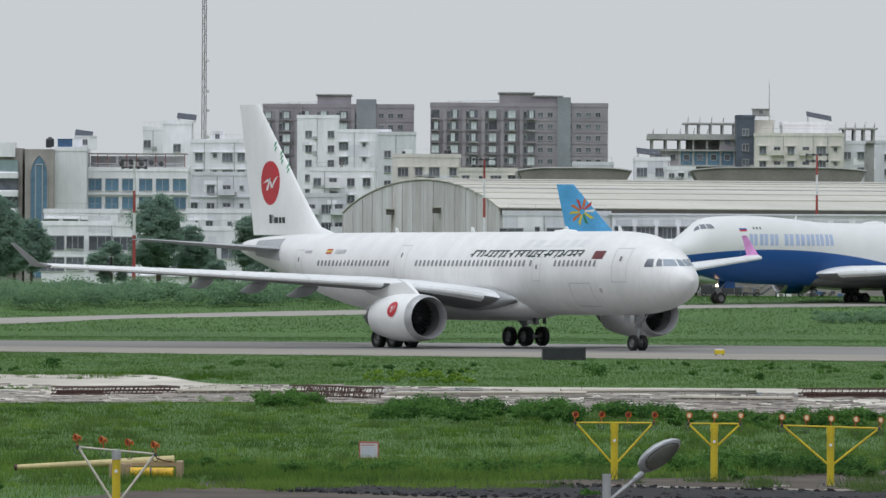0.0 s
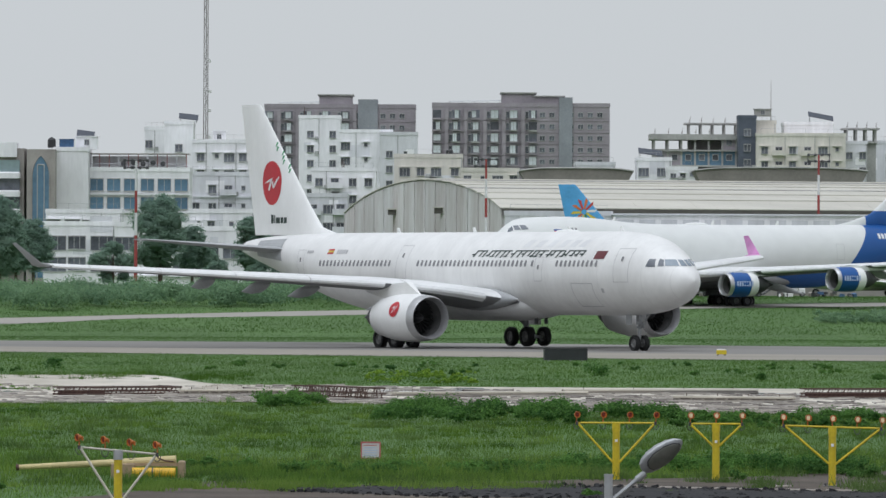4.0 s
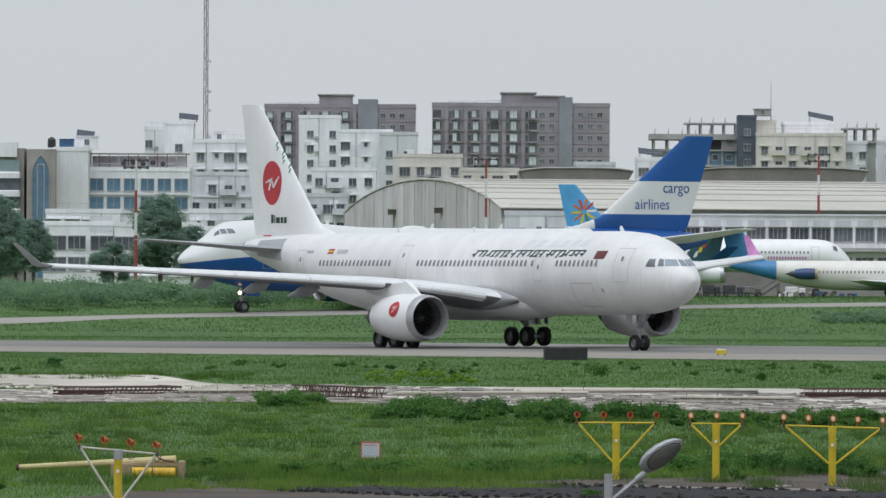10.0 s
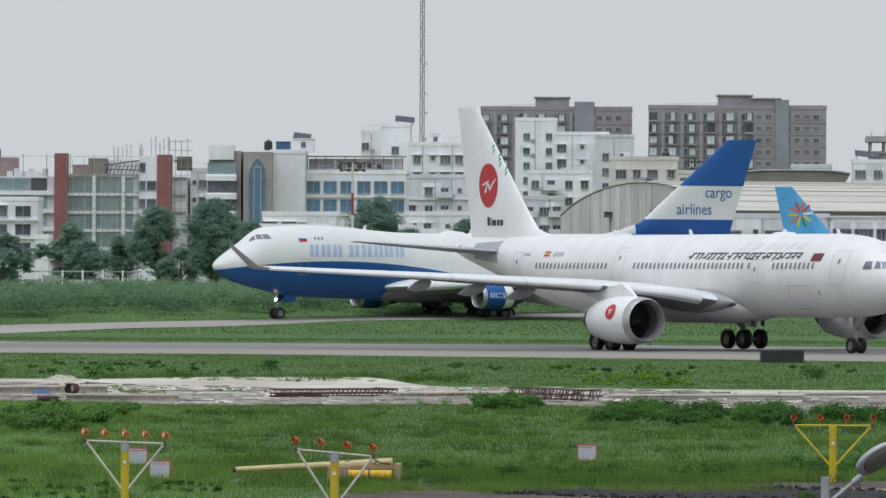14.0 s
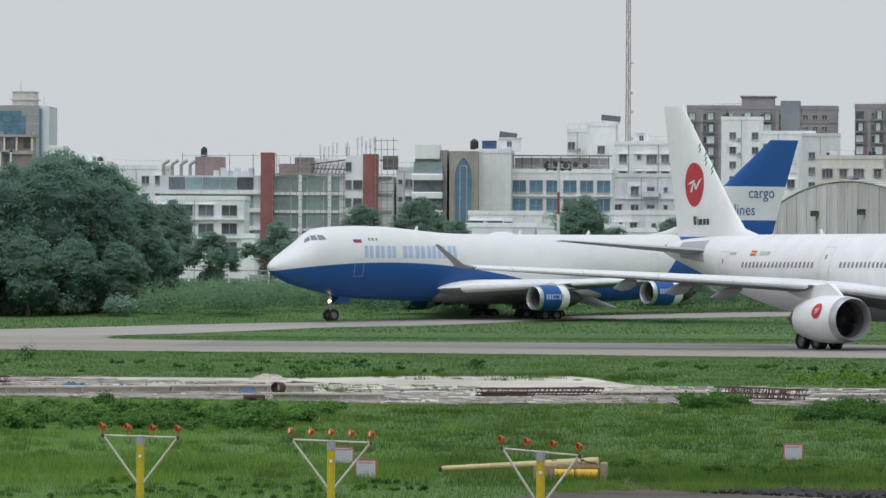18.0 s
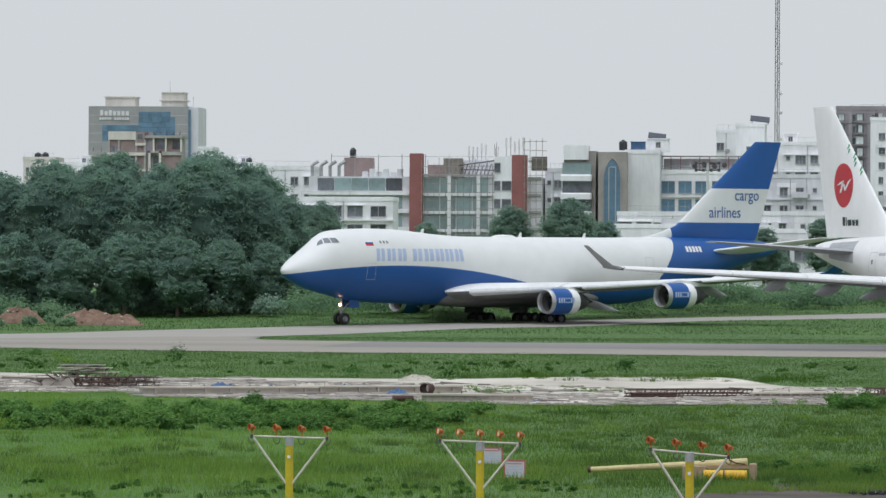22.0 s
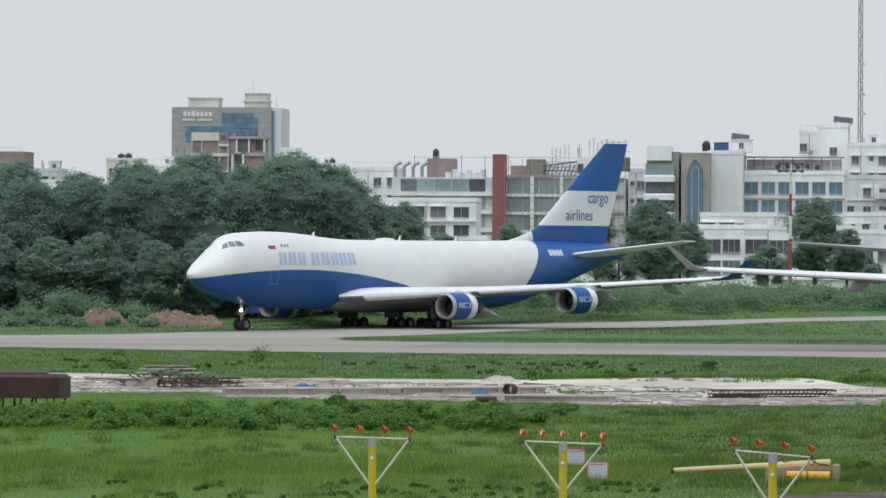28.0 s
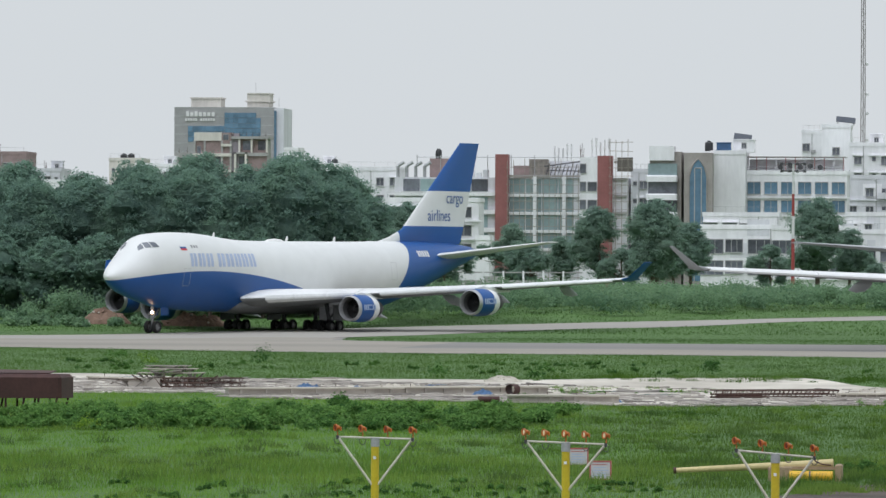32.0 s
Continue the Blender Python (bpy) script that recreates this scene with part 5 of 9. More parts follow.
        if slab:
            part("floor_slab", box(-slab, w + slab, -slab, 0, z - win[1] / 2 - 0.75, z - win[1] / 2 - 0.5), mat, p)
    for k in range(clutter):
        rooftop(x0 + w * TOWN.uniform(0.1, 0.85), y + TOWN.uniform(2, depth - 3), z1, TOWN.choice(("tank", "hut", "rods", "tank")), mat)
    return p, w, h


def rooftop(x, y, z, what, mat=None, w=2.4, h=2.2):
    """Small things on flat roofs."""
    if what == "tank":
        r = TOWN.uniform(0.55, 0.8)
        t = thing("water_tank", "black plastic water tank on a flat roof", "water tank", pose(x, y, z))
        part("drum", lathe([(0.0, 0.02), (0.0, r), (0.7, r * 1.03), (1.35, r), (1.55, r * 0.75), (1.65, 0.25), (1.72, 0.02)], 16, "z"), TANK_BLACK, t, "", True)
        part("lid", moved(lathe([(0.0, 0.28), (0.08, 0.28), (0.1, 0.01)], 12, "z"), 0, 0, 1.68), TANK_BLACK, t)
    elif what == "hut":
        t = thing("stair_hut", "plastered stair hut on a flat roof", "roof hut", pose(x, y, z))
        part("wall", box(0, w, 0, 2.5, 0, h), mat or PLASTER, t)
        part("roof", box(-0.2, w + 0.2, -0.25, 2.7, h, h + 0.16), mat or PLASTER, t)
        add_window(t, w / 2, 0, h * 0.55, 0.7, 0.8)
    elif what == "rods":
        t = thing("column_starter", "bundle of bare column reinforcement on a roof", "reinforcement", pose(x, y, z))
        for k in range(5):
            part("rod", tube((0.25 * (k % 3), 0.3 * (k // 3), 0), (0.25 * (k % 3) + TOWN.uniform(-0.15, 0.15), 0.3 * (k // 3), TOWN.uniform(1.4, 2.6)), 0.04, 5), REBAR, t)
    elif what == "solar":
        t = thing("solar_rack", "tilted dark solar panels on a roof rack", "solar panel", pose(x, y, z))
        part("panel", ([(0, 0, h), (w, 0, h * 0.45), (w, 2.5, h * 0.45 + 1.0), (0, 2.5, h + 1.0), (0, 0, h + 0.12), (w, 0, h * 0.45 + 0.12), (w, 2.5, h * 0.45 + 1.12), (0, 2.5, h + 1.12)], [(3, 2, 1, 0), (4, 5, 6, 7), (0, 1, 5, 4), (1, 2, 6, 5), (2, 3, 7, 6), (3, 0, 4, 7)]), SOLAR, t)
        for xx, hh in ((0.3, h * 0.95), (w - 0.3, h * 0.5)):
            part("leg", tube((xx, 0.3, 0), (xx, 0.3, hh), 0.07, 6), GALV, t)
            part("leg", tube((xx, 2.2, 0), (xx, 2.2, hh), 0.07, 6), GALV, t)
    elif what == "antennas":
        t = thing("antenna_cluster", "cluster of pale antenna poles on a roof", "antenna", pose(x, y, z))
        for k in range(5):
            xx, hh = k * 0.75, TOWN.uniform(2.4, 3.6)
            pl = part("pole", tube((xx, 0, 0), (xx, 0, hh), 0.06, 6), GALV, t)
            part("panel_antenna", box(xx - 0.17, xx + 0.17, -0.2, -0.06, hh - 1.9, hh - 0.1, 0.03), MAST_WHITE, pl)


def mauve_block(x0, x1, y, z1, label, pale, wings_at):
    """A tall brick block with columns of pale balcony screens, grey piers and roof huts."""
    p, w, h = block(label, x0, x1, y, z1, 22, BRICK_DARK, 3.1, 2, 0, parapet=1.0)
    for r in range(8):
        z = h - 2.0 - 2.93 * r
        if z < 2:
            break
        for c in range(int(w / 2.4)):
            x = 1.2 + 2.4 * c
            if x > w - 1:
                break
            if x / w < pale and c % 2 == 0:
                # No recess is cut: a dark slab paints the loggia's shade.
                part("loggia", box(x - 1.05, x + 1.05, -0.04, 0, z - 0.95, z + 1.15), WINDOW_GLASS, p, "dark panel painted as a recess in shade")
                if TOWN.random() < 0.86:
                    sw = TOWN.choice((0.9, 1.3, 1.75, 1.75))
                    a, b = window_meshes(sw, TOWN.choice((1.45, 1.75, 1.95)), PALE_PANE, False, 1)
                    o = part("balcony_screen", a, None, p, at=pose(x + TOWN.uniform(-0.5, 0.5) * (1.75 - sw), -0.9, z + 0.1))
                    part("pane", b, None, o)
                part("balcony", box(x - 1.0, x + 1.0, -0.95, 0, z - 1.25, z - 0.85), BRICK_DARK if TOWN.random() < 0.8 else BARE_CONC, p)
            elif x / w < pale and c % 2 == 1:
                part("shaft", box(x - 0.45, x + 0.45, -0.9, 0, z - 1.5, z + 1.55), BRICK_DARK, p)
                add_window(p, x + 0.95, 0, z, 0.7, 1.6, WINDOW_GLASS, False, 0)
            else:
                add_window(p, x, 0, z, 1.2, 1.1, WINDOW_GLASS, False, 1)
        part("floor_band", box(0.2, w - 0.2, -0.12, 0, z - 1.5, z - 1.38), BRICK_DARK, p)
    for a, b, dz, m in wings_at:
        part("stair_tower" if m is STAIR_GREY else "roof_house", box(a * w, b * w, -0.6 if m is STAIR_GREY else 2, 14, 0 if m is STAIR_GREY else h, h + dz), m, p)
        if m is not STAIR_GREY:
            part("roof_house_slab", box(a * w - 0.4, b * w + 0.4, 1.5, 14.5, h + dz, h + dz + 0.3), BARE_CONC, p)
    part("roof_sheet", ([(0.1 * w, 3, h + 1.3), (0.45 * w, 3, h + 1.6), (0.45 * w, 12, h + 1.9), (0.1 * w, 12, h + 1.6), (0.1 * w, 3, h + 1.42), (0.45 * w, 3, h + 1.72), (0.45 * w, 12, h + 2.02), (0.1 * w, 12, h + 1.72)], [(3, 2, 1, 0), (4, 5, 6, 7), (0, 1, 5, 4), (1, 2, 6, 5), (2, 3, 7, 6), (3, 0, 4, 7)]), PALE_PANE, p, "pale roof sheeting")
    part("roof_post", join(*[tube((0.1 * w + k * 0.07 * w, 3.2, h), (0.1 * w + k * 0.07 * w, 3.2, h + 1.4), 0.08, 5) for k in range(6)]), BARE_CONC, p)
    return p


def concrete_frame(x0, x1, y, z1, storeys, cols, label, infill=(), storey=3.2, depth=12):
    """A half-built house: bare slabs and columns, a few walled bays."""
    w, z0 = x1 - x0, gz(y)
    p = thing("unfinished_building", label, "building site", pose(x0, y, z0))
    h = z1 - z0
    part("lower_wall", box(0.3, w - 0.3, 0.5, depth - 0.5, 0, h - storeys * storey), BARE_CONC, p)
    part("rear_wall", box(0.6, w - 0.6, depth - 0.9, depth - 0.7, h - storeys * storey, h - 0.35 - 0.8 * storey), BARE_CONC, p)
    for s in range(storeys + 1):
        z = h - s * storey
        part("floor_slab", box(-0.5 if s == 0 else 0, w + (0.4 if s == 0 else 0), -0.4, depth, z - (1.15 if s == 0 and storeys == 3 else 0.35), z), BARE_CONC, p)
        if s < storeys:
            for c in range(cols):
                for yy in (0.2, depth - 0.6):
                    xx = 0.2 + (w - 0.8) * c / (cols - 1)
                    part("column", box(xx, xx + 0.4, yy, yy + 0.4, z - storey, z - 0.35), BARE_CONC, p)
    for s, c, m in infill:
        xx = 0.6 + (w - 0.8) * c / (cols - 1)
        b = part("infill_wall", box(xx, xx + (w - 0.8) / (cols - 1) - 0.4, 0.3, 0.5, h - (s + 1) * storey, h - s * storey - 0.35), m, p)
        a, g = window_meshes(1.1, 1.1, WINDOW_GLASS, False, 0)
        o = part("window", a, None, b, at=pose(xx + (w - 0.8) / (cols - 1) / 2 - 0.2, 0.3, h - (s + 0.5) * storey))
        part("pane", g, None, o)
    for c in range(cols):
        xx = 0.4 + (w - 0.8) * c / (cols - 1)
        part("starter_bar", join(*[tube((xx + 0.1 * k, 0.4, h), (xx + 0.1 * k + 0.05, 0.4, h + 0.7 + 0.3 * k), 0.03, 4) for k in range(3)]), REBAR, p)
    return p


def brick_site_house(x, y, z1):
    """A half-finished brick house: a plastered parapet block and an open framed wing."""
    z0 = gz(y)
    h = z1 - z0
    p = thing("unfinished_building", "unfinished brick and concrete house before a tower", "building site", pose(x, y, z0))
    part("core_wall", box(0.2, 16.4, 1.6, 11, 0, h - 1.6), BARE_CONC, p)
    part("parapet", box(0, 6.3, 0.0, 10, h - 1.9, h), PLASTER_CREAM, p, "cream plastered parapet")
    part("stair_head", box(6.3, 8.5, 0.1, 6, h - 2.5, h - 0.05), BRICK_RED, p)
    part("floor_slab", box(-0.2, 8.6, -0.3, 1.7, h - 5.5, h - 4.8), PLASTER_CREAM, p)
    part("floor_slab", box(-0.2, 8.6, -0.3, 1.7, h - 9.1, h - 8.5), PLASTER_CREAM, p)
    part("floor_slab", box(6.2, 8.6, -0.2, 1.7, h - 3.2, h - 2.6), PLASTER_CREAM, p)
    for top, low in ((h - 1.9, h - 4.8), (h - 5.5, h - 8.5), (h - 9.1, h - 13)):
        part("brick_panel", box(0.1, 8.4, 0.35, 1.6, low, top), BRICK_RED, p)
        for a in (-0.1, 2.2, 6.2, 8.2):
            part("column", box(a, a + 0.45, -0.1, 0.5, low, top), BARE_CONC, p)
    # Void panels are closed slabs; their dark colour stands for unlit openings.
    for a, b, low, top in ((0.7, 1.5, h - 4.7, h - 3.2), (0.7, 1.5, h - 8.4, h - 6.8), (5.0, 6.1, h - 7.3, h - 5.5), (6.7, 7.9, h - 1.7, h - 0.5)):
        q = part("window_opening", box(a - 0.08, b + 0.08, 0.04 if b > 7 else 0.28, 0.6, low - 0.08, top + 0.08), BARE_CONC, p)
        part("void", box(a, b, -0.02 if b > 7 else 0.24, 0.3, low, top), WINDOW_GLASS, q)
    # the framed wing
    part("roof_slab", box(8.5, 17.1, -0.2, 10, h - 1.5, h - 0.9), BARE_CONC, p)
    part("brick_panel", box(8.6, 10.3, 0.5, 1.6, h - 9, h - 0.2), BRICK_DARK, p)
    part("floor_slab", box(10.3, 17.0, 0.3, 1.7, h - 5.4, h - 4.6), BARE_CONC, p)
    part("floor_slab", box(9.0, 15.0, 0.3, 1.7, h - 9.4, h - 8.8), BARE_CONC, p)
    for a in (10.2, 13.0, 16.5):
        part("column", box(a, a + 0.4, 0.0, 0.6, h - 4.6, h - 1.5), PLASTER_CREAM, p)
    for a, b in ((10.6, 13.0), (13.4, 16.5)):
        part("brick_panel", box(a, b, 1.0, 1.6, h - 4.6, h - 1.5), BRICK_RED, p)
        part("void", box(a + 0.5 if a < 13 else a + 1.2, b - 0.1, 0.9, 1.05, h - 4.0, h - 1.9), WINDOW_GLASS, p)
    part("brick_panel", box(12.2, 16.6, 0.7, 1.6, h - 8.8, h - 5.4), BRICK_RED, p)
    part("void", box(9.7, 11.8, 0.6, 1.0, h - 8.8, h - 4.9), WINDOW_GLASS, p)
    for a in (9.3, 11.75):
        part("column", box(a, a + 0.5, -0.9, -0.3, h - 11, h - 4.5), PLASTER_CREAM, p)
    part("canopy_beam", box(9.3, 12.25, -0.9, 0.6, h - 4.9, h - 4.5), BARE_CONC, p)
    for k in range(6):
        part("starter_bar", join(*[tube((8.8 + 1.5 * k + 0.1 * i, 0.4, h - 0.95), (8.8 + 1.5 * k + 0.12 * i, 0.4, h - 0.3 + 0.2 * i), 0.03, 4) for i in range(3)]), REBAR, p)
    return p


def big_hangar():
    """The wide arched hangar: its gable runs back from the near corner, its long side faces the apron."""
    ax, ay = 8.1, 1000.0
    gx, gy = -23.3 / 92, 89.0 / 92
    lx, ly = 89.0 / 92, 23.3 / 92
    z0, L, W = 2.7, 88.0, 92.0

    def arch(q):
        return 15.0 - z0 + 4.55 * (1 - (2 * q - 1) ** 2) ** 0.85
    p = thing("hangar", "wide weathered arched aircraft hangar with cream roof", "hangar", pose(0, 0, 0))
    n = 15
    for k in range(n):
        v, f = [], []
        m = 5
        for i in range(m):
            q = (k + (i / (m - 1)) * 0.985) / n
            x, y = ax + gx * W * q, ay + gy * W * q
            for zz in (z0, z0 + arch(q) - 0.25):
                v += [(x - 0.2 * lx, y - 0.2 * ly, zz), (x + 0.2 * lx, y + 0.2 * ly, zz)]
        for i in range(m - 1):
            a = i * 4
            f += [(a, a + 2, a + 6, a + 4), (a + 1, a + 5, a + 7, a + 3), (a + 2, a + 3, a + 7, a + 6)]
        f += [(0, 1, 3, 2), (m * 4 - 4, m * 4 - 2, m * 4 - 1, m * 4 - 3)]
        part("gable_panel", (v, f), HANGAR_WALL, p)
        q = (k + 0.99) / n
        x, y = ax + gx * W * q - 0.3 * lx, ay + gy * W * q - 0.3 * ly
        part("gable_post", tube((x, y, z0), (x, y, z0 + arch(q) - 0.3), 0.09, 6), HANGAR_WALL, p)
    for q in (0.36, 0.66):
        x, y = ax + gx * W * q - 0.5 * lx, ay + gy * W * q - 0.5 * ly
        part("gable_vent", box(x - 0.8, x + 0.8, y - 0.5, y + 0.5, 14.4, 15.2), EAVE, p)
        part("gable_vent_hood", box(x - 1.0, x + 1.0, y - 0.8, y + 0.5, 15.2, 15.35), HANGAR_ROOF, p)
    m, bays = 26, 30
    for b in range(bays):
        v, f = [], []
        for s in (b / bays, (b + 0.992) / bays):
            for i in range(m + 1):
                q = -0.004 + 1.008 * i / m
                z = z0 + arch(min(max(q, 0), 1))
                v.append((ax + gx * W * q + lx * (L * s - 0.35), ay + gy * W * q + ly * (L * s - 0.35), z))
        k = m + 1
        f = [(i, i + 1, i + k + 1, i + k) for i in range(m)]
        vv = v + [(x, y, z - 0.13) for x, y, z in v]
        o = 2 * k
        f += [(o + i + k, o + i + k + 1, o + i + 1, o + i) for i in range(m)] + [(0, k, o + k, o), (m, o + m, o + k + m, k + m)] + [(i, o + i, o + i + 1, i + 1) for i in range(m)] + [(k + i, k + i + 1, o + k + i + 1, o + k + i) for i in range(m)]
        part("roof_sheet", (vv, f), HANGAR_ROOF, p)
    for j in range(1, 9):
        q = 0.06 * j
        x, y, z = ax + gx * W * q, ay + gy * W * q, z0 + arch(q) + 0.06
        part("roof_rib", tube((x - lx, y - ly, z), (x + lx * (L - 1), y + ly * (L - 1), z), 0.10, 5), BARE_CONC if j % 3 == 0 else HANGAR_ROOF, p)
    ex, ey = ax + lx * L, ay + ly * L
    part("side_wall", ([(ax, ay, z0), (ex, ey, z0), (ex, ey, 14.8), (ax, ay, 14.8), (ax, ay + 0.4, z0), (ex, ey + 0.4, z0), (ex, ey + 0.4, 14.8), (ax, ay + 0.4, 14.8)], [(0, 1, 2, 3), (7, 6, 5, 4), (3, 2, 6, 7), (0, 4, 5, 1)]), HANGAR_WALL, p)
    # The shadow below the roof edge is painted as this beam's dark colour.
    part("eave", ([(ax, ay - 0.35, 13.95), (ex, ey - 0.35, 13.95), (ex, ey - 0.35, 14.85), (ax, ay - 0.35, 14.85), (ax, ay - 0.02, 13.95), (ex, ey - 0.02, 13.95), (ex, ey - 0.02, 14.85), (ax, ay - 0.02, 14.85)], [(0, 1, 2, 3), (3, 2, 6, 7), (0, 4, 5, 1)]), EAVE, p, "eave beam with shadow painted as dark colour")
    return p


def annex(x0, x1, y, z1):
    """The white workshop range along the apron: a recessed-panel beam over a long row of dark windows."""
    z0 = gz(y)
    w, h = x1 - x0, z1 - z0
    p = thing("workshop_range", "long white workshop range with dark windows", "workshop", pose(x0, y, z0))
    part("wall", box(0, w, 0.6, 12, 0, h - 0.2), PLASTER, p)
    part("roof", box(-0.3, w + 0.3, -0.3, 12.3, h - 0.2, h), PLASTER_GREY, p)
    part("roof_beam", box(0, w, 0.1, 0.6, h - 1.75, h - 0.2), PLASTER, p)
    n = int(w / 2.9)
    for k in range(n):
        x = w * (k + 0.5) / n
        part("column", box(x - w / n / 2 - 0.14, x - w / n / 2 + 0.14, 0.05, 0.6, h - 4.6, h - 1.75), PLASTER, p)
        part("recess_panel", box(x - 1.1, x + 1.1, 0.06, 0.1, h - 1.6, h - 0.85), PLASTER_GREY, p)
        a, b = window_meshes(2.35, 1.75, WINDOW_GLASS, False, 3)
        o = part("window", a, None, p, at=pose(x, 0.6, h - 2.8))
        part("pane", b, None, o)
        a, b = window_meshes(2.3, 1.2, WINDOW_GLASS, False, 2)
        o = part("window", a, None, p, at=pose(x, 0.6, h - 6.6))
        part("pane", b, None, o)
    part("lower_wall", box(0, w, 0.4, 0.6, 0, h - 7.4), BROWN_STONE, p, "stained brown lower wall")
    part("canopy", box(0, w, -1.2, 0.6, h - 5.1, h - 4.6), BARE_CONC, p, "brown-grey concrete canopy")
    return p


def vault(x0, x1, y, z0, z1, label):
    """A shallow curved concrete roof above a hangar."""
    w = x1 - x0
    p = thing("vaulted_roof", label, "roof", pose(x0, y, 0))
    v, f, n = [], [], 16
    for yy in (0, 14):
        for i in range(n + 1):
            q = i / n
            v.append((w * q, yy, z1 - 0.5 * (2 * q - 1) ** 4))
        for i in range(n + 1):
            q = i / n
            v.append((1.2 + (w - 2.4) * q, yy, z0))
    k = n + 1
    for i in range(n):
        f += [(i, k + i, k + i + 1, i + 1), (2 * k + i, 2 * k + i + 1, 3 * k + i + 1, 3 * k + i), (i, i + 1, 2 * k + i + 1, 2 * k + i)]
    f += [(0, 2 * k, 3 * k, k), (n, k + n, 3 * k + n, 2 * k + n)]
    part("shell", (v, f), node_mat("weathered_roof_concrete", (0.25, 0.232, 0.21), 0.9, 0, 0.2, 0.25, 2, 0.02), p)
    part("roof_lip", join(*[tube((w * i / n, -0.15, z1 - 0.5 * (2 * i / n - 1) ** 4), (w * (i + 1) / n, -0.15, z1 - 0.5 * (2 * (i + 1) / n - 1) ** 4), 0.16, 5) for i in range(n)]), BARE_CONC, p)
    part("support_wall", box(2, w - 2, 3, 12, gz(y), z0 + 0.2), BARE_CONC, p)
    return p


def flood_mast(x, y, h, label="red and white banded floodlight mast", first=0):
    z0 = gz(y)
    p = thing("floodlight_mast", label, "light mast", pose(x, y, z0), group="floodlight masts")
    cuts = [0, 0.44, 0.61, 0.775, 1] if first else [k / 7 for k in range(8)]
    for k in range(len(cuts) - 1):
        a, b = cuts[k], cuts[k + 1]
        part("mast_section", tube((0, 0, h * a), (0, 0, h * b), 0.24 - 0.1 * a, 10, 0.24 - 0.1 * b), MAST_WHITE if k % 2 else MAST_RED, p)
    part("head_frame", join(tube((-1.5, 0, h), (1.5, 0, h), 0.08, 6), tube((-1.5, 0, h - 0.9), (1.5, 0, h - 0.9), 0.08, 6), tube((-1.5, 0, h - 0.9), (-1.5, 0, h), 0.06, 6), tube((1.5, 0, h - 0.9), (1.5, 0, h), 0.06, 6)), DARK_METAL, p)
    for k in range(8):
        part("floodlight", box(-1.6 + 0.95 * (k % 4), -1.24 + 0.95 * (k % 4), -0.3, 0.1, h - 0.18 - 0.9 * (k // 4), h + 0.16 - 0.9 * (k // 4), 0.04), DARK_METAL, p, "dark floodlight")
    return p


def lattice_mast(x, y, z1, w=0.95):
    z0 = gz(y)
    p = thing("radio_mast", "tall slender grey lattice radio mast", "radio mast", pose(x, y, z0))
    h, n = z1 - z0, 44
    for sx, sy in ((-1, -1), (1, -1), (0, 1)):
        part("leg", tube((sx * w / 2, sy * w / 2, 0), (sx * w / 2 * 0.7, sy * w / 2 * 0.7, h), 0.10, 6), MAST_GREY, p)
    g = []
    for k in range(n):
        a, b = h * k / n, h * (k + 1) / n
        sc = 1 - 0.3 * k / n
        s = 1 if k % 2 else -1
        g += [tube((-s * w / 2 * sc, -w / 2 * sc, a), (s * w / 2 * sc, -w / 2 * sc, b), 0.05, 4), tube((-w / 2 * sc, -w / 2 * sc, b), (w / 2 * sc, -w / 2 * sc, b), 0.05, 4), tube((s * w / 2 * sc, -w / 2 * sc, a), (0, w / 2 * sc, b), 0.05, 4)]
    for q in g:
        part("brace", q, MAST_GREY, p)
    for k, zz in enumerate((0.37, 0.40, 0.47, 0.52, 0.6)):
        part("dish", moved(lathe([(-0.1, 0.02), (-0.1, 0.3), (0.12, 0.34), (0.12, 0.02)], 10, "y"), 0.75, -0.3, h * zz), MAST_WHITE, p)
    return p


SLATE = node_mat("blue_grey_render", (0.10, 0.115, 0.15), 0.85, 0, 0.3, 0.2, 2, 0.01)


def roof_pergola(x, y, z, w, h):
    """Rusty posts and a thin slab round a roof terrace."""
    p = thing("roof_terrace", "roof terrace with rust-red posts and thin canopy", "roof terrace", pose(x, y, z))
    part("back_wall", box(0.3, w - 0.3, 6.0, 6.2, 0, h - 0.4), PLASTER, p)
    part("canopy", box(-0.3, w + 0.2, 0.2, 6.5, h - 0.15, h), BROWN_STONE, p)
    for k in range(11):
        part("post", box(0.1 + (w - 0.4) * k / 10, 0.25 + (w - 0.4) * k / 10, 0.3, 0.45, 0, h - 0.15), RED_PANEL if k % 3 else PLASTER_GREY, p)
    part("rail", join(tube((0, 0.25, 0.9), (w, 0.25, 0.9), 0.05, 5), tube((0, 0.25, 0.5), (w, 0.25, 0.5), 0.04, 5)), GALV, p)
    for k in range(5):
        part("dish", moved(lathe([(-0.08, 0.02), (-0.02, 0.45), (0.02, 0.45), (-0.04, 0.02)], 12, "y"), w * (0.35 + 0.1 * k), 0.1, 0.9 + 0.2 * (k % 2)), DARK_METAL, p)
    return p


def blue_tank(x, y, z):
    t = thing("roof_cabin", "blue sheet-metal roof cabin", "roof cabin", pose(x, y, z))
    part("wall", box(0, 2.4, 0, 2, 0, 1.5, 0.05), BLUE_TARP, t)
    part("roof", box(-0.1, 2.5, -0.1, 2.1, 1.5, 1.6), BLUE_TARP, t)


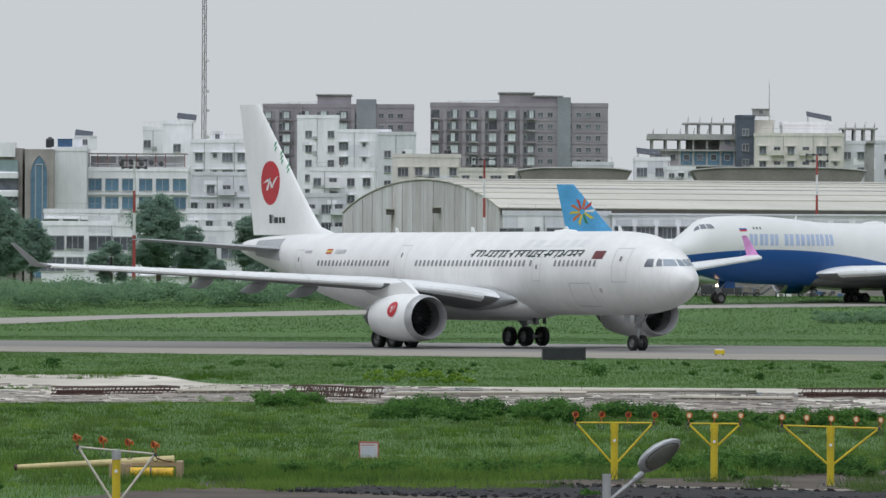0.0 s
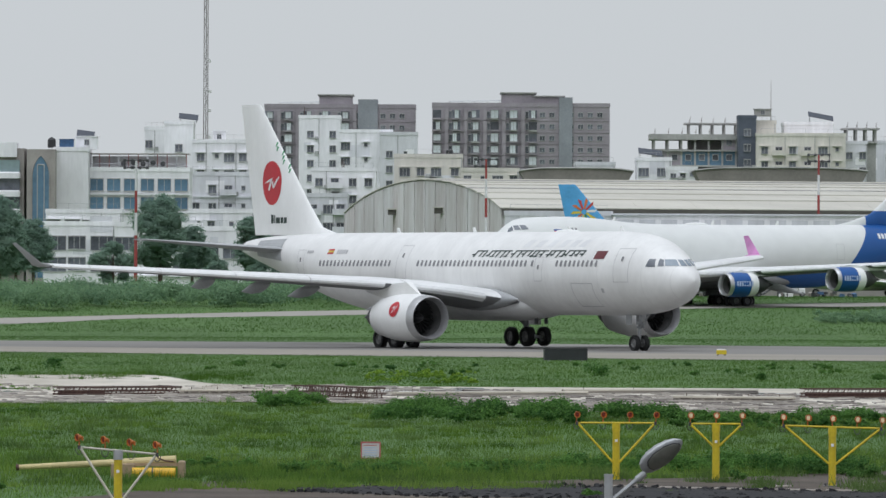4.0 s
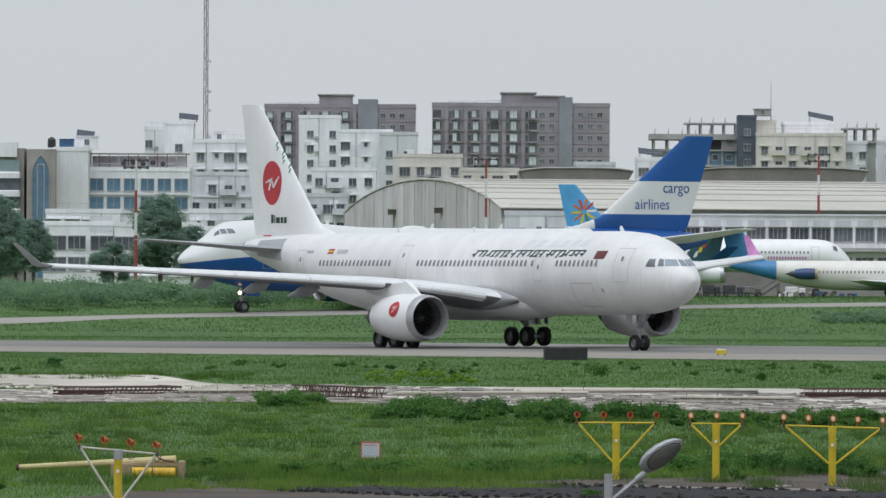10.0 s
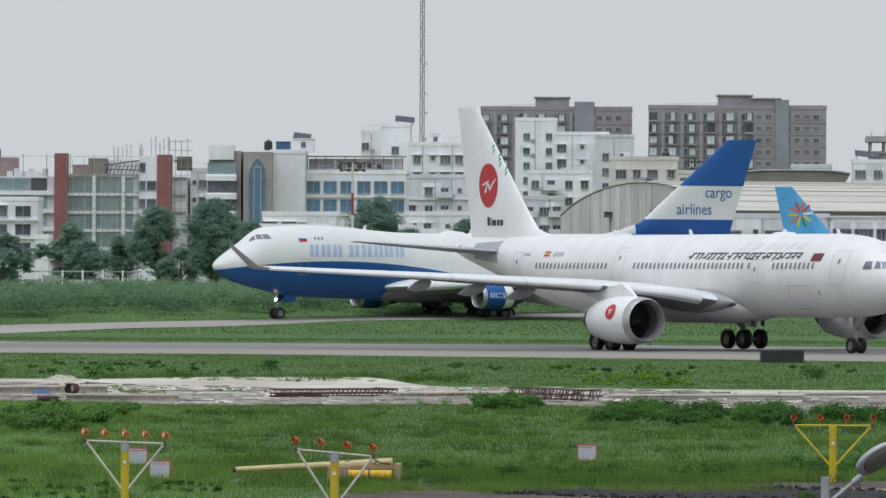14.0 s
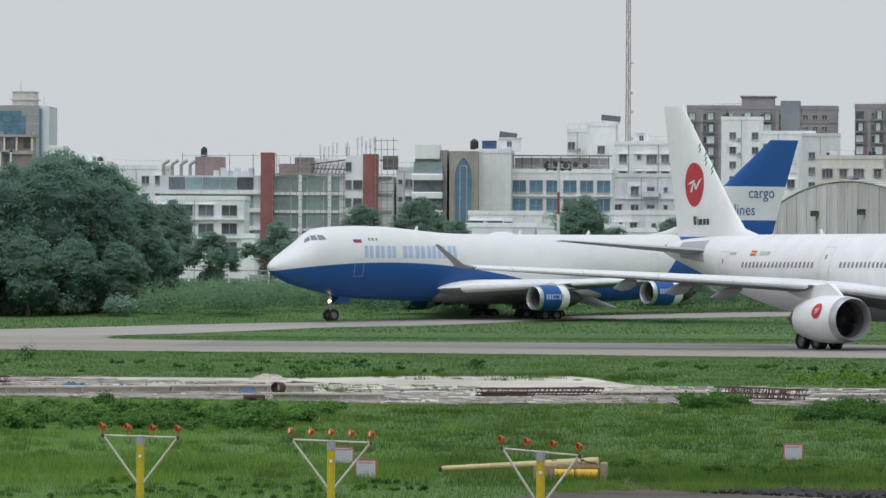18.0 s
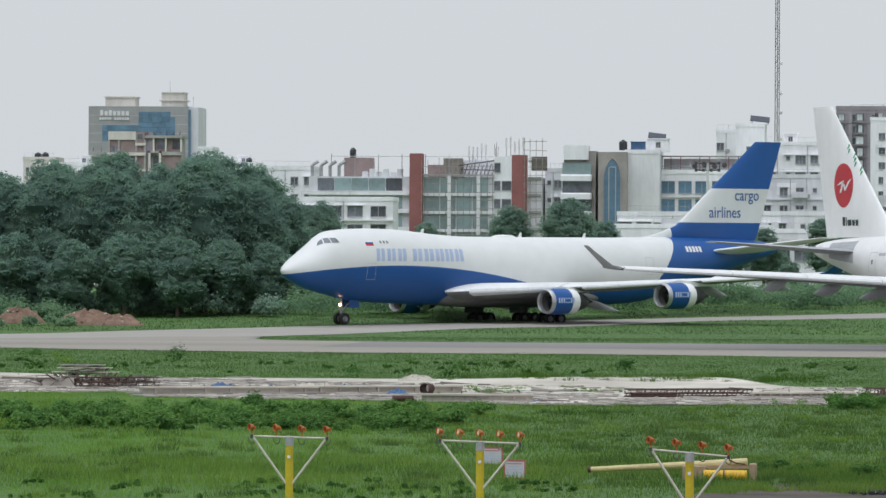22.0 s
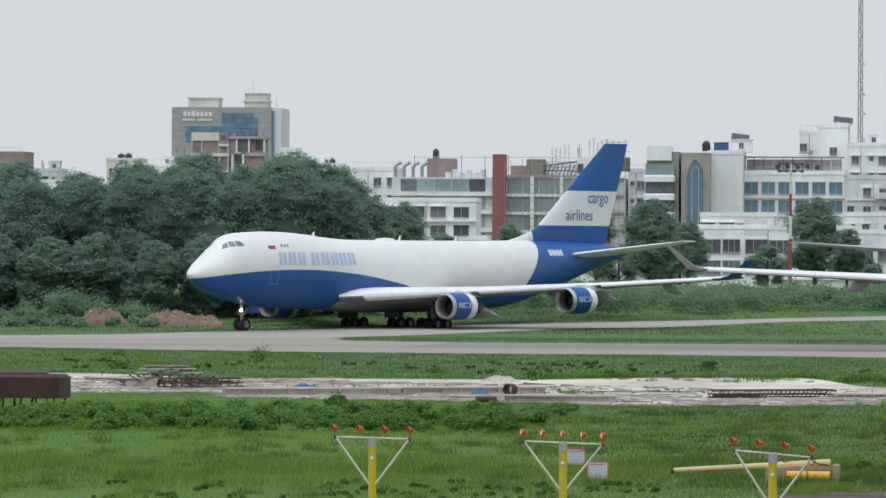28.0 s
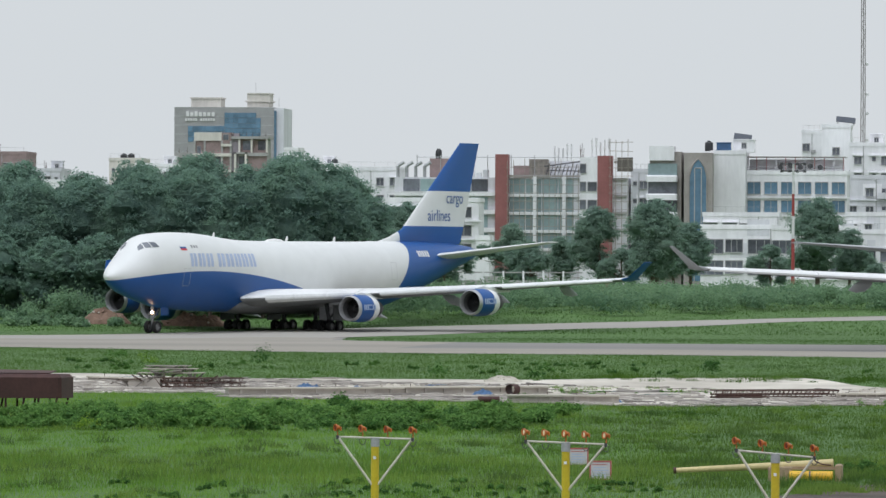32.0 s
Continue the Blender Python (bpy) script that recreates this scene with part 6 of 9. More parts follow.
def arch_office(x, y, z):
    """The brown stone bay with a tall pointed blue window."""
    z0 = gz(y)
    h, w = z - z0, 4.75
    p = thing("office_building", "brown stone office front with a tall pointed blue window", "office building", pose(x, y, z0))
    part("wall", box(0, w, 0, 14, 0, h), BROWN_STONE, p)
    v = []
    n = 10
    for i in range(n + 1):
        a = radians(180 - 62 * i / n)
        v.append((w / 2 + 1.5 * (math.cos(a) + 0.47) / 0.53, h - 4.6 + 3.6 * math.sin(a) / 0.883))
    v += [(w - q[0], q[1]) for q in v[-2::-1]]
    outl = [(v[0][0], 2.0)] + v + [(v[-1][0], 2.0)]
    k = len(outl)
    part("arched_pane", ([(a, -0.06, b) for a, b in outl], [tuple(range(k - 1, -1, -1))]), WINDOW_BLUE, p, "tall pointed blue pane")
    g = [tube((outl[i][0], -0.12, outl[i][1]), (outl[i + 1][0], -0.12, outl[i + 1][1]), 0.13, 6) for i in range(k - 1)]
    part("arch_frame", join(*g), BROWN_STONE, p)
    for q in (0.38, 0.62):
        part("mullion", box(w * q - 0.08, w * q + 0.08, -0.22, -0.06, 2.0, h - 2.6), FRAME_MAT, p)
    part("mullion_cap", tube((w * 0.38, -0.15, h - 2.6), (w * 0.62, -0.15, h - 2.6), 0.1, 6), FRAME_MAT, p)


def banded_office(x, y, z):
    """Rounded white bands over recessed glazing."""
    z0 = gz(y)
    h, w = z - z0, 5.6
    p = thing("office_building", "grey office with white balcony bands and dark glazing", "office building", pose(x, y, z0))
    part("core_wall", box(0.2, w, 0.8, 14, 0, h + 1.7), BROWN_STONE, p)
    part("roof_wall", box(0.2, w - 1.2, -0.1, 5, h + 0.2, h + 2.6), PLASTER, p)
    for k in range(6):
        zz = h - 3.1 * k
        if zz < 1:
            break
        part("balcony_band", box(-0.3, w - 0.6, -0.5, 0.8, zz - 3.4, zz - 2.3, 0.2), PLASTER, p)
        part("glazing", box(0, w - 0.7, 0.3, 0.8, zz - 2.3, zz - 0.3), CURTAIN_WALL if k == 0 else WINDOW_GLASS, p)


def red_pier_office(x, y, z):
    """A long glazed office with two brick-red piers, bamboo scaffolding and roof aerials."""
    z0 = gz(y)
    h = z - z0
    p = thing("office_building", "glazed office with brick-red piers behind bamboo scaffolding", "office building", pose(x, y, z0))
    W1 = 41.5
    part("wall", box(0, W1, 1.0, 14, 0, h), PLASTER_GREY, p)
    for a, b, up, m in ((18.1, 20.4, 4.1, RED_PANEL), (36.3, 38.9, 3.9, RED_PANEL), (33.2, 36.3, 3.6, PLASTER)):
        part("pier", box(a, b, -0.5, 3, 0, h + up), m, p)
    for r in range(4):
        zz = h - 1.0 - 3.2 * r
        for k in range(5):
            a = 1.6 + 3.05 * k
            part("glazing_panel", box(a, a + 2.9, 0.85, 1.0, zz - 1.5, zz + 0.7), CURTAIN_WALL if (r + k) % 4 else WINDOW_GLASS, p)
        part("floor_band", box(0, 18.1, 0.3, 1.0, zz - 2.3, zz - 1.55), PLASTER, p)
        for k in range(4):
            a = 20.6 + 2.9 * k
            part("glazing_panel", box(a, a + 2.7, 0.85, 1.0, zz - 1.9, zz + 0.7), CURTAIN_WALL, p)
        part("floor_band", box(20.4, 33.2, 0.5, 1.0, zz - 2.4, zz - 1.9), PLASTER, p)
        for xx, ww in ((33.75, 1.0), (35.4, 1.55)):
            if r or xx < 34:
                a, b = window_meshes(ww, 1.55, WINDOW_GLASS, False, 0)
                o = part("window", a, None, p, at=pose(xx, -0.5, zz + 2.6))
                part("pane", b, None, o)
    for a in (24.8, 30.0):
        part("column", box(a, a + 0.6, 0.2, 0.9, 0, h + 0.3), PLASTER, p)
    part("roof_beam", box(20.4, 33.2, 0.4, 0.9, h + 0.1, h + 0.45), BARE_CONC, p)
    part("dust_screen", box(39.8, 42.6, -0.4, -0.3, h + 1.1, h + 3.6), TIMBER, p, "brown-grey dust screen on the scaffold")
    for r in range(5):
        part("scaffold_wall", box(39.2, W1, 0.6, 1.0, h + 2.6 - 3.0 * r, h + 3.0 - 3.0 * r), BARE_CONC, p)
    # pipes and screens on the lower roof
    for k in range(4):
        part("roof_duct", join(tube((0.5 + 1.6 * k, 2, h), (0.5 + 1.6 * k, 2, h + 2.0), 0.3, 8), tube((0.5 + 1.6 * k, 2, h + 2.0), (1.6 + 1.6 * k, 2, h + 2.7), 0.3, 8)), GALV, p)
    part("roof_shed", box(6.0, 11.0, 4, 9, h, h + 3.4), BRICK_RED, p)
    part("roof_shed", box(27.4, 33.0, 5, 9, h, h + 3.0), PLASTER_GREY, p)
    part("roof_shed", box(23.9, 27.2, 2.5, 6, h, h + 3.3), TIMBER, p, "dark boarded roof shed")
    part("roof_shed", box(20.8, 23.7, 6, 9, h, h + 2.2), BRICK_RED, p)
    part("roof_scrap", join(*[tube((27.0 + 0.7 * k, 2.0, h + 0.4), (27.6 + 0.7 * k, 2.2, h + 2.6 - 0.25 * (k % 3)), 0.09, 5) for k in range(9)], tube((26.5, 2, h + 2.0), (33, 2, h + 2.9), 0.12, 5), tube((27, 1.8, h + 1.3), (33, 1.8, h + 1.2), 0.1, 5)), DARK_METAL, p)
    for k in range(6):
        part("roof_unit", box(9.5 + 1.25 * k, 10.5 + 1.25 * k, 1.5, 2.5, h, h + 0.9 + 0.5 * (k % 2), 0.05), PLASTER_GREY, p)
    part("roof_frame", join(*[tube((4 + 4.2 * k, 1.4, h), (4 + 4.2 * k, 1.4, h + 4.0), 0.07, 5) for k in range(9)], tube((4, 1.4, h + 3.6), (37, 1.4, h + 3.6), 0.06, 5)), GALV, p)
    rng = random.Random(3)
    for a, b, top in ((20.4, 33.0, 3.0), (38.6, 42.3, 6.8)):
        n = int((b - a) / 1.05)
        for k in range(n + 1):
            part("scaffold_pole", tube((a + k * 1.05, -0.9, 0), (a + k * 1.05 + rng.uniform(-0.15, 0.15), -0.9, h + top + rng.uniform(-0.8, 0.6)), 0.055, 5), BAMBOO, p)
        for k in range(int((h + top) / 1.5)):
            part("scaffold_ledger", tube((a - 0.3, -0.95, 1.0 + 1.5 * k), (b + 0.3, -0.95, 1.0 + 1.5 * k + rng.uniform(-0.1, 0.1)), 0.05, 5), BAMBOO, p)
    rooftop(x + 28.2, y + 6, z + 3.0, "antennas")
    rooftop(x + 35.2, y + 1.5, z + 3.6, "antennas")
    rooftop(x + 33.2, y + 1, z + 3.6, "rods")
    rooftop(x + 7.5, y + 5, z + 3.4, "tank")


BAMBOO = node_mat("grey_bamboo_poles", (0.34, 0.30, 0.26), 0.8, 0, 1, 0.3, 6)


def blue_glass_tower(x, y, z):
    """The clad office tower with two blue glass fields."""
    z0 = gz(y)
    h, w = z - z0, 27.0
    p = thing("office_tower", "grey clad office tower with blue glass fields", "office tower", pose(x, y, z0))
    part("wall", box(0, 24.6, 0, 20, 0, h), TOWER_STONE, p)
    part("corner_wall", box(24.6, w, 0.8, 18, 0, h - 0.2), PLASTER_GREY, p)
    part("corner_glazing", box(24.4, 25.2, 0.1, 0.8, 2, h - 0.8), WINDOW_BLUE, p)
    for r in range(5):
        for c in range(8):
            if not (r == 0 and c > 6):
                part("glass_panel", box(12.4 + 1.12 * c, 13.50 + 1.12 * c, -0.12, 0, h - 2.6 - 1.3 * r, h - 1.36 - 1.3 * r), WINDOW_BLUE, p)
    for c in range(8):
        for r in range(3):
            part("glass_panel", box(3.4 + 1.12 * c, 4.50 + 1.12 * c, -0.12, 0, h - 5.9 - 1.3 * r, h - 4.66 - 1.3 * r), WINDOW_BLUE, p)
    for k in range(10):
        part("cladding_joint", box(0, 24.6, -0.04, 0, h - 2.2 * k - 0.06, h - 2.2 * k), PLASTER_GREY, p)
    g = [box(2.9 + 1.05 * k, 3.65 + 1.05 * k, -0.3, 0, h - 2.3, h - (1.0 if k in (0, 2) else 1.25)) for k in range(7)]
    for q in g:
        part("sign_bar", q, SIGN_WHITE, p, "white sign bar")
    g = [box(2.7 + 0.62 * k, 3.15 + 0.62 * k, -0.25, 0, h - 3.4, h - 2.75) for k in range(12) if k != 5]
    for q in g:
        part("sign_bar", q, SIGN_WHITE, p, "small white sign bar")
    part("roof_house", join(box(3.6, 11.0, 4, 12, h, h + 2.2), box(3.3, 11.3, 3.7, 12.3, h + 2.2, h + 2.5)), PLASTER_CREAM, p)
    part("roof_house", join(box(17.5, 23.0, 4, 12, h, h + 3.3), box(17.0, 23.5, 3.6, 12.4, h + 1.4, h + 1.7), box(17.5, 23.2, 3.8, 12.2, h + 3.3, h + 3.6)), PLASTER_CREAM, p)
    part("aerial", tube((25.6, 2, h), (25.6, 2, h + 2.4), 0.05, 5), GALV, p)
    part("aerial", tube((19.5, 5, h + 3.6), (19.5, 5, h + 6.2), 0.05, 5), GALV, p)


def thin_aerial(x, y, z, h):
    t = thing("aerial", "thin grey aerial pole above a roof", "aerial", pose(x, y, z))
    part("pole", tube((0, 0, -1.0), (0, 0, h), 0.10, 6, 0.05), MAST_GREY, t)
    part("tip", tube((0, 0, h), (0, 0, h + 0.7), 0.03, 5), MAST_GREY, t)


def perimeter_fence():
    """The low concrete boundary wall with white posts behind the scrub."""
    p = thing("boundary_fence", "low grey concrete boundary fence with pale posts", "fence", pose(0, 0, 0))
    x, y = -106.0, 912.0
    for k in range(15):
        xx = x + 2.6 * k
        part("post", box(xx - 0.12, xx + 0.12, y - 0.14, y + 0.14, 2.7, 5.9), PLASTER, p)
        part("panel", box(xx + 0.12, xx + 2.48, y - 0.06, y + 0.06, 2.7, 4.7 if k % 5 else 5.2), BARE_CONC, p)
        part("rail", box(xx + 0.12, xx + 2.48, y - 0.05, y + 0.05, 5.65, 5.8), BARE_CONC, p)


mauve_block(-45.8, -7.6, 1790, 48.2, "tall dull mauve brick apartment block", 0.62, [(0.36, 0.58, 3.2, BRICK_DARK), (0.62, 0.75, 2.2, STAIR_GREY)])
mauve_block(-3.3, 41.2, 1770, 48.2, "tall dull mauve brick block with pale balcony screens", 0.58, [(0.39, 0.58, 3.4, BRICK_DARK), (0.58, 0.74, 2.6, BRICK_DARK), (0.715, 0.79, 2.4, STAIR_GREY)])
block("tall white plastered house with small windows", -31.1, -22.3, 1500, 38.9, cols=2, rows=6, top=3.4, clutter=1)
block("white plastered house with rooftop wall", -22.3, -11.1, 1480, 35.5, cols=3, rows=5, top=2.8, shade=0.5)
block("grey-white house with lattice stairwell", -13.6, -5.8, 1470, 34.8, mat=PLASTER_GREY, cols=2, rows=5, top=4.0)
block("cream plastered house with roof garden", -9.4, 3.2, 1300, 27.2, mat=PLASTER_CREAM, cols=4, rows=4, top=2.6, clutter=1, shade=0.4)
block("weathered white house with balconies", -24.2, -12.5, 1280, 24.3, cols=4, rows=5, top=2.0, balcony=(1,), clutter=1)
block("grey plastered flats with narrow balconies", -23.8, -16.8, 1220, 18.9, mat=PLASTER_GREY, cols=3, rows=3, top=2.0, balcony=(0, 2))
block("small cream house above the hangar roof", 2.8, 13.1, 1250, 23.9, mat=PLASTER_CREAM, cols=4, rows=1, top=1.4)
block("white plastered house with roof hut", -56.6, -52.4, 1330, 32.6, cols=2, rows=4, top=2.6, skip=((0, 1), (1, 0)))
block("tall white plastered house with solar roof", -52.5, -47.1, 1320, 33.5, cols=1, rows=4, top=4.4, depth=10)
rooftop(-49.9, 1322, 34.0, "solar", None, 3.6, 0.7)
block("white plastered flats with pilasters", -46.6, -32.7, 1300, 29.7, cols=5, rows=5, top=2.6, shade=0.5, clutter=2)
block("grey-white flats with long balconies", -45.1, -31.0, 1240, 22.8, mat=PLASTER_GREY, cols=5, rows=4, top=2.4, balcony=(2, 4), slab=0.3)
block("white office with wide blue windows", -60.6, -43.4, 1200, 22.9, cols=6, rows=2, storey=3.1, glass=WINDOW_BLUE, win=(2.15, 1.95), top=2.3, bars=1, slab=0.35, name='office_building')
roof_pergola(-60.6, 1201, 23.3, 16.8, 2.7)
block("blank white side wall of an office", -66.2, -60.4, 1195, 26.2, cols=1, rows=0, name='office_building', depth=12)
arch_office(-70.5, 1190, 26.4)
rooftop(-62.6, 1198, 26.6, "hut", PLASTER, 3.6, 2.1)
rooftop(-62.6, 1199, 28.2, "solar", None, 3.0, 0.7)
blue_tank(-65.4, 1197, 26.7)
rooftop(-66.7, 1197, 26.8, "tank")
block("long low white house with terraces", -63.3, -51.3, 1120, 15.0, cols=4, rows=1, storey=4.0, win=(2.2, 1.2), top=1.7, depth=10, clutter=0, bars=3)
block("low white wing of a house", -40.6, -27.6, 1118, 15.1, cols=5, rows=1, win=(1.0, 1.3), top=2.0, depth=8)
block("white arcaded house with shaded verandas", -62.0, -51.0, 1090, 12.8, cols=3, rows=3, storey=3.3, win=(2.6, 1.9), top=2.6, depth=10, bars=2)
block("white arcaded house with shaded verandas", -50.5, -37.5, 1080, 12.6, cols=3, rows=3, storey=3.3, win=(3.1, 1.9), top=2.6, depth=10, slab=0.5, bars=2)
block("long white garden wall and outhouse", -37.7, -27.3, 1085, 12.1, cols=3, rows=2, storey=4, win=(2.2, 1.6), top=3.4, depth=6)
block("white house with rooftop solar rack", 35.3, 41.7, 1300, 26.8, cols=2, rows=2, top=2.0)
rooftop(35.6, 1301, 27.2, "solar", None, 4.4, 1.0)
concrete_frame(42.8, 60.5, 1460, 35.1, 3, 7, "half-built grey concrete frame with bare columns", ((0, 5, BRICK_DARK), (1, 0, BRICK_DARK), (1, 1, BRICK_DARK), (1, 2, WINDOW_BLUE), (1, 3, WINDOW_BLUE), (1, 4, WINDOW_BLUE), (1, 5, WINDOW_BLUE), (2, 0, BARE_CONC), (2, 1, BRICK_RED)))
concrete_frame(50.2, 60.8, 1466, 37.6, 1, 5, "bare concrete roof frame of a house", (), 2.6, 8)
block("dark blue-grey corner tower of flats", 60.3, 63.9, 1452, 38.2, mat=SLATE, cols=1, rows=4, top=2.9, depth=9, clutter=0)
rooftop(63.6, 1453, 38.7, "hut", BARE_CONC, 3.4, 1.4)
block("cream flats beside a blue-grey tower", 63.9, 68.1, 1454, 37.2, mat=PLASTER_CREAM, cols=2, rows=3, top=3.6)
block("cream block of flats with stepped balconies", 63.8, 82.1, 1448, 34.5, mat=PLASTER_CREAM, cols=6, rows=3, storey=3.0, top=2.9, balcony=(1, 3), shade=0.5)
block("white roof storey with solar rack", 70.1, 80.2, 1460, 37.1, cols=3, rows=0)
rooftop(75.1, 1461, 37.1, "solar", None, 5.2, 1.8)
block("grey flats with open roof frame", 82.3, 86.9, 1455, 33.1, mat=PLASTER_GREY, cols=2, rows=2, top=2.4)
concrete_frame(82.7, 89.5, 1462, 36.6, 1, 4, "open concrete roof frame over flats", (), 2.8, 8)
block("grey-blue house beyond the hangar", 89.0, 102.9, 1500, 34.1, mat=PLASTER_GREY, cols=4, rows=2, top=3)
block("white low parapet house behind the hangar", 40.4, 45.7, 1280, 24.8, cols=3, rows=1, top=1.0, win=(0.9, 0.7))
block("pale green roof house behind the hangar", 24.0, 31.3, 1300, 25.9, mat=PLASTER_GREY, cols=3, rows=1, top=1.8)
vault(12.2, 31.0, 1160, 20.6, 23.2, "shallow curved concrete roof of a far hangar")
vault(40.9, 69.5, 1160, 20.6, 23.4, "long shallow curved concrete roof of a far hangar")
big_hangar()
annex(23.2, 70.8, 965, 13.9)
block("stained plaster lean-to beside the hangar", 8.3, 23.1, 975, 13.6, mat=PLASTER_GREY, cols=5, rows=1, top=2.2, win=(2.2, 0.9), depth=8)
block("white plastered house with narrow windows", -135.7, -126.1, 1262, 24.3, cols=4, rows=4, top=2.0)
block("white terrace house with wide dark openings", -117.5, -101.7, 1150, 17.5, cols=4, rows=3, storey=3.0, win=(2.4, 1.6), top=1.7, slab=0.5, depth=10)
red_pier_office(-125.7, 1250, 23.0)
block("small house with red roof parapet", -83.8, -80.7, 1255, 24.0, mat=PLASTER_GREY, cols=2, rows=4, top=2.2)
banded_office(-76.7, 1192, 24.9)
blue_glass_tower(-227.2, 1720, 46.9)
brick_site_house(-206.8, 1600, 38.2)
concrete_frame(-212.1, -207.6, 1610, 33.7, 3, 3, "narrow raw concrete frame house", ((0, 0, BRICK_RED), (1, 1, BRICK_RED)))
block("far red-roofed house beyond the trees", -242.7, -230.1, 1500, 31.2, mat=BRICK_RED, cols=5, rows=3, top=2.4, clutter=1)
block("far grey house beyond the trees", -227.6, -219.6, 1480, 27.3, mat=PLASTER_GREY, cols=4, rows=2, top=1.8, clutter=2)
block("far white house beyond the trees", -230.0, -207.0, 1400, 23.8, cols=8, rows=2, top=1.6, clutter=1)
block("far cream house beyond the trees", -212.2, -205.3, 1500, 29.9, mat=PLASTER_CREAM, cols=3, rows=2, top=2.2, clutter=2)
block("far white house beyond the trees", -199.6, -191.9, 1450, 27.9, cols=4, rows=2, top=1.8, clutter=1)
block("far white house beyond the trees", -197.7, -194.4, 1700, 36.0, cols=1, rows=2, top=2.0)
block("far white house beyond the trees", -171.1, -162.0, 1500, 28.9, cols=4, rows=2, top=1.8, clutter=2)
block("white boundary house by the fence", -88.8, -86.9, 1000, 10.4, cols=1, rows=0, depth=6)
flood_mast(-38.5, 880, 16.65, first=1)
flood_mast(5.4, 930, 17.85)
flood_mast(52.1, 985, 19.65)
lattice_mast(-47.5, 1400, 78.0)
thin_aerial(67.2, 1458, 37.4, 8.2)
perimeter_fence()


# ---- parked aircraft on the far apron ----
def parked_jet(label, m, length, dia, z_axis, skin, fin_mat, fin_rows, wing_mat, t_tail=False, windows=None, tail_mat=None, sgn=-1, engines="wing", tail_from=0.8):
    """A smaller airliner at rest; nose along +x, origin under its middle."""
    o, r = length / 2, dia / 2
    p = thing("parked_airliner", label, "airliner", m, group="airliners parked on the far apron")
    b, t = z_axis - r, z_axis + r
    rows = [(0, z_axis - 0.55 * r, z_axis - 0.4 * r, 0.05), (0.02 * length, z_axis - 0.85 * r, z_axis + 0.1 * r, 0.5 * r), (0.05 * length, z_axis - 0.95 * r, z_axis + 0.62 * r, 0.8 * r), (0.09 * length, b, z_axis + 0.93 * r, 0.96 * r), (0.13 * length, b, t, r), (0.66 * length, b, t, r), (0.78 * length, z_axis - 0.75 * r, t, 0.9 * r), (0.9 * length, z_axis - 0.1 * r, z_axis + 0.95 * r, 0.55 * r), (length, z_axis + 0.5 * r, z_axis + 0.75 * r, 0.12 * r)]
    h = Hull(rows, o)
    part("fuselage", h.skin(28), skin, p, "", True)
    if tail_mat:
        hh = Hull([(s, bb - 0.015, tt + 0.015, w + 0.015) for s, bb, tt, w in ((length * q, *h.ring(length * q)) for q in (tail_from, tail_from + 0.05, 0.88, 0.92, 0.96, 0.995))], o)
        part("tail_skin", hh.skin(28), tail_mat, p, "coloured rear fuselage", True)
    span = 0.46 * length
    wr = [(0.5 * r, 0.40 * length, 0.19 * length, z_axis - 0.7 * r, 0.12), (span, 0.62 * length, 0.045 * length, z_axis - 0.3 * r, 0.10)]
    for sg in (1, -1):
        part("wing", blade([(sg * a, q, c, d, e) for a, q, c, d, e in wr], o), wing_mat, p, "", True)
        if engines == "wing":
            nacelle(p, o - 0.42 * length, sg * 0.165 * length, z_axis - 1.15 * r, 0.5 * r, 4.2, (skin, BARE_METAL))
        else:
            nacelle(p, o - 0.74 * length, sg * (r + 0.75), z_axis + 0.1 * r, 0.72, 3.0, (POD_BLUE if tail_mat else skin, POD_TAN if tail_mat else DARK_METAL))
        part("main_gear", tube((o - 0.52 * length, sg * 2.6, 0.5), (o - 0.52 * length, sg * 2.4, z_axis - 0.8 * r), 0.15, 8), STRUT, p)
    wheels(p, [(o - 0.52 * length + a, sg * 2.6 + b2) for sg in (1, -1) for a, b2 in ((0.5, 0.3), (-0.5, 0.3), (0.5, -0.3), (-0.5, -0.3))] + [(o - 0.12 * length, 0.25), (o - 0.12 * length, -0.25)], 0.52, 0.36)
    part("nose_gear", tube((o - 0.12 * length, 0, 0.4), (o - 0.12 * length, 0, z_axis - 0.8 * r), 0.1, 8), STRUT, p)
    f = part("fin", blade(fin_rows, o, True), fin_mat, p, "", True)
    zt, st, ch = (fin_rows[-1][3] - 0.25, fin_rows[-1][1], fin_rows[-1][2]) if t_tail else (z_axis + 0.4 * r, 0.86 * length, 0.09 * length)
    for sg in (1, -1):
        part("tailplane", blade([(sg * 0.15, st, max(ch, 2.6), zt, 0.09), (sg * 0.13 * length, st + (1.6 if t_tail else 0.06 * length), 1.4, zt + 0.25, 0.08)], o), fin_mat if t_tail else wing_mat, p, "", True)
    if windows:
        s0, s1, z = windows
        window_row(p, h, s0, s1, 0.52, z, 0.24, 0.34, CABIN_GLASS, sgn)
    for c in ([(0.062 * length, z_axis + 0.35 * r), (0.047 * length, z_axis + 0.25 * r), (0.053 * length, z_axis + 0.55 * r), (0.066 * length, z_axis + 0.62 * r)],):
        part("cockpit_window", h.patch(c, sgn, 0.03, 3, 3), GLASS_DARK, p)
    part("door", h.outline(0.11 * length, 0.135 * length, z_axis - 0.35 * r, z_axis + 0.55 * r, 0.06, sgn), SEAM, p)
    return p, h, f


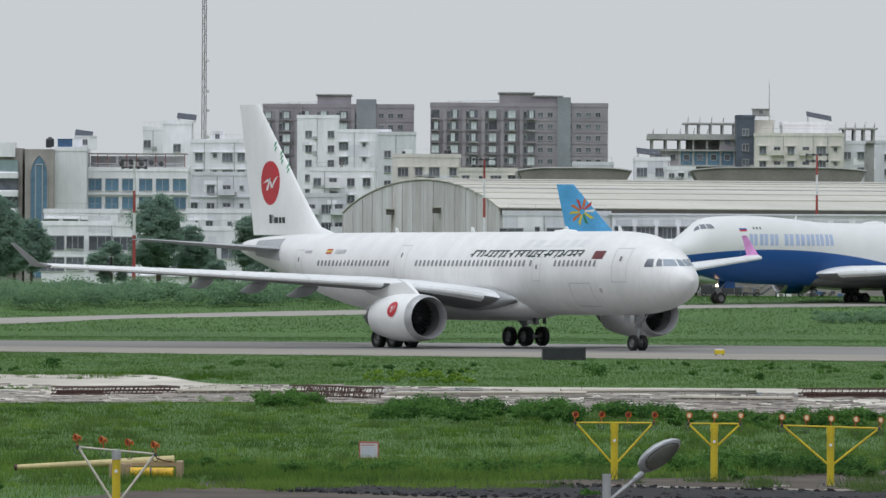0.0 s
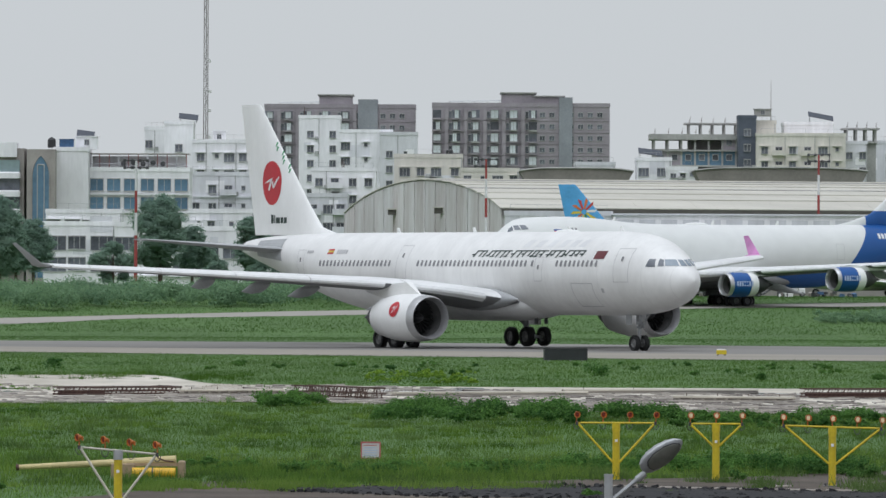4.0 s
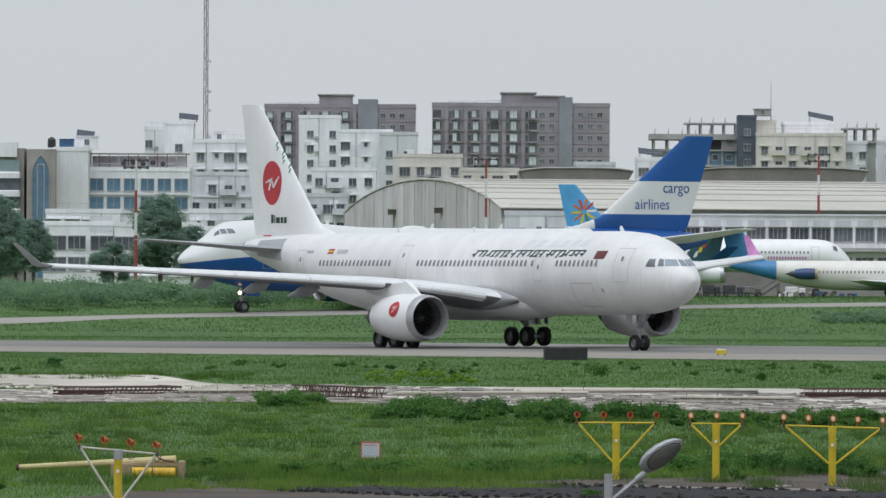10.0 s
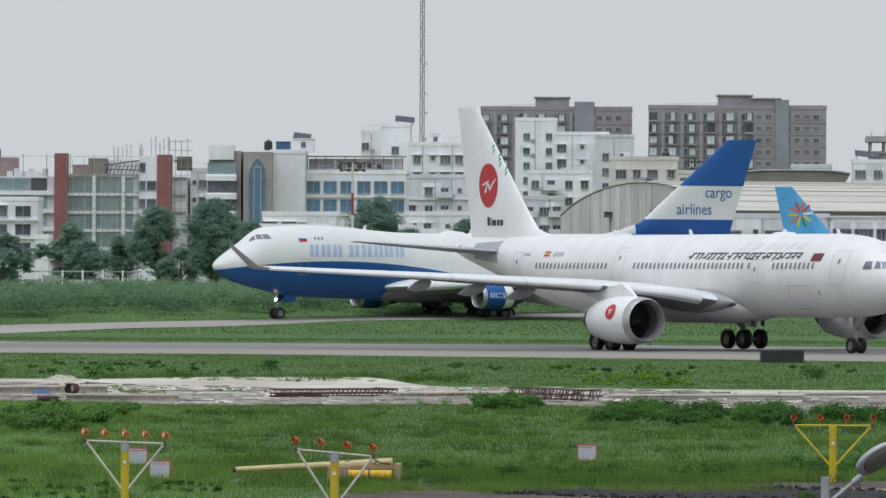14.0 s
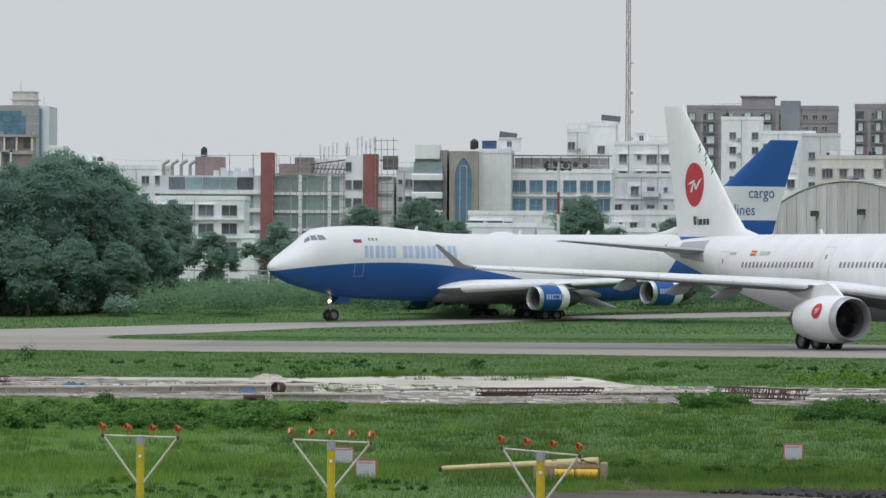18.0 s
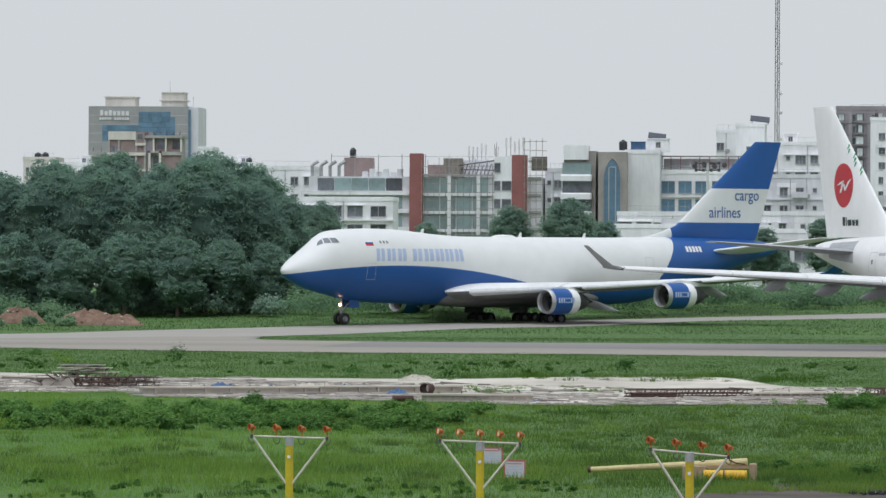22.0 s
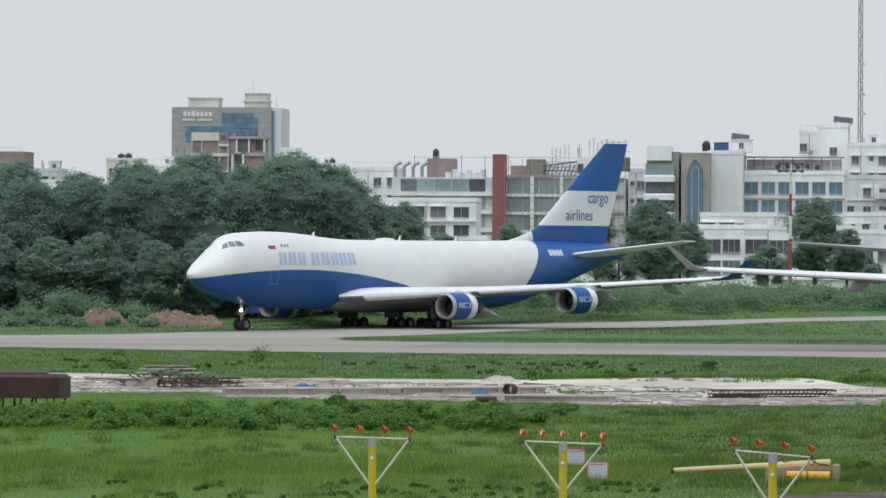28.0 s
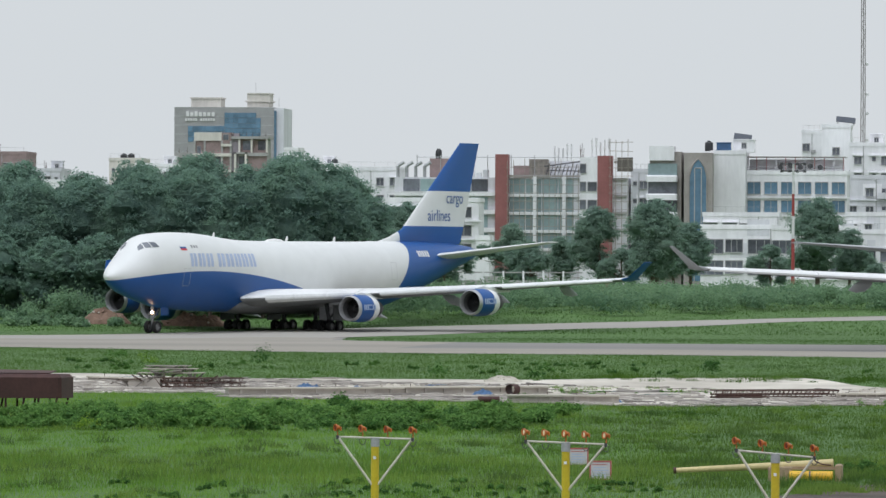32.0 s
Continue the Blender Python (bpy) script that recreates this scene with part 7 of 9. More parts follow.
POD_BLUE = node_mat("navy_engine_pod_paint", (0.03, 0.07, 0.17), 0.4, 0, 0.5, 0.3, 3)
POD_TAN = node_mat("tan_engine_intake_paint", (0.52, 0.40, 0.24), 0.5, 0, 0.5, 0.3, 3)
DARK_TAIL = node_mat("dark_teal_tail_paint", (0.02, 0.09, 0.13), 0.4, 0, 0.5, 0.5, 3)
FIN_A = [(0, 30.4, 8.2, 7.15, 0.08), (0, 31.8, 6.6, 8.25, 0.09), (0, 37.5, 2.3, 14.95, 0.09)]
jet, hull, tail = parked_jet("parked white wide-body with a turquoise fin", pose(34.6, 955, gz(955), 0, 0, -3), 41.0, 4.5, 5.4, WHITE, TURQUOISE, FIN_A, WING_GREY, windows=(6.0, 31.0, 5.85))
EMBLEM = (36.3, 11.25)
for k in range(10):
    a = radians(36 * k + 10)
    s, z = EMBLEM[0] - 1.15 * math.cos(a), EMBLEM[1] + 1.28 * math.sin(a)
    q = [(EMBLEM[0] - 0.38 * math.cos(a - 0.3), EMBLEM[1] + 0.41 * math.sin(a - 0.3)), (s - 0.43 * math.cos(a - 0.9), z + 0.41 * math.sin(a - 0.9)), (s - 0.68 * math.cos(a), z + 0.68 * math.sin(a)), (EMBLEM[0] - 0.38 * math.cos(a + 0.35), EMBLEM[1] + 0.41 * math.sin(a + 0.35))]
    part("petal", fin_patch(FIN_A, 20.5, q, -1, 0.03, 2, 2), PETAL[(k * 2 + k // 3) % 5], tail, "petal of a many-coloured emblem")
plain_bars(jet, "title_bars", "red and grey bars", hull, 6.2, 11.6, 4.9, 5.3, 14, WINGLET_PINK, 0.4)
FIN_B = [(0, 39.6, 5.2, 4.0, 0.08), (0, 43.2, 2.6, 8.45, 0.09)]
TAIL_BLUE = node_mat("mid_blue_tail_paint", (0.06, 0.25, 0.50), 0.4, 0, 0.4, 0.25, 3)
CREAM_SKIN = node_mat("cream_white_aircraft_paint", (0.74, 0.72, 0.66), 0.4, 0, 0.4, 0.12, 3)
jet, hull, tail = parked_jet("parked cream jet with blue rear fuselage and high tail", pose(59.9, 930, gz(930), 0, 0, -2), 45.0, 3.9, 2.75, CREAM_SKIN, TAIL_BLUE, FIN_B, WING_GREY, True, (5.0, 33.5, 3.2), TAIL_BLUE, engines="tail", tail_from=0.86)
jet, hull, tail = parked_jet("parked white jet with a dark patterned high tail", pose(13.4, 925, gz(925), 0, 0, 182), 45.0, 3.7, 2.9, WHITE, DARK_TAIL, FIN_B, WING_GREY, True, (5.0, 33.5, 3.3), None, 1, "tail")
for k in range(4):
    q = [(41.6 + 0.6 * k, 5.0 + 0.6 * k), (42.1 + 0.6 * k, 5.1 + 0.6 * k), (42.5 + 0.5 * k, 6.0 + 0.5 * k), (42.0 + 0.5 * k, 5.8 + 0.5 * k)]
    part("petal", fin_patch(FIN_B, 22.5, q, 1, 0.03, 2, 2), PETAL[k], tail, "petal of a many-coloured emblem")


def apron_cart(x, y, label, mat, w=2.4, h=1.4):
    """A small ground-service cart: chassis, body, cab and wheels."""
    p = thing("service_cart", label, "service cart", pose(x, y, gz(y)), group="carts on the far apron")
    part("chassis", box(0, w, 0, 1.3, 0.3, 0.5), DARK_METAL, p)
    part("body", box(0, w * 0.62, 0.02, 1.28, 0.5, h, 0.06), mat, p)
    part("cab", box(w * 0.68, w, 0.05, 1.25, 0.5, h * 0.85, 0.1), mat, p)
    tm, hm = tyre_mesh(0.3, 0.22), hub_mesh(0.3, 0.22)
    for xx in (0.35, w - 0.35):
        for yy in (0.05, 1.25):
            o = part("wheel", tm, None, p, at=pose(xx, yy, 0.3))
            part("hub", hm, None, o)


for k, (x, y, l, m) in enumerate(((37.6, 886, "dull brown baggage loader beside parked jets", TIMBER), (34.9, 884, "dark ground power cart beside parked jets", DARK_METAL), (37.0, 891, "blue service cart beside parked jets", BLUE_TARP), (32.4, 886, "dark tow tractor beside parked jets", DARK_METAL), (42.9, 889, "white stair truck beside parked jets", SIGN_WHITE))):
    apron_cart(x, y, l, m, 2.2 + 0.3 * (k % 3), 1.3 + 0.2 * (k % 2))


def loose_stairs(x, y):
    """Wheeled boarding steps, lowered, dark and dirty."""
    p = thing("boarding_stairs", "dark wheeled boarding steps beside parked jets", "boarding stairs", pose(x, y, gz(y), 0, 0, 8))
    for sg in (0, 1.1):
        part("stringer", tube((0, sg, 0.25), (2.2, sg, 1.7), 0.07, 6), DARK_METAL, p)
        part("handrail", tube((0, sg, 1.0), (2.2, sg, 2.4), 0.035, 6), DARK_METAL, p)
        part("leg", tube((2.1, sg, 0.0), (2.1, sg, 1.65), 0.05, 6), DARK_METAL, p)
    for k in range(7):
        part("tread", box(0.15 + 0.3 * k, 0.42 + 0.3 * k, 0, 1.1, 0.32 + 0.2 * k, 0.36 + 0.2 * k), BARE_CONC, p)


def scrap_pile(x, y, w, h, label, mats, seed):
    """A low pile of crates, drums and sheets."""
    rng = random.Random(seed)
    p = thing("scrap_pile", label, "scrap pile", pose(x, y, gz(y)))
    for k in range(16):
        a, b, c = rng.uniform(0.25, 0.8), rng.uniform(0.3, 0.7), rng.uniform(0.25, 0.6)
        xx = rng.uniform(0, w)
        zz = rng.uniform(0, max(h - c, 0.05)) if k > 7 else 0
        part("crate", moved(box(-a / 2, a / 2, -b / 2, b / 2, 0, c, 0.03), m=pose(xx, rng.uniform(0, 1.5), zz, rng.uniform(-8, 8), rng.uniform(-12, 12), rng.uniform(0, 90))), mats[k % len(mats)], p)


loose_stairs(40.0, 888)
scrap_pile(31.4, 888.5, 3.6, 1.1, "dark pile of scrap and crates beside the apron", (DARK_METAL, TIMBER, TIMBER, STRUT), 3)
scrap_pile(41.8, 887, 2.4, 0.8, "pale sheeting and crates beside the apron", (SIGN_WHITE, TIMBER, DARK_METAL), 4)
scrap_pile(46.0, 890, 6.0, 0.9, "blue and dark crates beneath parked jets", (BLUE_TARP, DARK_METAL, DARK_METAL, TIMBER), 5)


# ---- things on the near field ----
def barrette(x, y, h, w, n, lens, frame_mat, label, brace=0.5, tilt=0.0, yaw=-52):
    """A short row of approach lights on one post with two braces."""
    p = thing("approach_light", label, "approach light", pose(x, y, 0), group="approach lights")
    part("post", join(tube((0, 0, 0), (0, 0, h), 0.085, 14), tube((0, 0, 0), (0, 0, 0.03), 0.16, 14)), YELLOW, p, "yellow steel post")
    part("collar", tube((0, 0, h - 0.16), (0, 0, h + 0.03), 0.095, 14), GALV if frame_mat is PALE_BAR else YELLOW, p)
    part("crossbar", tube((-w / 2, 0, h + 0.02 + tilt), (w / 2, 0, h + 0.02 - tilt), 0.021, 8), frame_mat, p)
    for sg in (1, -1):
        part("brace", tube((sg * w * 0.46, -0.03, h - 0.01 - sg * tilt), (sg * 0.06, -0.03, h - brace * w), 0.026, 8), frame_mat, p)
        part("bracket", box(sg * w * 0.48 - 0.03, sg * w * 0.48 + 0.03, -0.04, 0.04, h - 0.03 - sg * tilt, h + 0.05 - sg * tilt), DARK_METAL, p)
    for k in range(n):
        xx = -w / 2 + 0.03 + (w - 0.06) * k / (n - 1)
        zz = h + 0.02 - tilt * (2 * k / (n - 1) - 1)
        spin = pose(xx, 0, zz + 0.19, 0, 0, yaw)
        lamp = part("lamp", join(moved(lathe([(0.06, 0.02), (0.052, 0.036), (0.02, 0.048), (-0.01, 0.06), (-0.03, 0.074), (-0.062, 0.076), (-0.062, 0.058), (-0.03, 0.055)], 16, "y"), m=spin), tube((xx, 0.02, zz), (xx, 0.02, zz + 0.13), 0.014, 6), box(xx + 0.05, xx + 0.085, -0.025, 0.025, zz + 0.13, zz + 0.21)), AMBER, p, "orange lamp housing", True)
        part("lens", moved(lathe([(-0.036, 0.057), (-0.046, 0.035), (-0.05, 0.001)], 16, "y"), m=spin), lens, lamp, "", True)
        # a slack cable below each lamp
        part("cable", hose([(xx + 0.07 * math.cos(math.pi * j / 8), -0.02, zz - 0.03 - 0.12 * math.sin(math.pi * j / 8)) for j in range(9)], 0.009), DARK_METAL, p)
    part("base_plate", join(box(-0.2, 0.2, -0.2, 0.2, 0.0, 0.035, 0.01), *[tube((a, b, 0.03), (a, b, 0.08), 0.018, 6) for a in (-0.15, 0.15) for b in (-0.15, 0.15)]), DARK_METAL, p)
    part("tag", box(-0.03, 0.03, -0.10, -0.086, h - 0.42, h - 0.36), SIGN_WHITE, p)
    return p


barrette(4.0, 164.0, 1.33, 1.9, 4, LAMP_RED, YELLOW, "red approach light bar on a yellow post", 0.48, 0.0, 20)
barrette(6.28, 163.0, 1.34, 1.25, 3, LAMP_WHITE, YELLOW, "white approach light bar on a yellow post", 0.40, 0.0, 20)
barrette(8.8, 160.0, 1.34, 2.3, 5, LAMP_WHITE, YELLOW, "wide white approach light bar on a yellow post", 0.36, 0.03, 20)
barrette(-6.5, 141.0, 1.19, 1.62, 4, LAMP_RED, PALE_BAR, "red approach light bar with pale grey braces", 0.62, 0.07)
barrette(-11.0, 145.0, 1.29, 1.72, 5, LAMP_WHITE, PALE_BAR, "white approach light bar with pale grey braces", 0.55, 0.03)
barrette(-15.1, 146.5, 1.33, 1.64, 4, LAMP_RED, PALE_BAR, "red approach light bar with pale grey braces", 0.58, 0.02)


def street_lamp(x, y):
    p = thing("street_lamp", "grey street lamp with an egg-shaped head", "street lamp", pose(x, y, 0))
    part("post", join(tube((0, 0, 0), (0, 0, 2.15), 0.055, 12), tube((0, 0, 2.15), (0, 0, 2.18), 0.06, 12), tube((0, 0, 0), (0, 0, 0.25), 0.09, 12)), GALV, p)
    part("arm", join(tube((0.02, 0, 1.83), (0.30, 0, 2.06), 0.028, 8), tube((0.30, 0, 2.06), (0.47, 0, 2.2), 0.03, 8)), GALV, p)
    prof = [(0.0, 0.02), (0.02, 0.085), (0.08, 0.128), (0.18, 0.158), (0.32, 0.165), (0.46, 0.14), (0.56, 0.095), (0.62, 0.04), (0.635, 0.005)]
    g = lathe(prof, 20)
    m = pose(0.42, 0, 2.24, 0, -36, 0) @ Matrix.Rotation(math.radians(-58), 4, "X")
    shell = ([tuple(m @ Vector((a, b * 0.9, c if c > 0 else c * 0.3))) for a, b, c in g[0]], g[1])
    head = part("lamp_head", shell, LAMP_GREY, p, "weathered grey lamp casting", True)
    part("seam", ([tuple(m @ Vector((a, b * 0.93, 0.010 if c > 0 else -0.010))) for a, b, c in g[0]], g[1]), GALV, head)
    gl = lathe([(0.1, 0.02), (0.13, 0.09), (0.24, 0.135), (0.40, 0.13), (0.52, 0.085), (0.575, 0.02)], 18)
    part("glass_rim", ([tuple(m @ Vector((0.36 + (a - 0.36) * 1.05, b * 0.92, -0.045 - abs(c) * 0.08))) for a, b, c in gl[0]], gl[1]), DARK_METAL, head, "dark rubber rim", True)
    part("glass_bowl", ([tuple(m @ Vector((a, b * 0.88, -0.055 - abs(c) * 0.16))) for a, b, c in gl[0]], gl[1]), BOWL, head, "dull dark glass bowl", True)
    part("photocell", moved(lathe([(0.0, 0.022), (0.03, 0.02), (0.035, 0.005)], 10, "z"), 0.86, -0.02, 2.60), SIGN_WHITE, head)
    part("clamp", tube((0.36, 0, 2.11), (0.46, 0, 2.19), 0.045, 10), LAMP_GREY, p)


street_lamp(2.1, 90.0)


def field_sign(x, y, turn=0):
    p = thing("warning_sign", "small white board with faded red frame in grass", "sign", pose(x, y, 0, 0, 0, turn), group="small signs in the grass")
    part("board", box(-0.24, 0.24, -0.012, 0.012, 0.02, 0.42), NOTICE, p)
    part("frame", join(box(-0.26, 0.26, -0.02, 0.015, 0.40, 0.44), box(-0.26, -0.225, -0.02, 0.015, 0.02, 0.40), box(0.225, 0.26, -0.02, 0.015, 0.02, 0.40), box(-0.26, 0.26, -0.02, 0.015, 0.0, 0.02)), SIGN_RED, p)
    for k in range(5):
        part("text_bar", box(-0.19 + 0.02 * (k % 2), 0.19 - 0.03 * ((k + 1) % 3), -0.017, -0.012, 0.335 - 0.065 * k, 0.355 - 0.065 * k), SIGN_RED if k == 0 else GHOST, p)
    for sg in (1, -1):
        part("leg", box(sg * 0.2 - 0.02, sg * 0.2 + 0.02, 0.013, 0.04, -0.1, 0.42), GALV, p)


field_sign(-1.9, 183.5)
field_sign(-13.15, 177.5, 4)
field_sign(-11.7, 165.0, -3)


def lying_barrier():
    """A fallen boom barrier: long cream pole, counterweight frame and yellow drum."""
    p = thing("boom_barrier", "fallen cream boom barrier with a yellow drum", "barrier", pose(-8.0, 165.0, 0))
    part("boom", tube((-1.95, 0.2, 0.22), (1.75, -0.1, 0.42), 0.06, 12, 0.105), CREAM, p, "long cream pole")
    part("boom_cap", tube((-2.0, 0.2, 0.217), (-1.93, 0.2, 0.22), 0.075, 12), REBAR, p)
    part("drum", tube((0.75, -0.45, 0.13), (1.75, -0.5, 0.13), 0.115, 16), DRUM, p, "orange-yellow drum")
    part("drum_band", tube((1.2, -0.47, 0.13), (1.24, -0.47, 0.13), 0.12, 16), DARK_METAL, p)
    part("block", box(0.24, 0.80, -0.35, 0.1, 0.0, 0.33, 0.02), TAN, p, "soiled tan concrete block")
    part("block", box(1.80, 1.97, -0.45, 0.15, 0.0, 0.40, 0.03), TAN, p, "soiled tan concrete block")
    part("plate", box(0.6, 1.85, -0.3, 0.05, 0.27, 0.34), TAN, p)
    part("chain", hose([(1.25, -0.2, 0.62), (1.35, -0.25, 0.46), (1.5, -0.28, 0.40), (1.7, -0.25, 0.38)], 0.018), REBAR, p)



lying_barrier()


def black_board():
    p = thing("taxi_sign", "black mandatory-style board seen from behind beside the taxiway", "taxiway sign", pose(7.0, 408.0, 0, 0, 0, 14))
    part("board", box(-1.25, 1.25, -0.1, 0.1, 0.06, 0.72, 0.03), BLACK_PANEL, p)
    part("rim", join(box(-1.28, 1.28, -0.12, 0.12, 0.70, 0.75), box(-1.29, -1.24, -0.12, 0.12, 0.05, 0.70), box(1.24, 1.29, -0.12, 0.12, 0.05, 0.70)), DARK_METAL, p)
    for x in (-1.0, -0.3, 0.3, 1.0):
        part("leg", tube((x, 0, -0.05), (x, 0, 0.08), 0.05, 8), GALV, p)


def yellow_marker():
    p = thing("edge_marker", "small yellow marker box beside the taxiway", "marker", pose(17.3, 441.0, 0.02))
    part("body", box(-0.32, 0.32, -0.18, 0.18, 0.08, 0.36, 0.05), YELLOW, p)
    part("top", box(-0.28, 0.28, -0.15, 0.15, 0.36, 0.41, 0.02), SIGN_WHITE, p)
    for x in (-0.22, 0.22):
        part("foot", box(x - 0.04, x + 0.04, -0.12, 0.12, 0.0, 0.08), DARK_METAL, p)


black_board()
yellow_marker()


def rust_tank():
    p = thing("steel_tank", "rust-brown steel tank on short legs in scrub", "tank", pose(-38.2, 250.0, 0, 0, 0, -4))
    part("body", box(-2.4, 1.15, 0, 2.2, 0.36, 1.22, 0.12), RUST, p)
    sheet = [(a, b, c + e) for e in (0.0, 0.03) for a, b, c in ((-2.45, 0.5, 1.23), (0.6, 0.6, 1.23), (0.5, 2.3, 1.30), (-2.45, 2.3, 1.34))]
    part("top_sheet", (sheet, [(3, 2, 1, 0), (4, 5, 6, 7), (0, 1, 5, 4), (1, 2, 6, 5), (2, 3, 7, 6), (3, 0, 4, 7)]), RUST, p, "bent rusted top sheet")
    for k in range(6):
        for y in (0.15, 2.0):
            part("leg", tube((-2.1 + 0.6 * k, y, -0.05), (-2.1 + 0.6 * k + 0.08 * (k % 2), y, 0.40), 0.04, 8), RUST, p)


rust_tank()


# ---- the concrete yard ----
def girder(x0, y0, x1, y1, h, w=0.5, label="grey precast concrete girder lying on the yard", ribs=0):
    L = math.hypot(x1 - x0, y1 - y0)
    p = thing("concrete_girder", label, "concrete girder", pose(x0, y0, 0.03, 0, 0, math.degrees(math.atan2(y1 - y0, x1 - x0))), group="girders in the concrete yard")
    part("web", box(0, L, 0.1, w - 0.1, 0.05, h - 0.06), BEAM, p)
    part("top_flange", box(-0.02, L + 0.02, 0, w, h - 0.06, h + 0.02, 0.02), CONCRETE, p)
    part("bottom_flange", box(0, L, 0.02, w - 0.02, 0.0, 0.07), BEAM, p)
    for k in range(ribs):
        x = L * (k + 0.5) / ribs
        part("rib", box(x - 0.05, x + 0.05, 0.03, 0.1, 0.07, h - 0.06), BEAM, p)
    for k in range(4):
        part("lifting_bar", tube((L * (0.1 + 0.26 * k), w / 2, h), (L * (0.1 + 0.26 * k), w / 2, h + 0.12), 0.015, 5), REBAR, p)


girder(-34.6, 279.0, -28.0, 283.0, 0.30, ribs=7)
girder(-28.3, 283.5, -22.5, 287.5, 0.31, ribs=8)
girder(-22.4, 266.0, -18.2, 266.5, 0.30, ribs=9)
girder(-10.3, 280.5, -6.4, 283.0, 0.21, ribs=10)
girder(-1.9, 280.0, 5.8, 284.0, 0.16, ribs=9)
girder(8.8, 271.5, 13.3, 270.0, 0.20, ribs=10)
girder(-46.0, 318.0, -38.0, 306.0, 0.19, ribs=6)
girder(5.0, 289.0, 13.0, 292.0, 0.15, ribs=6)


def rebar_cage(x0, y0, x1, y1, h, label, seed):
    """A welded cage of rusty bars with leaning diagonals."""
    L, rng = math.hypot(x1 - x0, y1 - y0), random.Random(seed)
    p = thing("rebar_cage", label, "reinforcement cage", pose(x0, y0, 0.03, 0, 0, math.degrees(math.atan2(y1 - y0, x1 - x0))), group="reinforcement cages in the yard")
    for z in (0.05, h * 0.5, h):
        for y in (0, 0.7):
            part("long_bar", tube((0, y, z), (L, y + rng.uniform(-0.05, 0.05), z + rng.uniform(-0.03, 0.03)), 0.03, 5), REBAR, p)
    if seed % 2:
        part("form_panel", box(0.1, L * (0.4 if seed == 1 else 0.95), 0.36, 0.40, 0.0, h * 0.62), RUST, p, "dark rusted formwork panel")
    n = int(L / 0.2)
    for k in range(n):
        x = L * k / n
        lean = rng.uniform(0.12, 0.3) if seed % 2 else rng.choice((-1, 1)) * rng.uniform(0.05, 0.4)
        part("stirrup", join(tube((x, 0, 0), (x + lean, 0, h), 0.018, 4), tube((x + lean, 0, h), (x + lean, 0.7, h), 0.018, 4), tube((x + lean, 0.7, h), (x, 0.7, 0), 0.018, 4)), REBAR, p)


rebar_cage(-15.1, 279.0, -10.5, 282.0, 0.32, "long rusty reinforcement cage on the yard", 1)
rebar_cage(-6.0, 279.0, -2.9, 273.0, 0.44, "tangled rusty reinforcement cage on the yard", 2)
rebar_cage(14.4, 281.0, 19.0, 282.5, 0.36, "dark rusty reinforcement cage on the yard", 3)
rebar_cage(-39.4, 297.0, -36.4, 299.0, 0.42, "low rusty reinforcement cage on the yard", 4)


def timber_stack():
    """Layers of crossed dark struts between pale planks, narrowing upwards."""
    p = thing("timber_stack", "untidy stack of dark struts between pale planks", "timber stack", pose(-39.6, 299.0, 0.03))
    rng = random.Random(9)
    for x0, x1, z0, z1 in ((-2.0, -0.1, 0.0, 0.36), (0.0, 2.3, 0.0, 0.36), (-1.2, 1.3, 0.40, 0.60), (-1.0, 1.0, 0.63, 0.78), (-0.9, 0.7, 0.80, 0.9)):
        part("plank", moved(box(x0 - 0.15, x1 + 0.15, -0.45, 0.45, z1, z1 + 0.035), m=pose(0, 0, 0, 0, rng.uniform(-1, 1), 0)), CONCRETE if rng.random() < 0.7 else BEAM, p)
        for k in range(int((x1 - x0) / 0.09)):
            x = rng.uniform(x0, x1)
            y = rng.uniform(-0.4, 0.3)
            d = rng.choice((-1, 1)) * rng.uniform(0.05, 0.3)
            part("strut", tube((x, y, z0), (x + d, y, z1), rng.uniform(0.02, 0.04), 4), TIMBER if k % 4 else BEAM, p)
    for k in range(46):
        x, z = rng.uniform(-2.4, 2.6), rng.uniform(0.02, 0.3)
        a = rng.uniform(-40, 40)
        part("loose_strut", moved(box(-0.3, 0.3, -0.02, 0.02, 0, rng.uniform(0.03, 0.07)), m=pose(x, rng.uniform(-0.6, 0.2), z + 0.1, 0, a, rng.uniform(-15, 15))), TIMBER if k % 3 else REBAR, p)
    for k in range(14):
        x, z = rng.uniform(-1.1, 1.1), rng.uniform(0.36, 0.86)
        part("plank", moved(box(-0.35, 0.35, -0.1, 0.1, 0, 0.04), m=pose(x * (1.25 - z), rng.uniform(-0.5, 0.1), z, 0, rng.uniform(-5, 5), rng.uniform(-20, 20))), BEAM if k % 3 else TIMBER, p)
    part("crate", box(-1.75, -0.4, -0.5, 0.3, 0.02, 0.36), BEAM, p, "low grey concrete block")


timber_stack()


def pipe(x, y, r, L, turn, label):
    p = thing("steel_pipe", label, "pipe", pose(x, y, r + 0.03, 0, 0, turn))
    part("shell", lathe([(0, r * 0.9), (0, r), (L, r), (L, r * 0.9), (0.02, r * 0.88)], 20), RUST, p, "", True)
    part("rim", moved(lathe([(-0.02, r * 0.96), (-0.02, r * 1.03), (0.05, r * 1.03)], 20), 0, 0, 0), REBAR, p)


pipe(-23.9, 285.2, 0.21, 0.5, 68, "short rusty pipe section on the yard")
pipe(-23.5, 266.0, 0.12, 0.8, 3, "short brown pipe lying in grass")


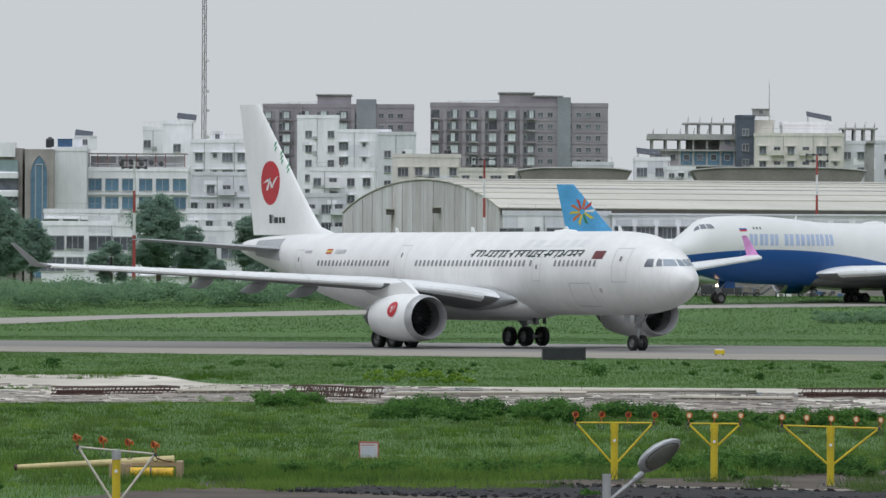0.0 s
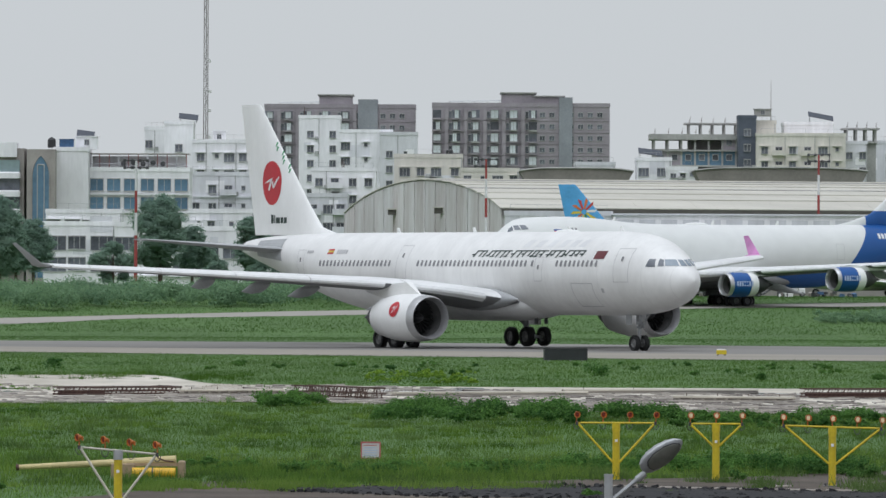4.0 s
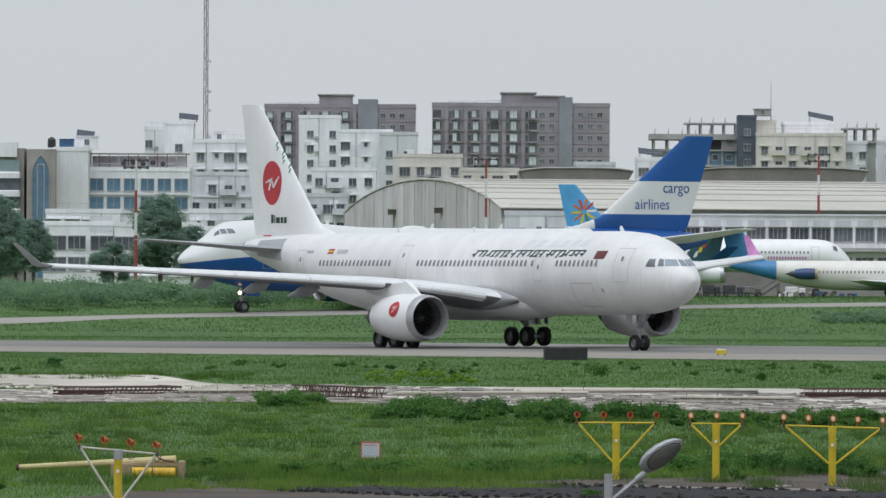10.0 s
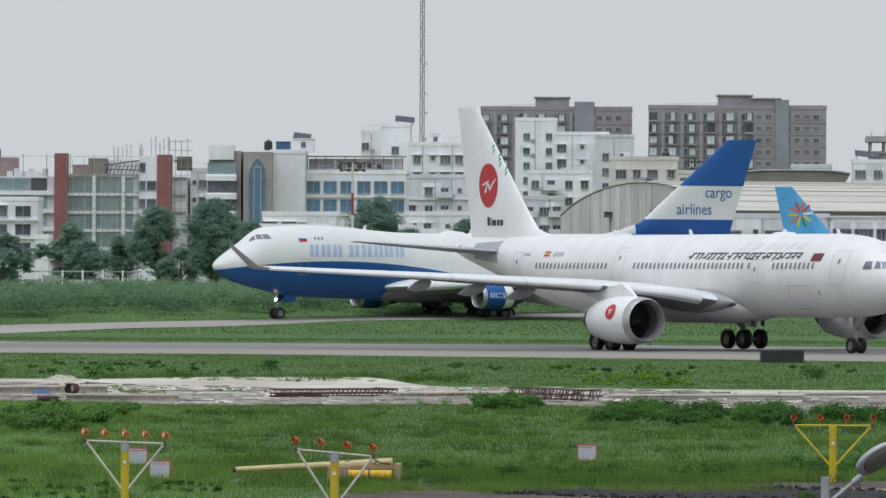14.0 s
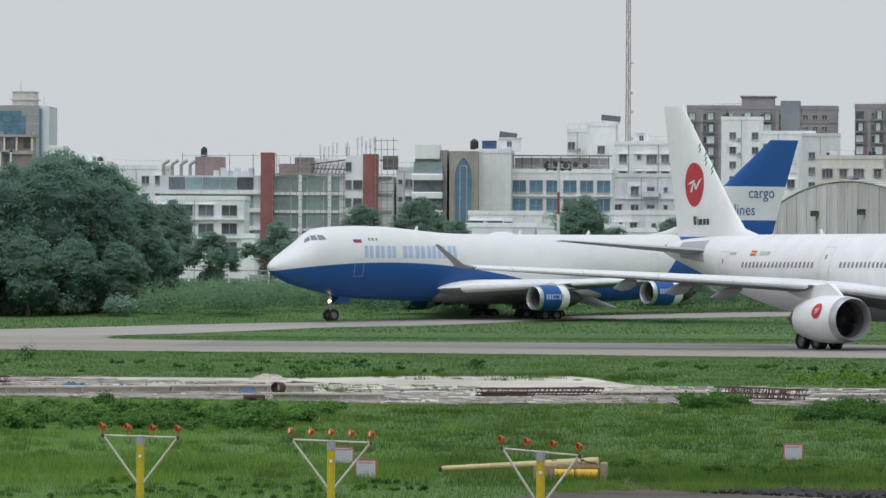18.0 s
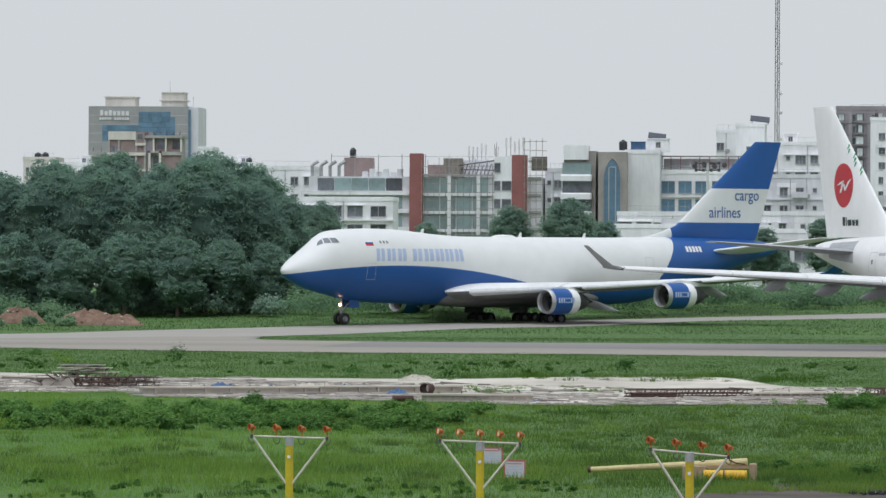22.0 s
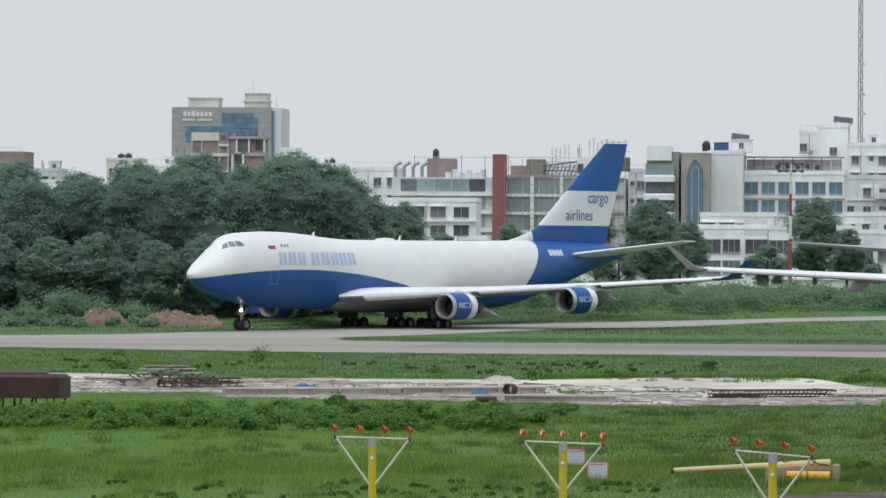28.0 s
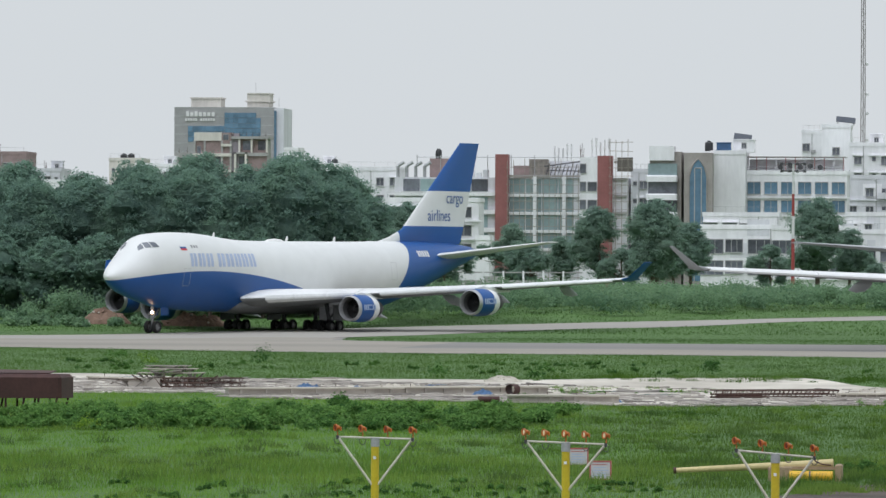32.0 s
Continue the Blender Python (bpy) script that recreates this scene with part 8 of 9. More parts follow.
def heap(x, y, r, h, mat, label, name="gravel_heap", seed=1, n=26):
    """A rough mound with stones on it."""
    rng = random.Random(seed)
    p = thing(name, label, "mound", pose(x, y, gz(y)))
    v, f, rings = [], [], 9
    for k in range(rings + 1):
        q = k / rings
        for i in range(n):
            a = 2 * math.pi * i / n
            rr = r * q * (1 + 0.18 * noise.noise((3 * math.cos(a), 3 * math.sin(a), seed)))
            z = h * (1 - q ** 2.4) * (1 + 0.6 * noise.noise((2.5 * q * math.cos(a) * 2, 2.5 * q * math.sin(a) * 2, seed + 5.0))) - (0.05 if k == rings else 0)
            v.append((rr * math.cos(a), rr * math.sin(a) * 0.6, z))
    for k in range(rings):
        f += [(k * n + i, k * n + (i + 1) % n, (k + 1) * n + (i + 1) % n, (k + 1) * n + i) for i in range(n)]
    part("mound", (v, f), mat, p)
    for k in range(26):
        a, q = rng.uniform(0, 6.28), rng.uniform(0.2, 0.95)
        s = rng.uniform(0.02, 0.05) * r
        part("lump", moved(box(-s, s, -s, s, -s, s, s * 0.5), m=pose(r * q * math.cos(a), 0.6 * r * q * math.sin(a), h * (1 - q ** 2.4) + 0.1 * s, rng.uniform(0, 90), rng.uniform(0, 90), rng.uniform(0, 90))), CONCRETE if name == "earth_heap" and k % 3 == 0 else mat, p)


heap(-27.3, 322.0, 0.95, 0.26, CONCRETE, "small pale gravel heap on the yard", seed=2)
heap(-9.3, 297.0, 1.1, 0.2, CONCRETE, "small pale gravel heap on the yard", seed=3)
heap(-29.0, 291.0, 1.6, 0.3, CONCRETE, "low rubble heap on the yard", seed=4)
heap(-94.4, 715.0, 3.4, 1.35, EARTH, "red-brown earth heap before dark trees", "earth_heap", 5, 40)
heap(-91.0, 713.0, 2.6, 0.95, EARTH, "red-brown earth heap before dark trees", "earth_heap", 6, 40)
heap(-102.0, 719.0, 2.7, 1.45, EARTH, "earth heap overgrown with weeds", "earth_heap", 7, 40)


def tarp_heap(x, y, w, h, seed, label="crumpled blue tarpaulin heap on the yard"):
    p = thing("tarpaulin_heap", label, "tarpaulin", pose(x, y, 0.03))
    v, f, nx, ny = [], [], 14, 8
    for j in range(ny + 1):
        for i in range(nx + 1):
            a, b = i / nx, j / ny
            z = h * math.sin(math.pi * a) ** 0.7 * math.sin(math.pi * b) ** 0.7 * (0.7 + 0.8 * noise.noise((a * 7, b * 5, seed)))
            v.append((w * (a - 0.5), 0.8 * w * (b - 0.5), max(z, 0.0)))
    for j in range(ny):
        f += [(j * (nx + 1) + i, j * (nx + 1) + i + 1, (j + 1) * (nx + 1) + i + 1, (j + 1) * (nx + 1) + i) for i in range(nx)]
    part("sheet", (v, f), BLUE_TARP, p)


tarp_heap(-32.7, 290.0, 1.3, 0.42, 1)
tarp_heap(-24.9, 284.0, 0.9, 0.27, 2)
tarp_heap(-18.6, 268.5, 0.8, 0.2, 3)
tarp_heap(-31.0, 293.0, 0.7, 0.25, 4)

# loose slabs, boards and puddles of the yard, and broken asphalt by the road
rng = random.Random(21)
slabs, dark = [], []
for k in range(4200):
    x = rng.uniform(-52, 24)
    near, far = float(glide(*zip(*SITE_NEAR), x)), float(glide(*zip(*SITE_FAR), x))
    y = near + min(far - near, 44) * rng.random() ** 1.4
    if -25 < x < -9 and y > 285 and rng.random() < 0.8:
        continue
    L, w, h = rng.uniform(0.15, 1.0) ** 2 * 1.7, rng.uniform(0.04, 0.22), rng.uniform(0.008, 0.06)
    g = moved(box(-L / 2, L / 2, -w / 2, w / 2, -0.02, h, 0.015), m=pose(x, y, 0.03, rng.uniform(-3, 3), rng.uniform(-4, 4), rng.gauss(4, 16)))
    (dark if rng.random() < (0.2 if x < -5 else 0.42) else slabs).append(g)
solid("yard_debris", join(*slabs), BEAM, "scattered pale boards and slabs on the yard", "debris", kind="stuff")
solid("yard_scrap", join(*dark), TIMBER, "scattered dark scrap and boards on the yard", "debris", kind="stuff")
PUDDLE = node_mat("still_puddle_water", (0.10, 0.105, 0.105), 0.06, 0, 0.6, 0.3, 3)
g = []
for k in range(20):
    x = rng.uniform(-50, 22)
    near, far = float(glide(*zip(*SITE_NEAR), x)), float(glide(*zip(*SITE_FAR), x))
    y = near + (far - near) * rng.uniform(0.1, 0.9)
    n, a0, b0 = 14, rng.uniform(0.8, 3.2), rng.uniform(1.0, 4.0)
    g.append(([(x + a0 * math.cos(6.283 * i / n) * rng.uniform(0.75, 1.2), y + b0 * math.sin(6.283 * i / n) * rng.uniform(0.75, 1.2), 0.036) for i in range(n)], [tuple(range(n))]))
solid("puddles", join(*g), PUDDLE, "shallow puddles on the concrete yard", "puddle", kind="stuff")
BED_X = (-3.2, 0.0, 3.0, 6.3, 12.0, 15.0)
BED_NEAR, BED_FAR = (154.0, 151.0, 150.0, 149.6, 149.0, 149.0), (156.5, 160.0, 159.0, 156.6, 154.5, 154.0)
g = []
for k in range(2600):
    x = rng.uniform(-3.6, 15)
    a, b = np.interp(x, BED_X, BED_NEAR), np.interp(x, BED_X, BED_FAR)
    y = a + (b - a) * rng.uniform(-0.12, 1.1)
    s = rng.uniform(0.2, 1.0) ** 2 * 0.06
    g.append(moved(box(-s, s, -s, s, -s * 0.4, s * 0.7), m=pose(x, y, 0.03, rng.uniform(-25, 25), rng.uniform(-25, 25), rng.uniform(0, 90))))
solid("asphalt_rubble", join(*g), RUBBLE, "bank of broken black asphalt beside the road", "rubble", kind="stuff")
v, f = [], []
for i in range(41):
    x = -3.2 + 18.2 * i / 40
    a, b = np.interp(x, BED_X, BED_NEAR), np.interp(x, BED_X, BED_FAR)
    for q, z in ((0.0, 0.015), (0.15, 0.06), (0.5, 0.08), (0.85, 0.06), (1.0, 0.015)):
        v.append((x, a + (b - a) * q + 0.5 * noise.noise((x * 2, q * 3, 1.0)), z + (0.025 * noise.noise((x * 3, q * 6, 4.0)) if 0 < q < 1 else 0)))
for i in range(40):
    f += [(5 * i + k, 5 * i + 5 + k, 5 * i + 6 + k, 5 * i + 1 + k) for k in range(4)]
solid("rubble_bed", (v, f), RUBBLE, "black broken asphalt bank", "rubble bank", kind="structure")
for k in range(9):
    x = 3.6 + 1.22 * k
    a, b = np.interp((x, x + 1.16), BED_X, BED_FAR)
    p = thing("kerb_stone", "worn pale kerb stone beside broken asphalt", "kerb stone", pose(x, a + 0.7, 0.0, 0, 0, math.degrees(math.atan2(b - a, 1.16))), group="kerb stones by the road")
    part("stone", box(0, 1.17, -0.06, 0.06, 0.0, 0.05, 0.012), BEAM, p)
for x, y, s in ((-0.5, 157.6, 0.2), (9.4, 160.5, 0.26), (10.6, 161.0, 0.2), (7.6, 159.6, 0.24)):
    p = thing("loose_slab", "small flat concrete slab on the road edge", "slab", pose(x, y, 0.02, 0, 0, 12 * s))
    part("slab", box(-s, s, -0.15, 0.15, 0, 0.025, 0.01), BEAM, p)
    part("chip", box(s * 0.6, s * 0.9, -0.4, -0.28, 0, 0.04, 0.01), BEAM, p)
# yellow taxi line and worn paint on the junction
for pts, w in (([(-104, 640), (-96, 655), (-90, 668), (-84, 682), (-76, 698), (-64, 716), (-50, 730), (-30, 747), (0, 765), (40, 792)], 0.35),):
    v, f = [], []
    n = 80
    px, py = [q[0] for q in pts], [q[1] for q in pts]
    for i in range(n + 1):
        x = px[0] + (px[-1] - px[0]) * i / n
        y = float(glide(px, py, x))
        v += [(x, y - w / 2, gz(y) + 0.06), (x, y + w / 2, gz(y) + 0.06)]
    f = [(2 * i, 2 * i + 2, 2 * i + 3, 2 * i + 1) for i in range(n)]
    solid("taxi_line", (v, f), YELLOW, "worn yellow taxiway centre line", "taxi line", kind="structure")


# ---- plants ----
GREEN = np.random.default_rng(7)


def leaf_cloud(centres, radii, per, size, flat=0.8, up=0.7, tri=False, near=0.45, loose=0.55):
    """Small leaf quads on the outside of uneven clumps, as vertex and face arrays."""
    c = np.repeat(np.asarray(centres, float), per, axis=0)
    r = np.repeat(np.asarray(radii, float), per)
    n = len(c)
    d = GREEN.normal(size=(n, 3))
    d /= np.linalg.norm(d, axis=1)[:, None] + 1e-9
    d[:, 2] = np.where(d[:, 2] < -0.35, -d[:, 2] * 0.5, d[:, 2])
    k = (r * GREEN.uniform(near, 1.15, n))[:, None]
    p = c + d * k * np.array([1, 1, flat])
    nrm = d + GREEN.normal(scale=loose, size=(n, 3)) + np.array([0, 0, up])
    nrm /= np.linalg.norm(nrm, axis=1)[:, None]
    a = np.cross(nrm, GREEN.normal(size=(n, 3)))
    a /= np.linalg.norm(a, axis=1)[:, None] + 1e-9
    b = np.cross(nrm, a)
    s = (size * GREEN.uniform(0.6, 1.35, n))[:, None]
    if tri:
        return np.stack([p - a * s * 0.5, p + a * s * 0.35 - b * s * 0.42, p + a * s * 0.4 + b * s * 0.42], axis=1).reshape(-1, 3)
    return np.stack([p - a * s * 0.5, p - b * s * 0.32, p + a * s * 0.5, p + b * s * 0.32], axis=1).reshape(-1, 3)


def puff_mass(centres, radii, seed, n=7, m=5):
    """Rough inner masses of leaves that fill the clumps, as verts and faces."""
    rng = np.random.default_rng(seed)
    th = np.linspace(0.12, math.pi - 0.12, m)
    ph = np.linspace(0, 2 * math.pi, n, endpoint=False)
    unit = np.array([(math.sin(a) * math.cos(b), math.sin(a) * math.sin(b), math.cos(a)) for a in th for b in ph])
    face = [(i * n + j, (i + 1) * n + j, (i + 1) * n + (j + 1) % n, i * n + (j + 1) % n) for i in range(m - 1) for j in range(n)] + [tuple(range(n)), tuple(range(m * n - 1, m * n - n - 1, -1))]
    v, f = [], []
    for c, r in zip(centres, radii):
        o = len(v)
        v += [tuple(q) for q in np.array(c) + unit * (r * 0.86 * rng.uniform(0.84, 1.1, (len(unit), 1))) * (1, 1, 0.8)]
        f += [tuple(k + o for k in q) for q in face]
    return v, f


def quads_mesh(name, v, mat, k=4):
    """A mesh of separate k-cornered faces from a plain vertex array."""
    me = bpy.data.meshes.new(name)
    n = len(v) // k
    me.vertices.add(len(v))
    me.vertices.foreach_set("co", np.asarray(v, np.float32).ravel())
    me.loops.add(n * k)
    me.loops.foreach_set("vertex_index", np.arange(n * k, dtype=np.int32))
    me.polygons.add(n)
    me.polygons.foreach_set("loop_start", np.arange(0, n * k, k, dtype=np.int32))
    me.materials.append(mat)
    me.update()
    me.validate()
    return me


def tree_model(h, crown_w, crown_from, clumps, per, leaf, mat, label, seed, category="tree", spread=0.5, puff=(0.034, 0.07), boughs=22, mass=(0.11, 0.2)):
    """A tree at the origin: tapered trunk, limbs, crown of leaf clumps."""
    rng = random.Random(seed)
    p = thing("tree", label, category)
    cz = h * (crown_from + 1) / 2
    part("trunk", join(tube((0, 0, -0.2), (0.1, 0, h * 0.35), 0.028 * h, 9, 0.02 * h), tube((0.1, 0, h * 0.35), (0.2, 0.1, h * 0.75), 0.02 * h, 8, 0.007 * h)), BARK, p)
    # a few great boughs make the crown's masses; small leaf clumps cover them
    big, cen, rad = [], [], []
    for k in range(boughs):
        for _ in range(30):
            q = Vector((rng.uniform(-1, 1), rng.uniform(-1, 1), rng.uniform(-1, 1)))
            if spread < q.length < 1:
                break
        if k < 3:
            q = Vector((0.4 * (k - 1), rng.uniform(-0.3, 0.3), 0.98 - 0.12 * abs(k - 1)))
        wz = 1 - 0.35 * max(q.z, 0) ** 2
        r = rng.uniform(*mass) * h
        big.append(((q.x * max(crown_w / 2 - r, 0.1) * wz, q.y * max(crown_w / 2 - r, 0.1) * wz, cz + q.z * max(h * (1 - crown_from) / 2 - r * 0.95, 0.1)), r))
    for k in range(clumps):
        c, r = big[k % boughs]
        d = Vector((rng.gauss(0, 1), rng.gauss(0, 1), rng.gauss(0.12, 1))).normalized()
        u = rng.uniform(0.84, 1.06)
        cen.append((c[0] + d.x * r * u, c[1] + d.y * r * u, max(c[2] + d.z * r * u * 0.95, 0.05 * h)))
        rad.append(rng.uniform(*puff) * h)
    for k in range(0, clumps, clumps // 14):
        part("limb", tube((0.1, 0, h * rng.uniform(0.25, 0.55)), tuple(0.9 * c if i < 2 else c - 0.3 for i, c in enumerate(cen[k])), 0.008 * h, 5, 0.003 * h), BARK, p)
    crown = part("crown", quads_mesh("crown", leaf_cloud(cen, rad, per, leaf, 0.85, 0.75, True, 0.55, 0.5), mat, 3), None, p)
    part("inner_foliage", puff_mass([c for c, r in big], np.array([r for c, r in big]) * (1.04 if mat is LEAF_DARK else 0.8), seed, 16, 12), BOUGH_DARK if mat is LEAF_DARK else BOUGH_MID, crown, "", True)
    return p


def plant(model, x, y, sc=1.0, turn=0.0):
    m = pose(x, y, gz(y), 0, 0, turn)
    o = copy_thing(model, m)
    o.scale = (sc, sc, sc * 1.0)
    return o


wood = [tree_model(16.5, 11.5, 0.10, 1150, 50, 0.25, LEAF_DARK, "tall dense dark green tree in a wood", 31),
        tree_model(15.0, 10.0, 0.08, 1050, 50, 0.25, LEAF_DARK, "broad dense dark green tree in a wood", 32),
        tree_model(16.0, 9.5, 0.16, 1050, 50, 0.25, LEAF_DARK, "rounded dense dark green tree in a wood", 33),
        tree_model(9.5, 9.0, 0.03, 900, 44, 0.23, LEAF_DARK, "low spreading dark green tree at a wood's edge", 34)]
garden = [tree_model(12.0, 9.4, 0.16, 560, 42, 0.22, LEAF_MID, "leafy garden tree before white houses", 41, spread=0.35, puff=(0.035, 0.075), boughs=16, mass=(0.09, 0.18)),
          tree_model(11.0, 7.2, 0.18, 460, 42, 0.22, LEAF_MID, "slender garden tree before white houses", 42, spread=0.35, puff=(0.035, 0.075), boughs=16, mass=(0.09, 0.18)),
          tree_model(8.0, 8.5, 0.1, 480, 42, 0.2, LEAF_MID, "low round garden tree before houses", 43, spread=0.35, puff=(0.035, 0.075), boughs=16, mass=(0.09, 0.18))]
for k, m in enumerate(wood + garden):
    m.matrix_basis = pose(-140 - 12 * k, 800, gz(800))
for k in range(3):
    tagged(wood[k], group="trees of the dark wood")
tagged(wood[3], group="trees of the dark wood")
for m in garden:
    tagged(m, group="garden trees along the fence")
WOOD = [(0, -121, 752, 0.98), (2, -114, 748, 0.95), (1, -108, 750, 1.02), (0, -102, 746, 0.96), (2, -96.5, 748, 1.02), (1, -91.5, 745, 1.0), (0, -86.5, 749, 1.06), (2, -81.8, 752, 0.92), (1, -79.2, 762, 0.86), (0, -118, 762, 1.02), (1, -111, 764, 1.04), (2, -104.5, 762, 1.06), (0, -98.5, 765, 1.08), (1, -92.5, 764, 1.1), (2, -88, 766, 1.12), (0, -83.5, 768, 1.0), (1, -126, 756, 1.0), (2, -130, 764, 1.05),
        (3, -117, 740, 1.0), (3, -110.5, 738, 0.95), (3, -105, 737, 1.0), (3, -99, 736, 0.92), (3, -93.5, 737, 0.98), (3, -88, 738, 0.95), (3, -83.5, 742, 0.9), (3, -79.5, 747, 0.85), (3, -123, 742, 1.05), (3, -78.2, 780, 0.7), (0, -136, 752, 1.0), (1, -143, 760, 1.0)]
for i, x, y, s in WOOD:
    plant(wood[i], x, y, s * 0.94, (x * 37) % 360)
GARDEN = [(0, -57.5, 905, 1.0), (1, -53.5, 918, 0.85), (0, -38.0, 945, 1.06), (1, -34.0, 950, 0.8), (1, -26.0, 950, 0.92), (2, -49.7, 1060, 0.9), (2, -79.3, 945, 1.15), (0, -67.0, 940, 0.95), (0, -59.6, 945, 0.95), (1, -57.0, 940, 0.8), (2, -63.4, 932, 0.75), (0, -92.0, 930, 0.98), (2, -84.4, 905, 0.95), (2, -90.5, 885, 1.0), (2, -32.0, 965, 0.7), (1, -72.8, 950, 0.7), (2, -75.0, 925, 0.85), (2, -24.0, 930, 0.55), (2, -30.0, 925, 0.5)]
for i, x, y, s in GARDEN:
    plant(garden[i], x, y, s * 1.03, (x * 53) % 360)


def scrub(name, label, spots, leaf, mat, per=70):
    """Low bushes: each spot is x, y, half width, height."""
    cen, rad = [], []
    for x, y, w, h in spots:
        for k in range(3):
            cen.append((x + GREEN.uniform(-0.5, 0.5) * w, y + GREEN.uniform(-0.5, 0.5) * w, gz(y) + h * GREEN.uniform(0.2, 0.62)))
            rad.append(h * GREEN.uniform(0.35, 0.6))
    p = solid(name, quads_mesh(name, leaf_cloud(cen, rad, per, leaf, 0.9), mat), None, label, "bush", kind="stuff")
    return p


u = GREEN.uniform
belt = []
for _ in range(560):
    bx = u(-76, 10)
    by = float(np.interp(bx, [q[0] for q in T2_FAR], [q[1] for q in T2_FAR])) + 14 + 62 * u(0, 1) ** 0.8
    belt.append((bx, by, 1.4, max(0.8, 4.7 - gz(by)) * u(0.55, 1.12)))
for _ in range(120):
    by = u(850, 890)
    belt.append((u(-92, 6), by, 1.6, u(1.4, 2.6)))
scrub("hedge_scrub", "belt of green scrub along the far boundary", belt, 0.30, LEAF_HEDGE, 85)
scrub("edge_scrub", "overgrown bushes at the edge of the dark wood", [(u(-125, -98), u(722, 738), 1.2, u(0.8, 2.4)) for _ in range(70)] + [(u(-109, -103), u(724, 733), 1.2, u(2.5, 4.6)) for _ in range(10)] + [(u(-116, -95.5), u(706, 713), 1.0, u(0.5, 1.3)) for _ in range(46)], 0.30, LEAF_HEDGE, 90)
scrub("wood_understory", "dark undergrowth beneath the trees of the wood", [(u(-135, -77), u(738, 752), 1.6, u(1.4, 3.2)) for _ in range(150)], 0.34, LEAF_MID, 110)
scrub("near_scrub", "belt of low leafy bushes across the near field", [(-46 + 28.0 * q, 242 - 30 * ww + 3 * q, 0.5, hh * (0.75 if q < 0.36 else 1.0)) for q, ww, hh in zip(u(0, 1, 520), u(0, 1, 520), u(0.2, 0.6, 520))], 0.11, LEAF_VINE, 140)
scrub("verge_scrub", "dark weedy clumps along the road verge", [(u(-8.5, -4.5), u(169, 175), 0.5, u(0.15, 0.35)) for _ in range(20)] + [(u(-4.5, 2.5), u(167, 172), 0.5, u(0.18, 0.38)) for _ in range(60)] + [(u(2.5, 13.5), u(169, 175), 0.5, u(0.3, 0.62)) for _ in range(75)] + [(u(-27, -8.5), u(147, 160), 0.5, u(0.06, 0.18)) for _ in range(50)] + [(9.6, 166.5, 0.3, 0.3), (10.1, 167, 0.3, 0.34), (6.9, 165.0, 0.3, 0.25), (3.1, 151, 0.2, 0.2), (3.3, 151.4, 0.2, 0.16)], 0.07, LEAF_BUSH, 130)
scrub("mid_scrub", "dark leafy bushes beside the concrete yard", [(u(-2.2, 4.4), u(228, 246), 0.5, u(0.3, 0.75)) for _ in range(80)] + [(u(-6.8, -4.6), u(256, 264), 0.5, u(0.3, 0.7)) for _ in range(20)] + [(u(5.2, 7.4), u(234, 243), 0.4, u(0.3, 0.7)) for _ in range(20)] + [(u(7.5, 17.5), u(222, 240), 0.45, u(0.25, 0.6)) for _ in range(70)], 0.095, LEAF_BUSH, 150)
scrub("field_bushes", "single dark bushes standing in grass", [(-27.4, 253, 0.12, 0.75), (-27.2, 252, 0.2, 0.55), (-27.5, 252.5, 0.2, 0.5), (-19, 347, 0.7, 1.0), (7.4, 341, 0.6, 0.9), (7.6, 340, 0.4, 0.8), (-44.6, 373, 0.7, 1.2), (-30, 322, 0.8, 1.0), (-26.5, 330, 0.9, 0.9), (14.5, 330, 0.8, 0.5), (-56, 400, 0.8, 0.8), (20, 325, 0.8, 0.5)] + [(u(-60, 25), u(345, 395), 0.9, u(0.14, 0.36)) for _ in range(60)], 0.11, LEAF_BUSH, 120)
scrub("infield_bushes", "dark weedy bushes in the infield", [(u(38.5, 54), u(728, 750), 1.6, u(0.5, 1.1)) for _ in range(80)], 0.2, LEAF_HEDGE, 110)
scrub("yellow_weeds", "patch of yellow-green flowering weeds", [(u(-3.5, 1.8), u(316, 352), 0.5, u(0.12, 0.3)) for _ in range(60)] + [(-49.7, 366, 0.4, 1.0), (-49.4, 366, 0.3, 0.7), (-31.0, 214, 0.3, 0.5), (-30.6, 214, 0.3, 0.4)], 0.085, LEAF_YELLOW, 60)
scrub("yard_weeds", "weeds growing through the concrete yard", [(u(-23.6, -20.5), u(286, 300), 0.3, u(0.08, 0.26)) for _ in range(16)] + [(u(-20, -15), u(283, 300), 0.3, u(0.05, 0.16)) for _ in range(12)] + [(u(-9, -7.5), u(262, 268), 0.3, u(0.12, 0.3)) for _ in range(4)] + [(u(-14, -9), u(326, 338), 0.4, u(0.06, 0.14)) for _ in range(8)], 0.05, LEAF_VINE, 40)


def inside(x, y, near, far):
    a = np.interp(x, [q[0] for q in near], [q[1] for q in near])
    b = np.interp(x, [q[0] for q in far], [q[1] for q in far])
    return (y > a) & (y < b)


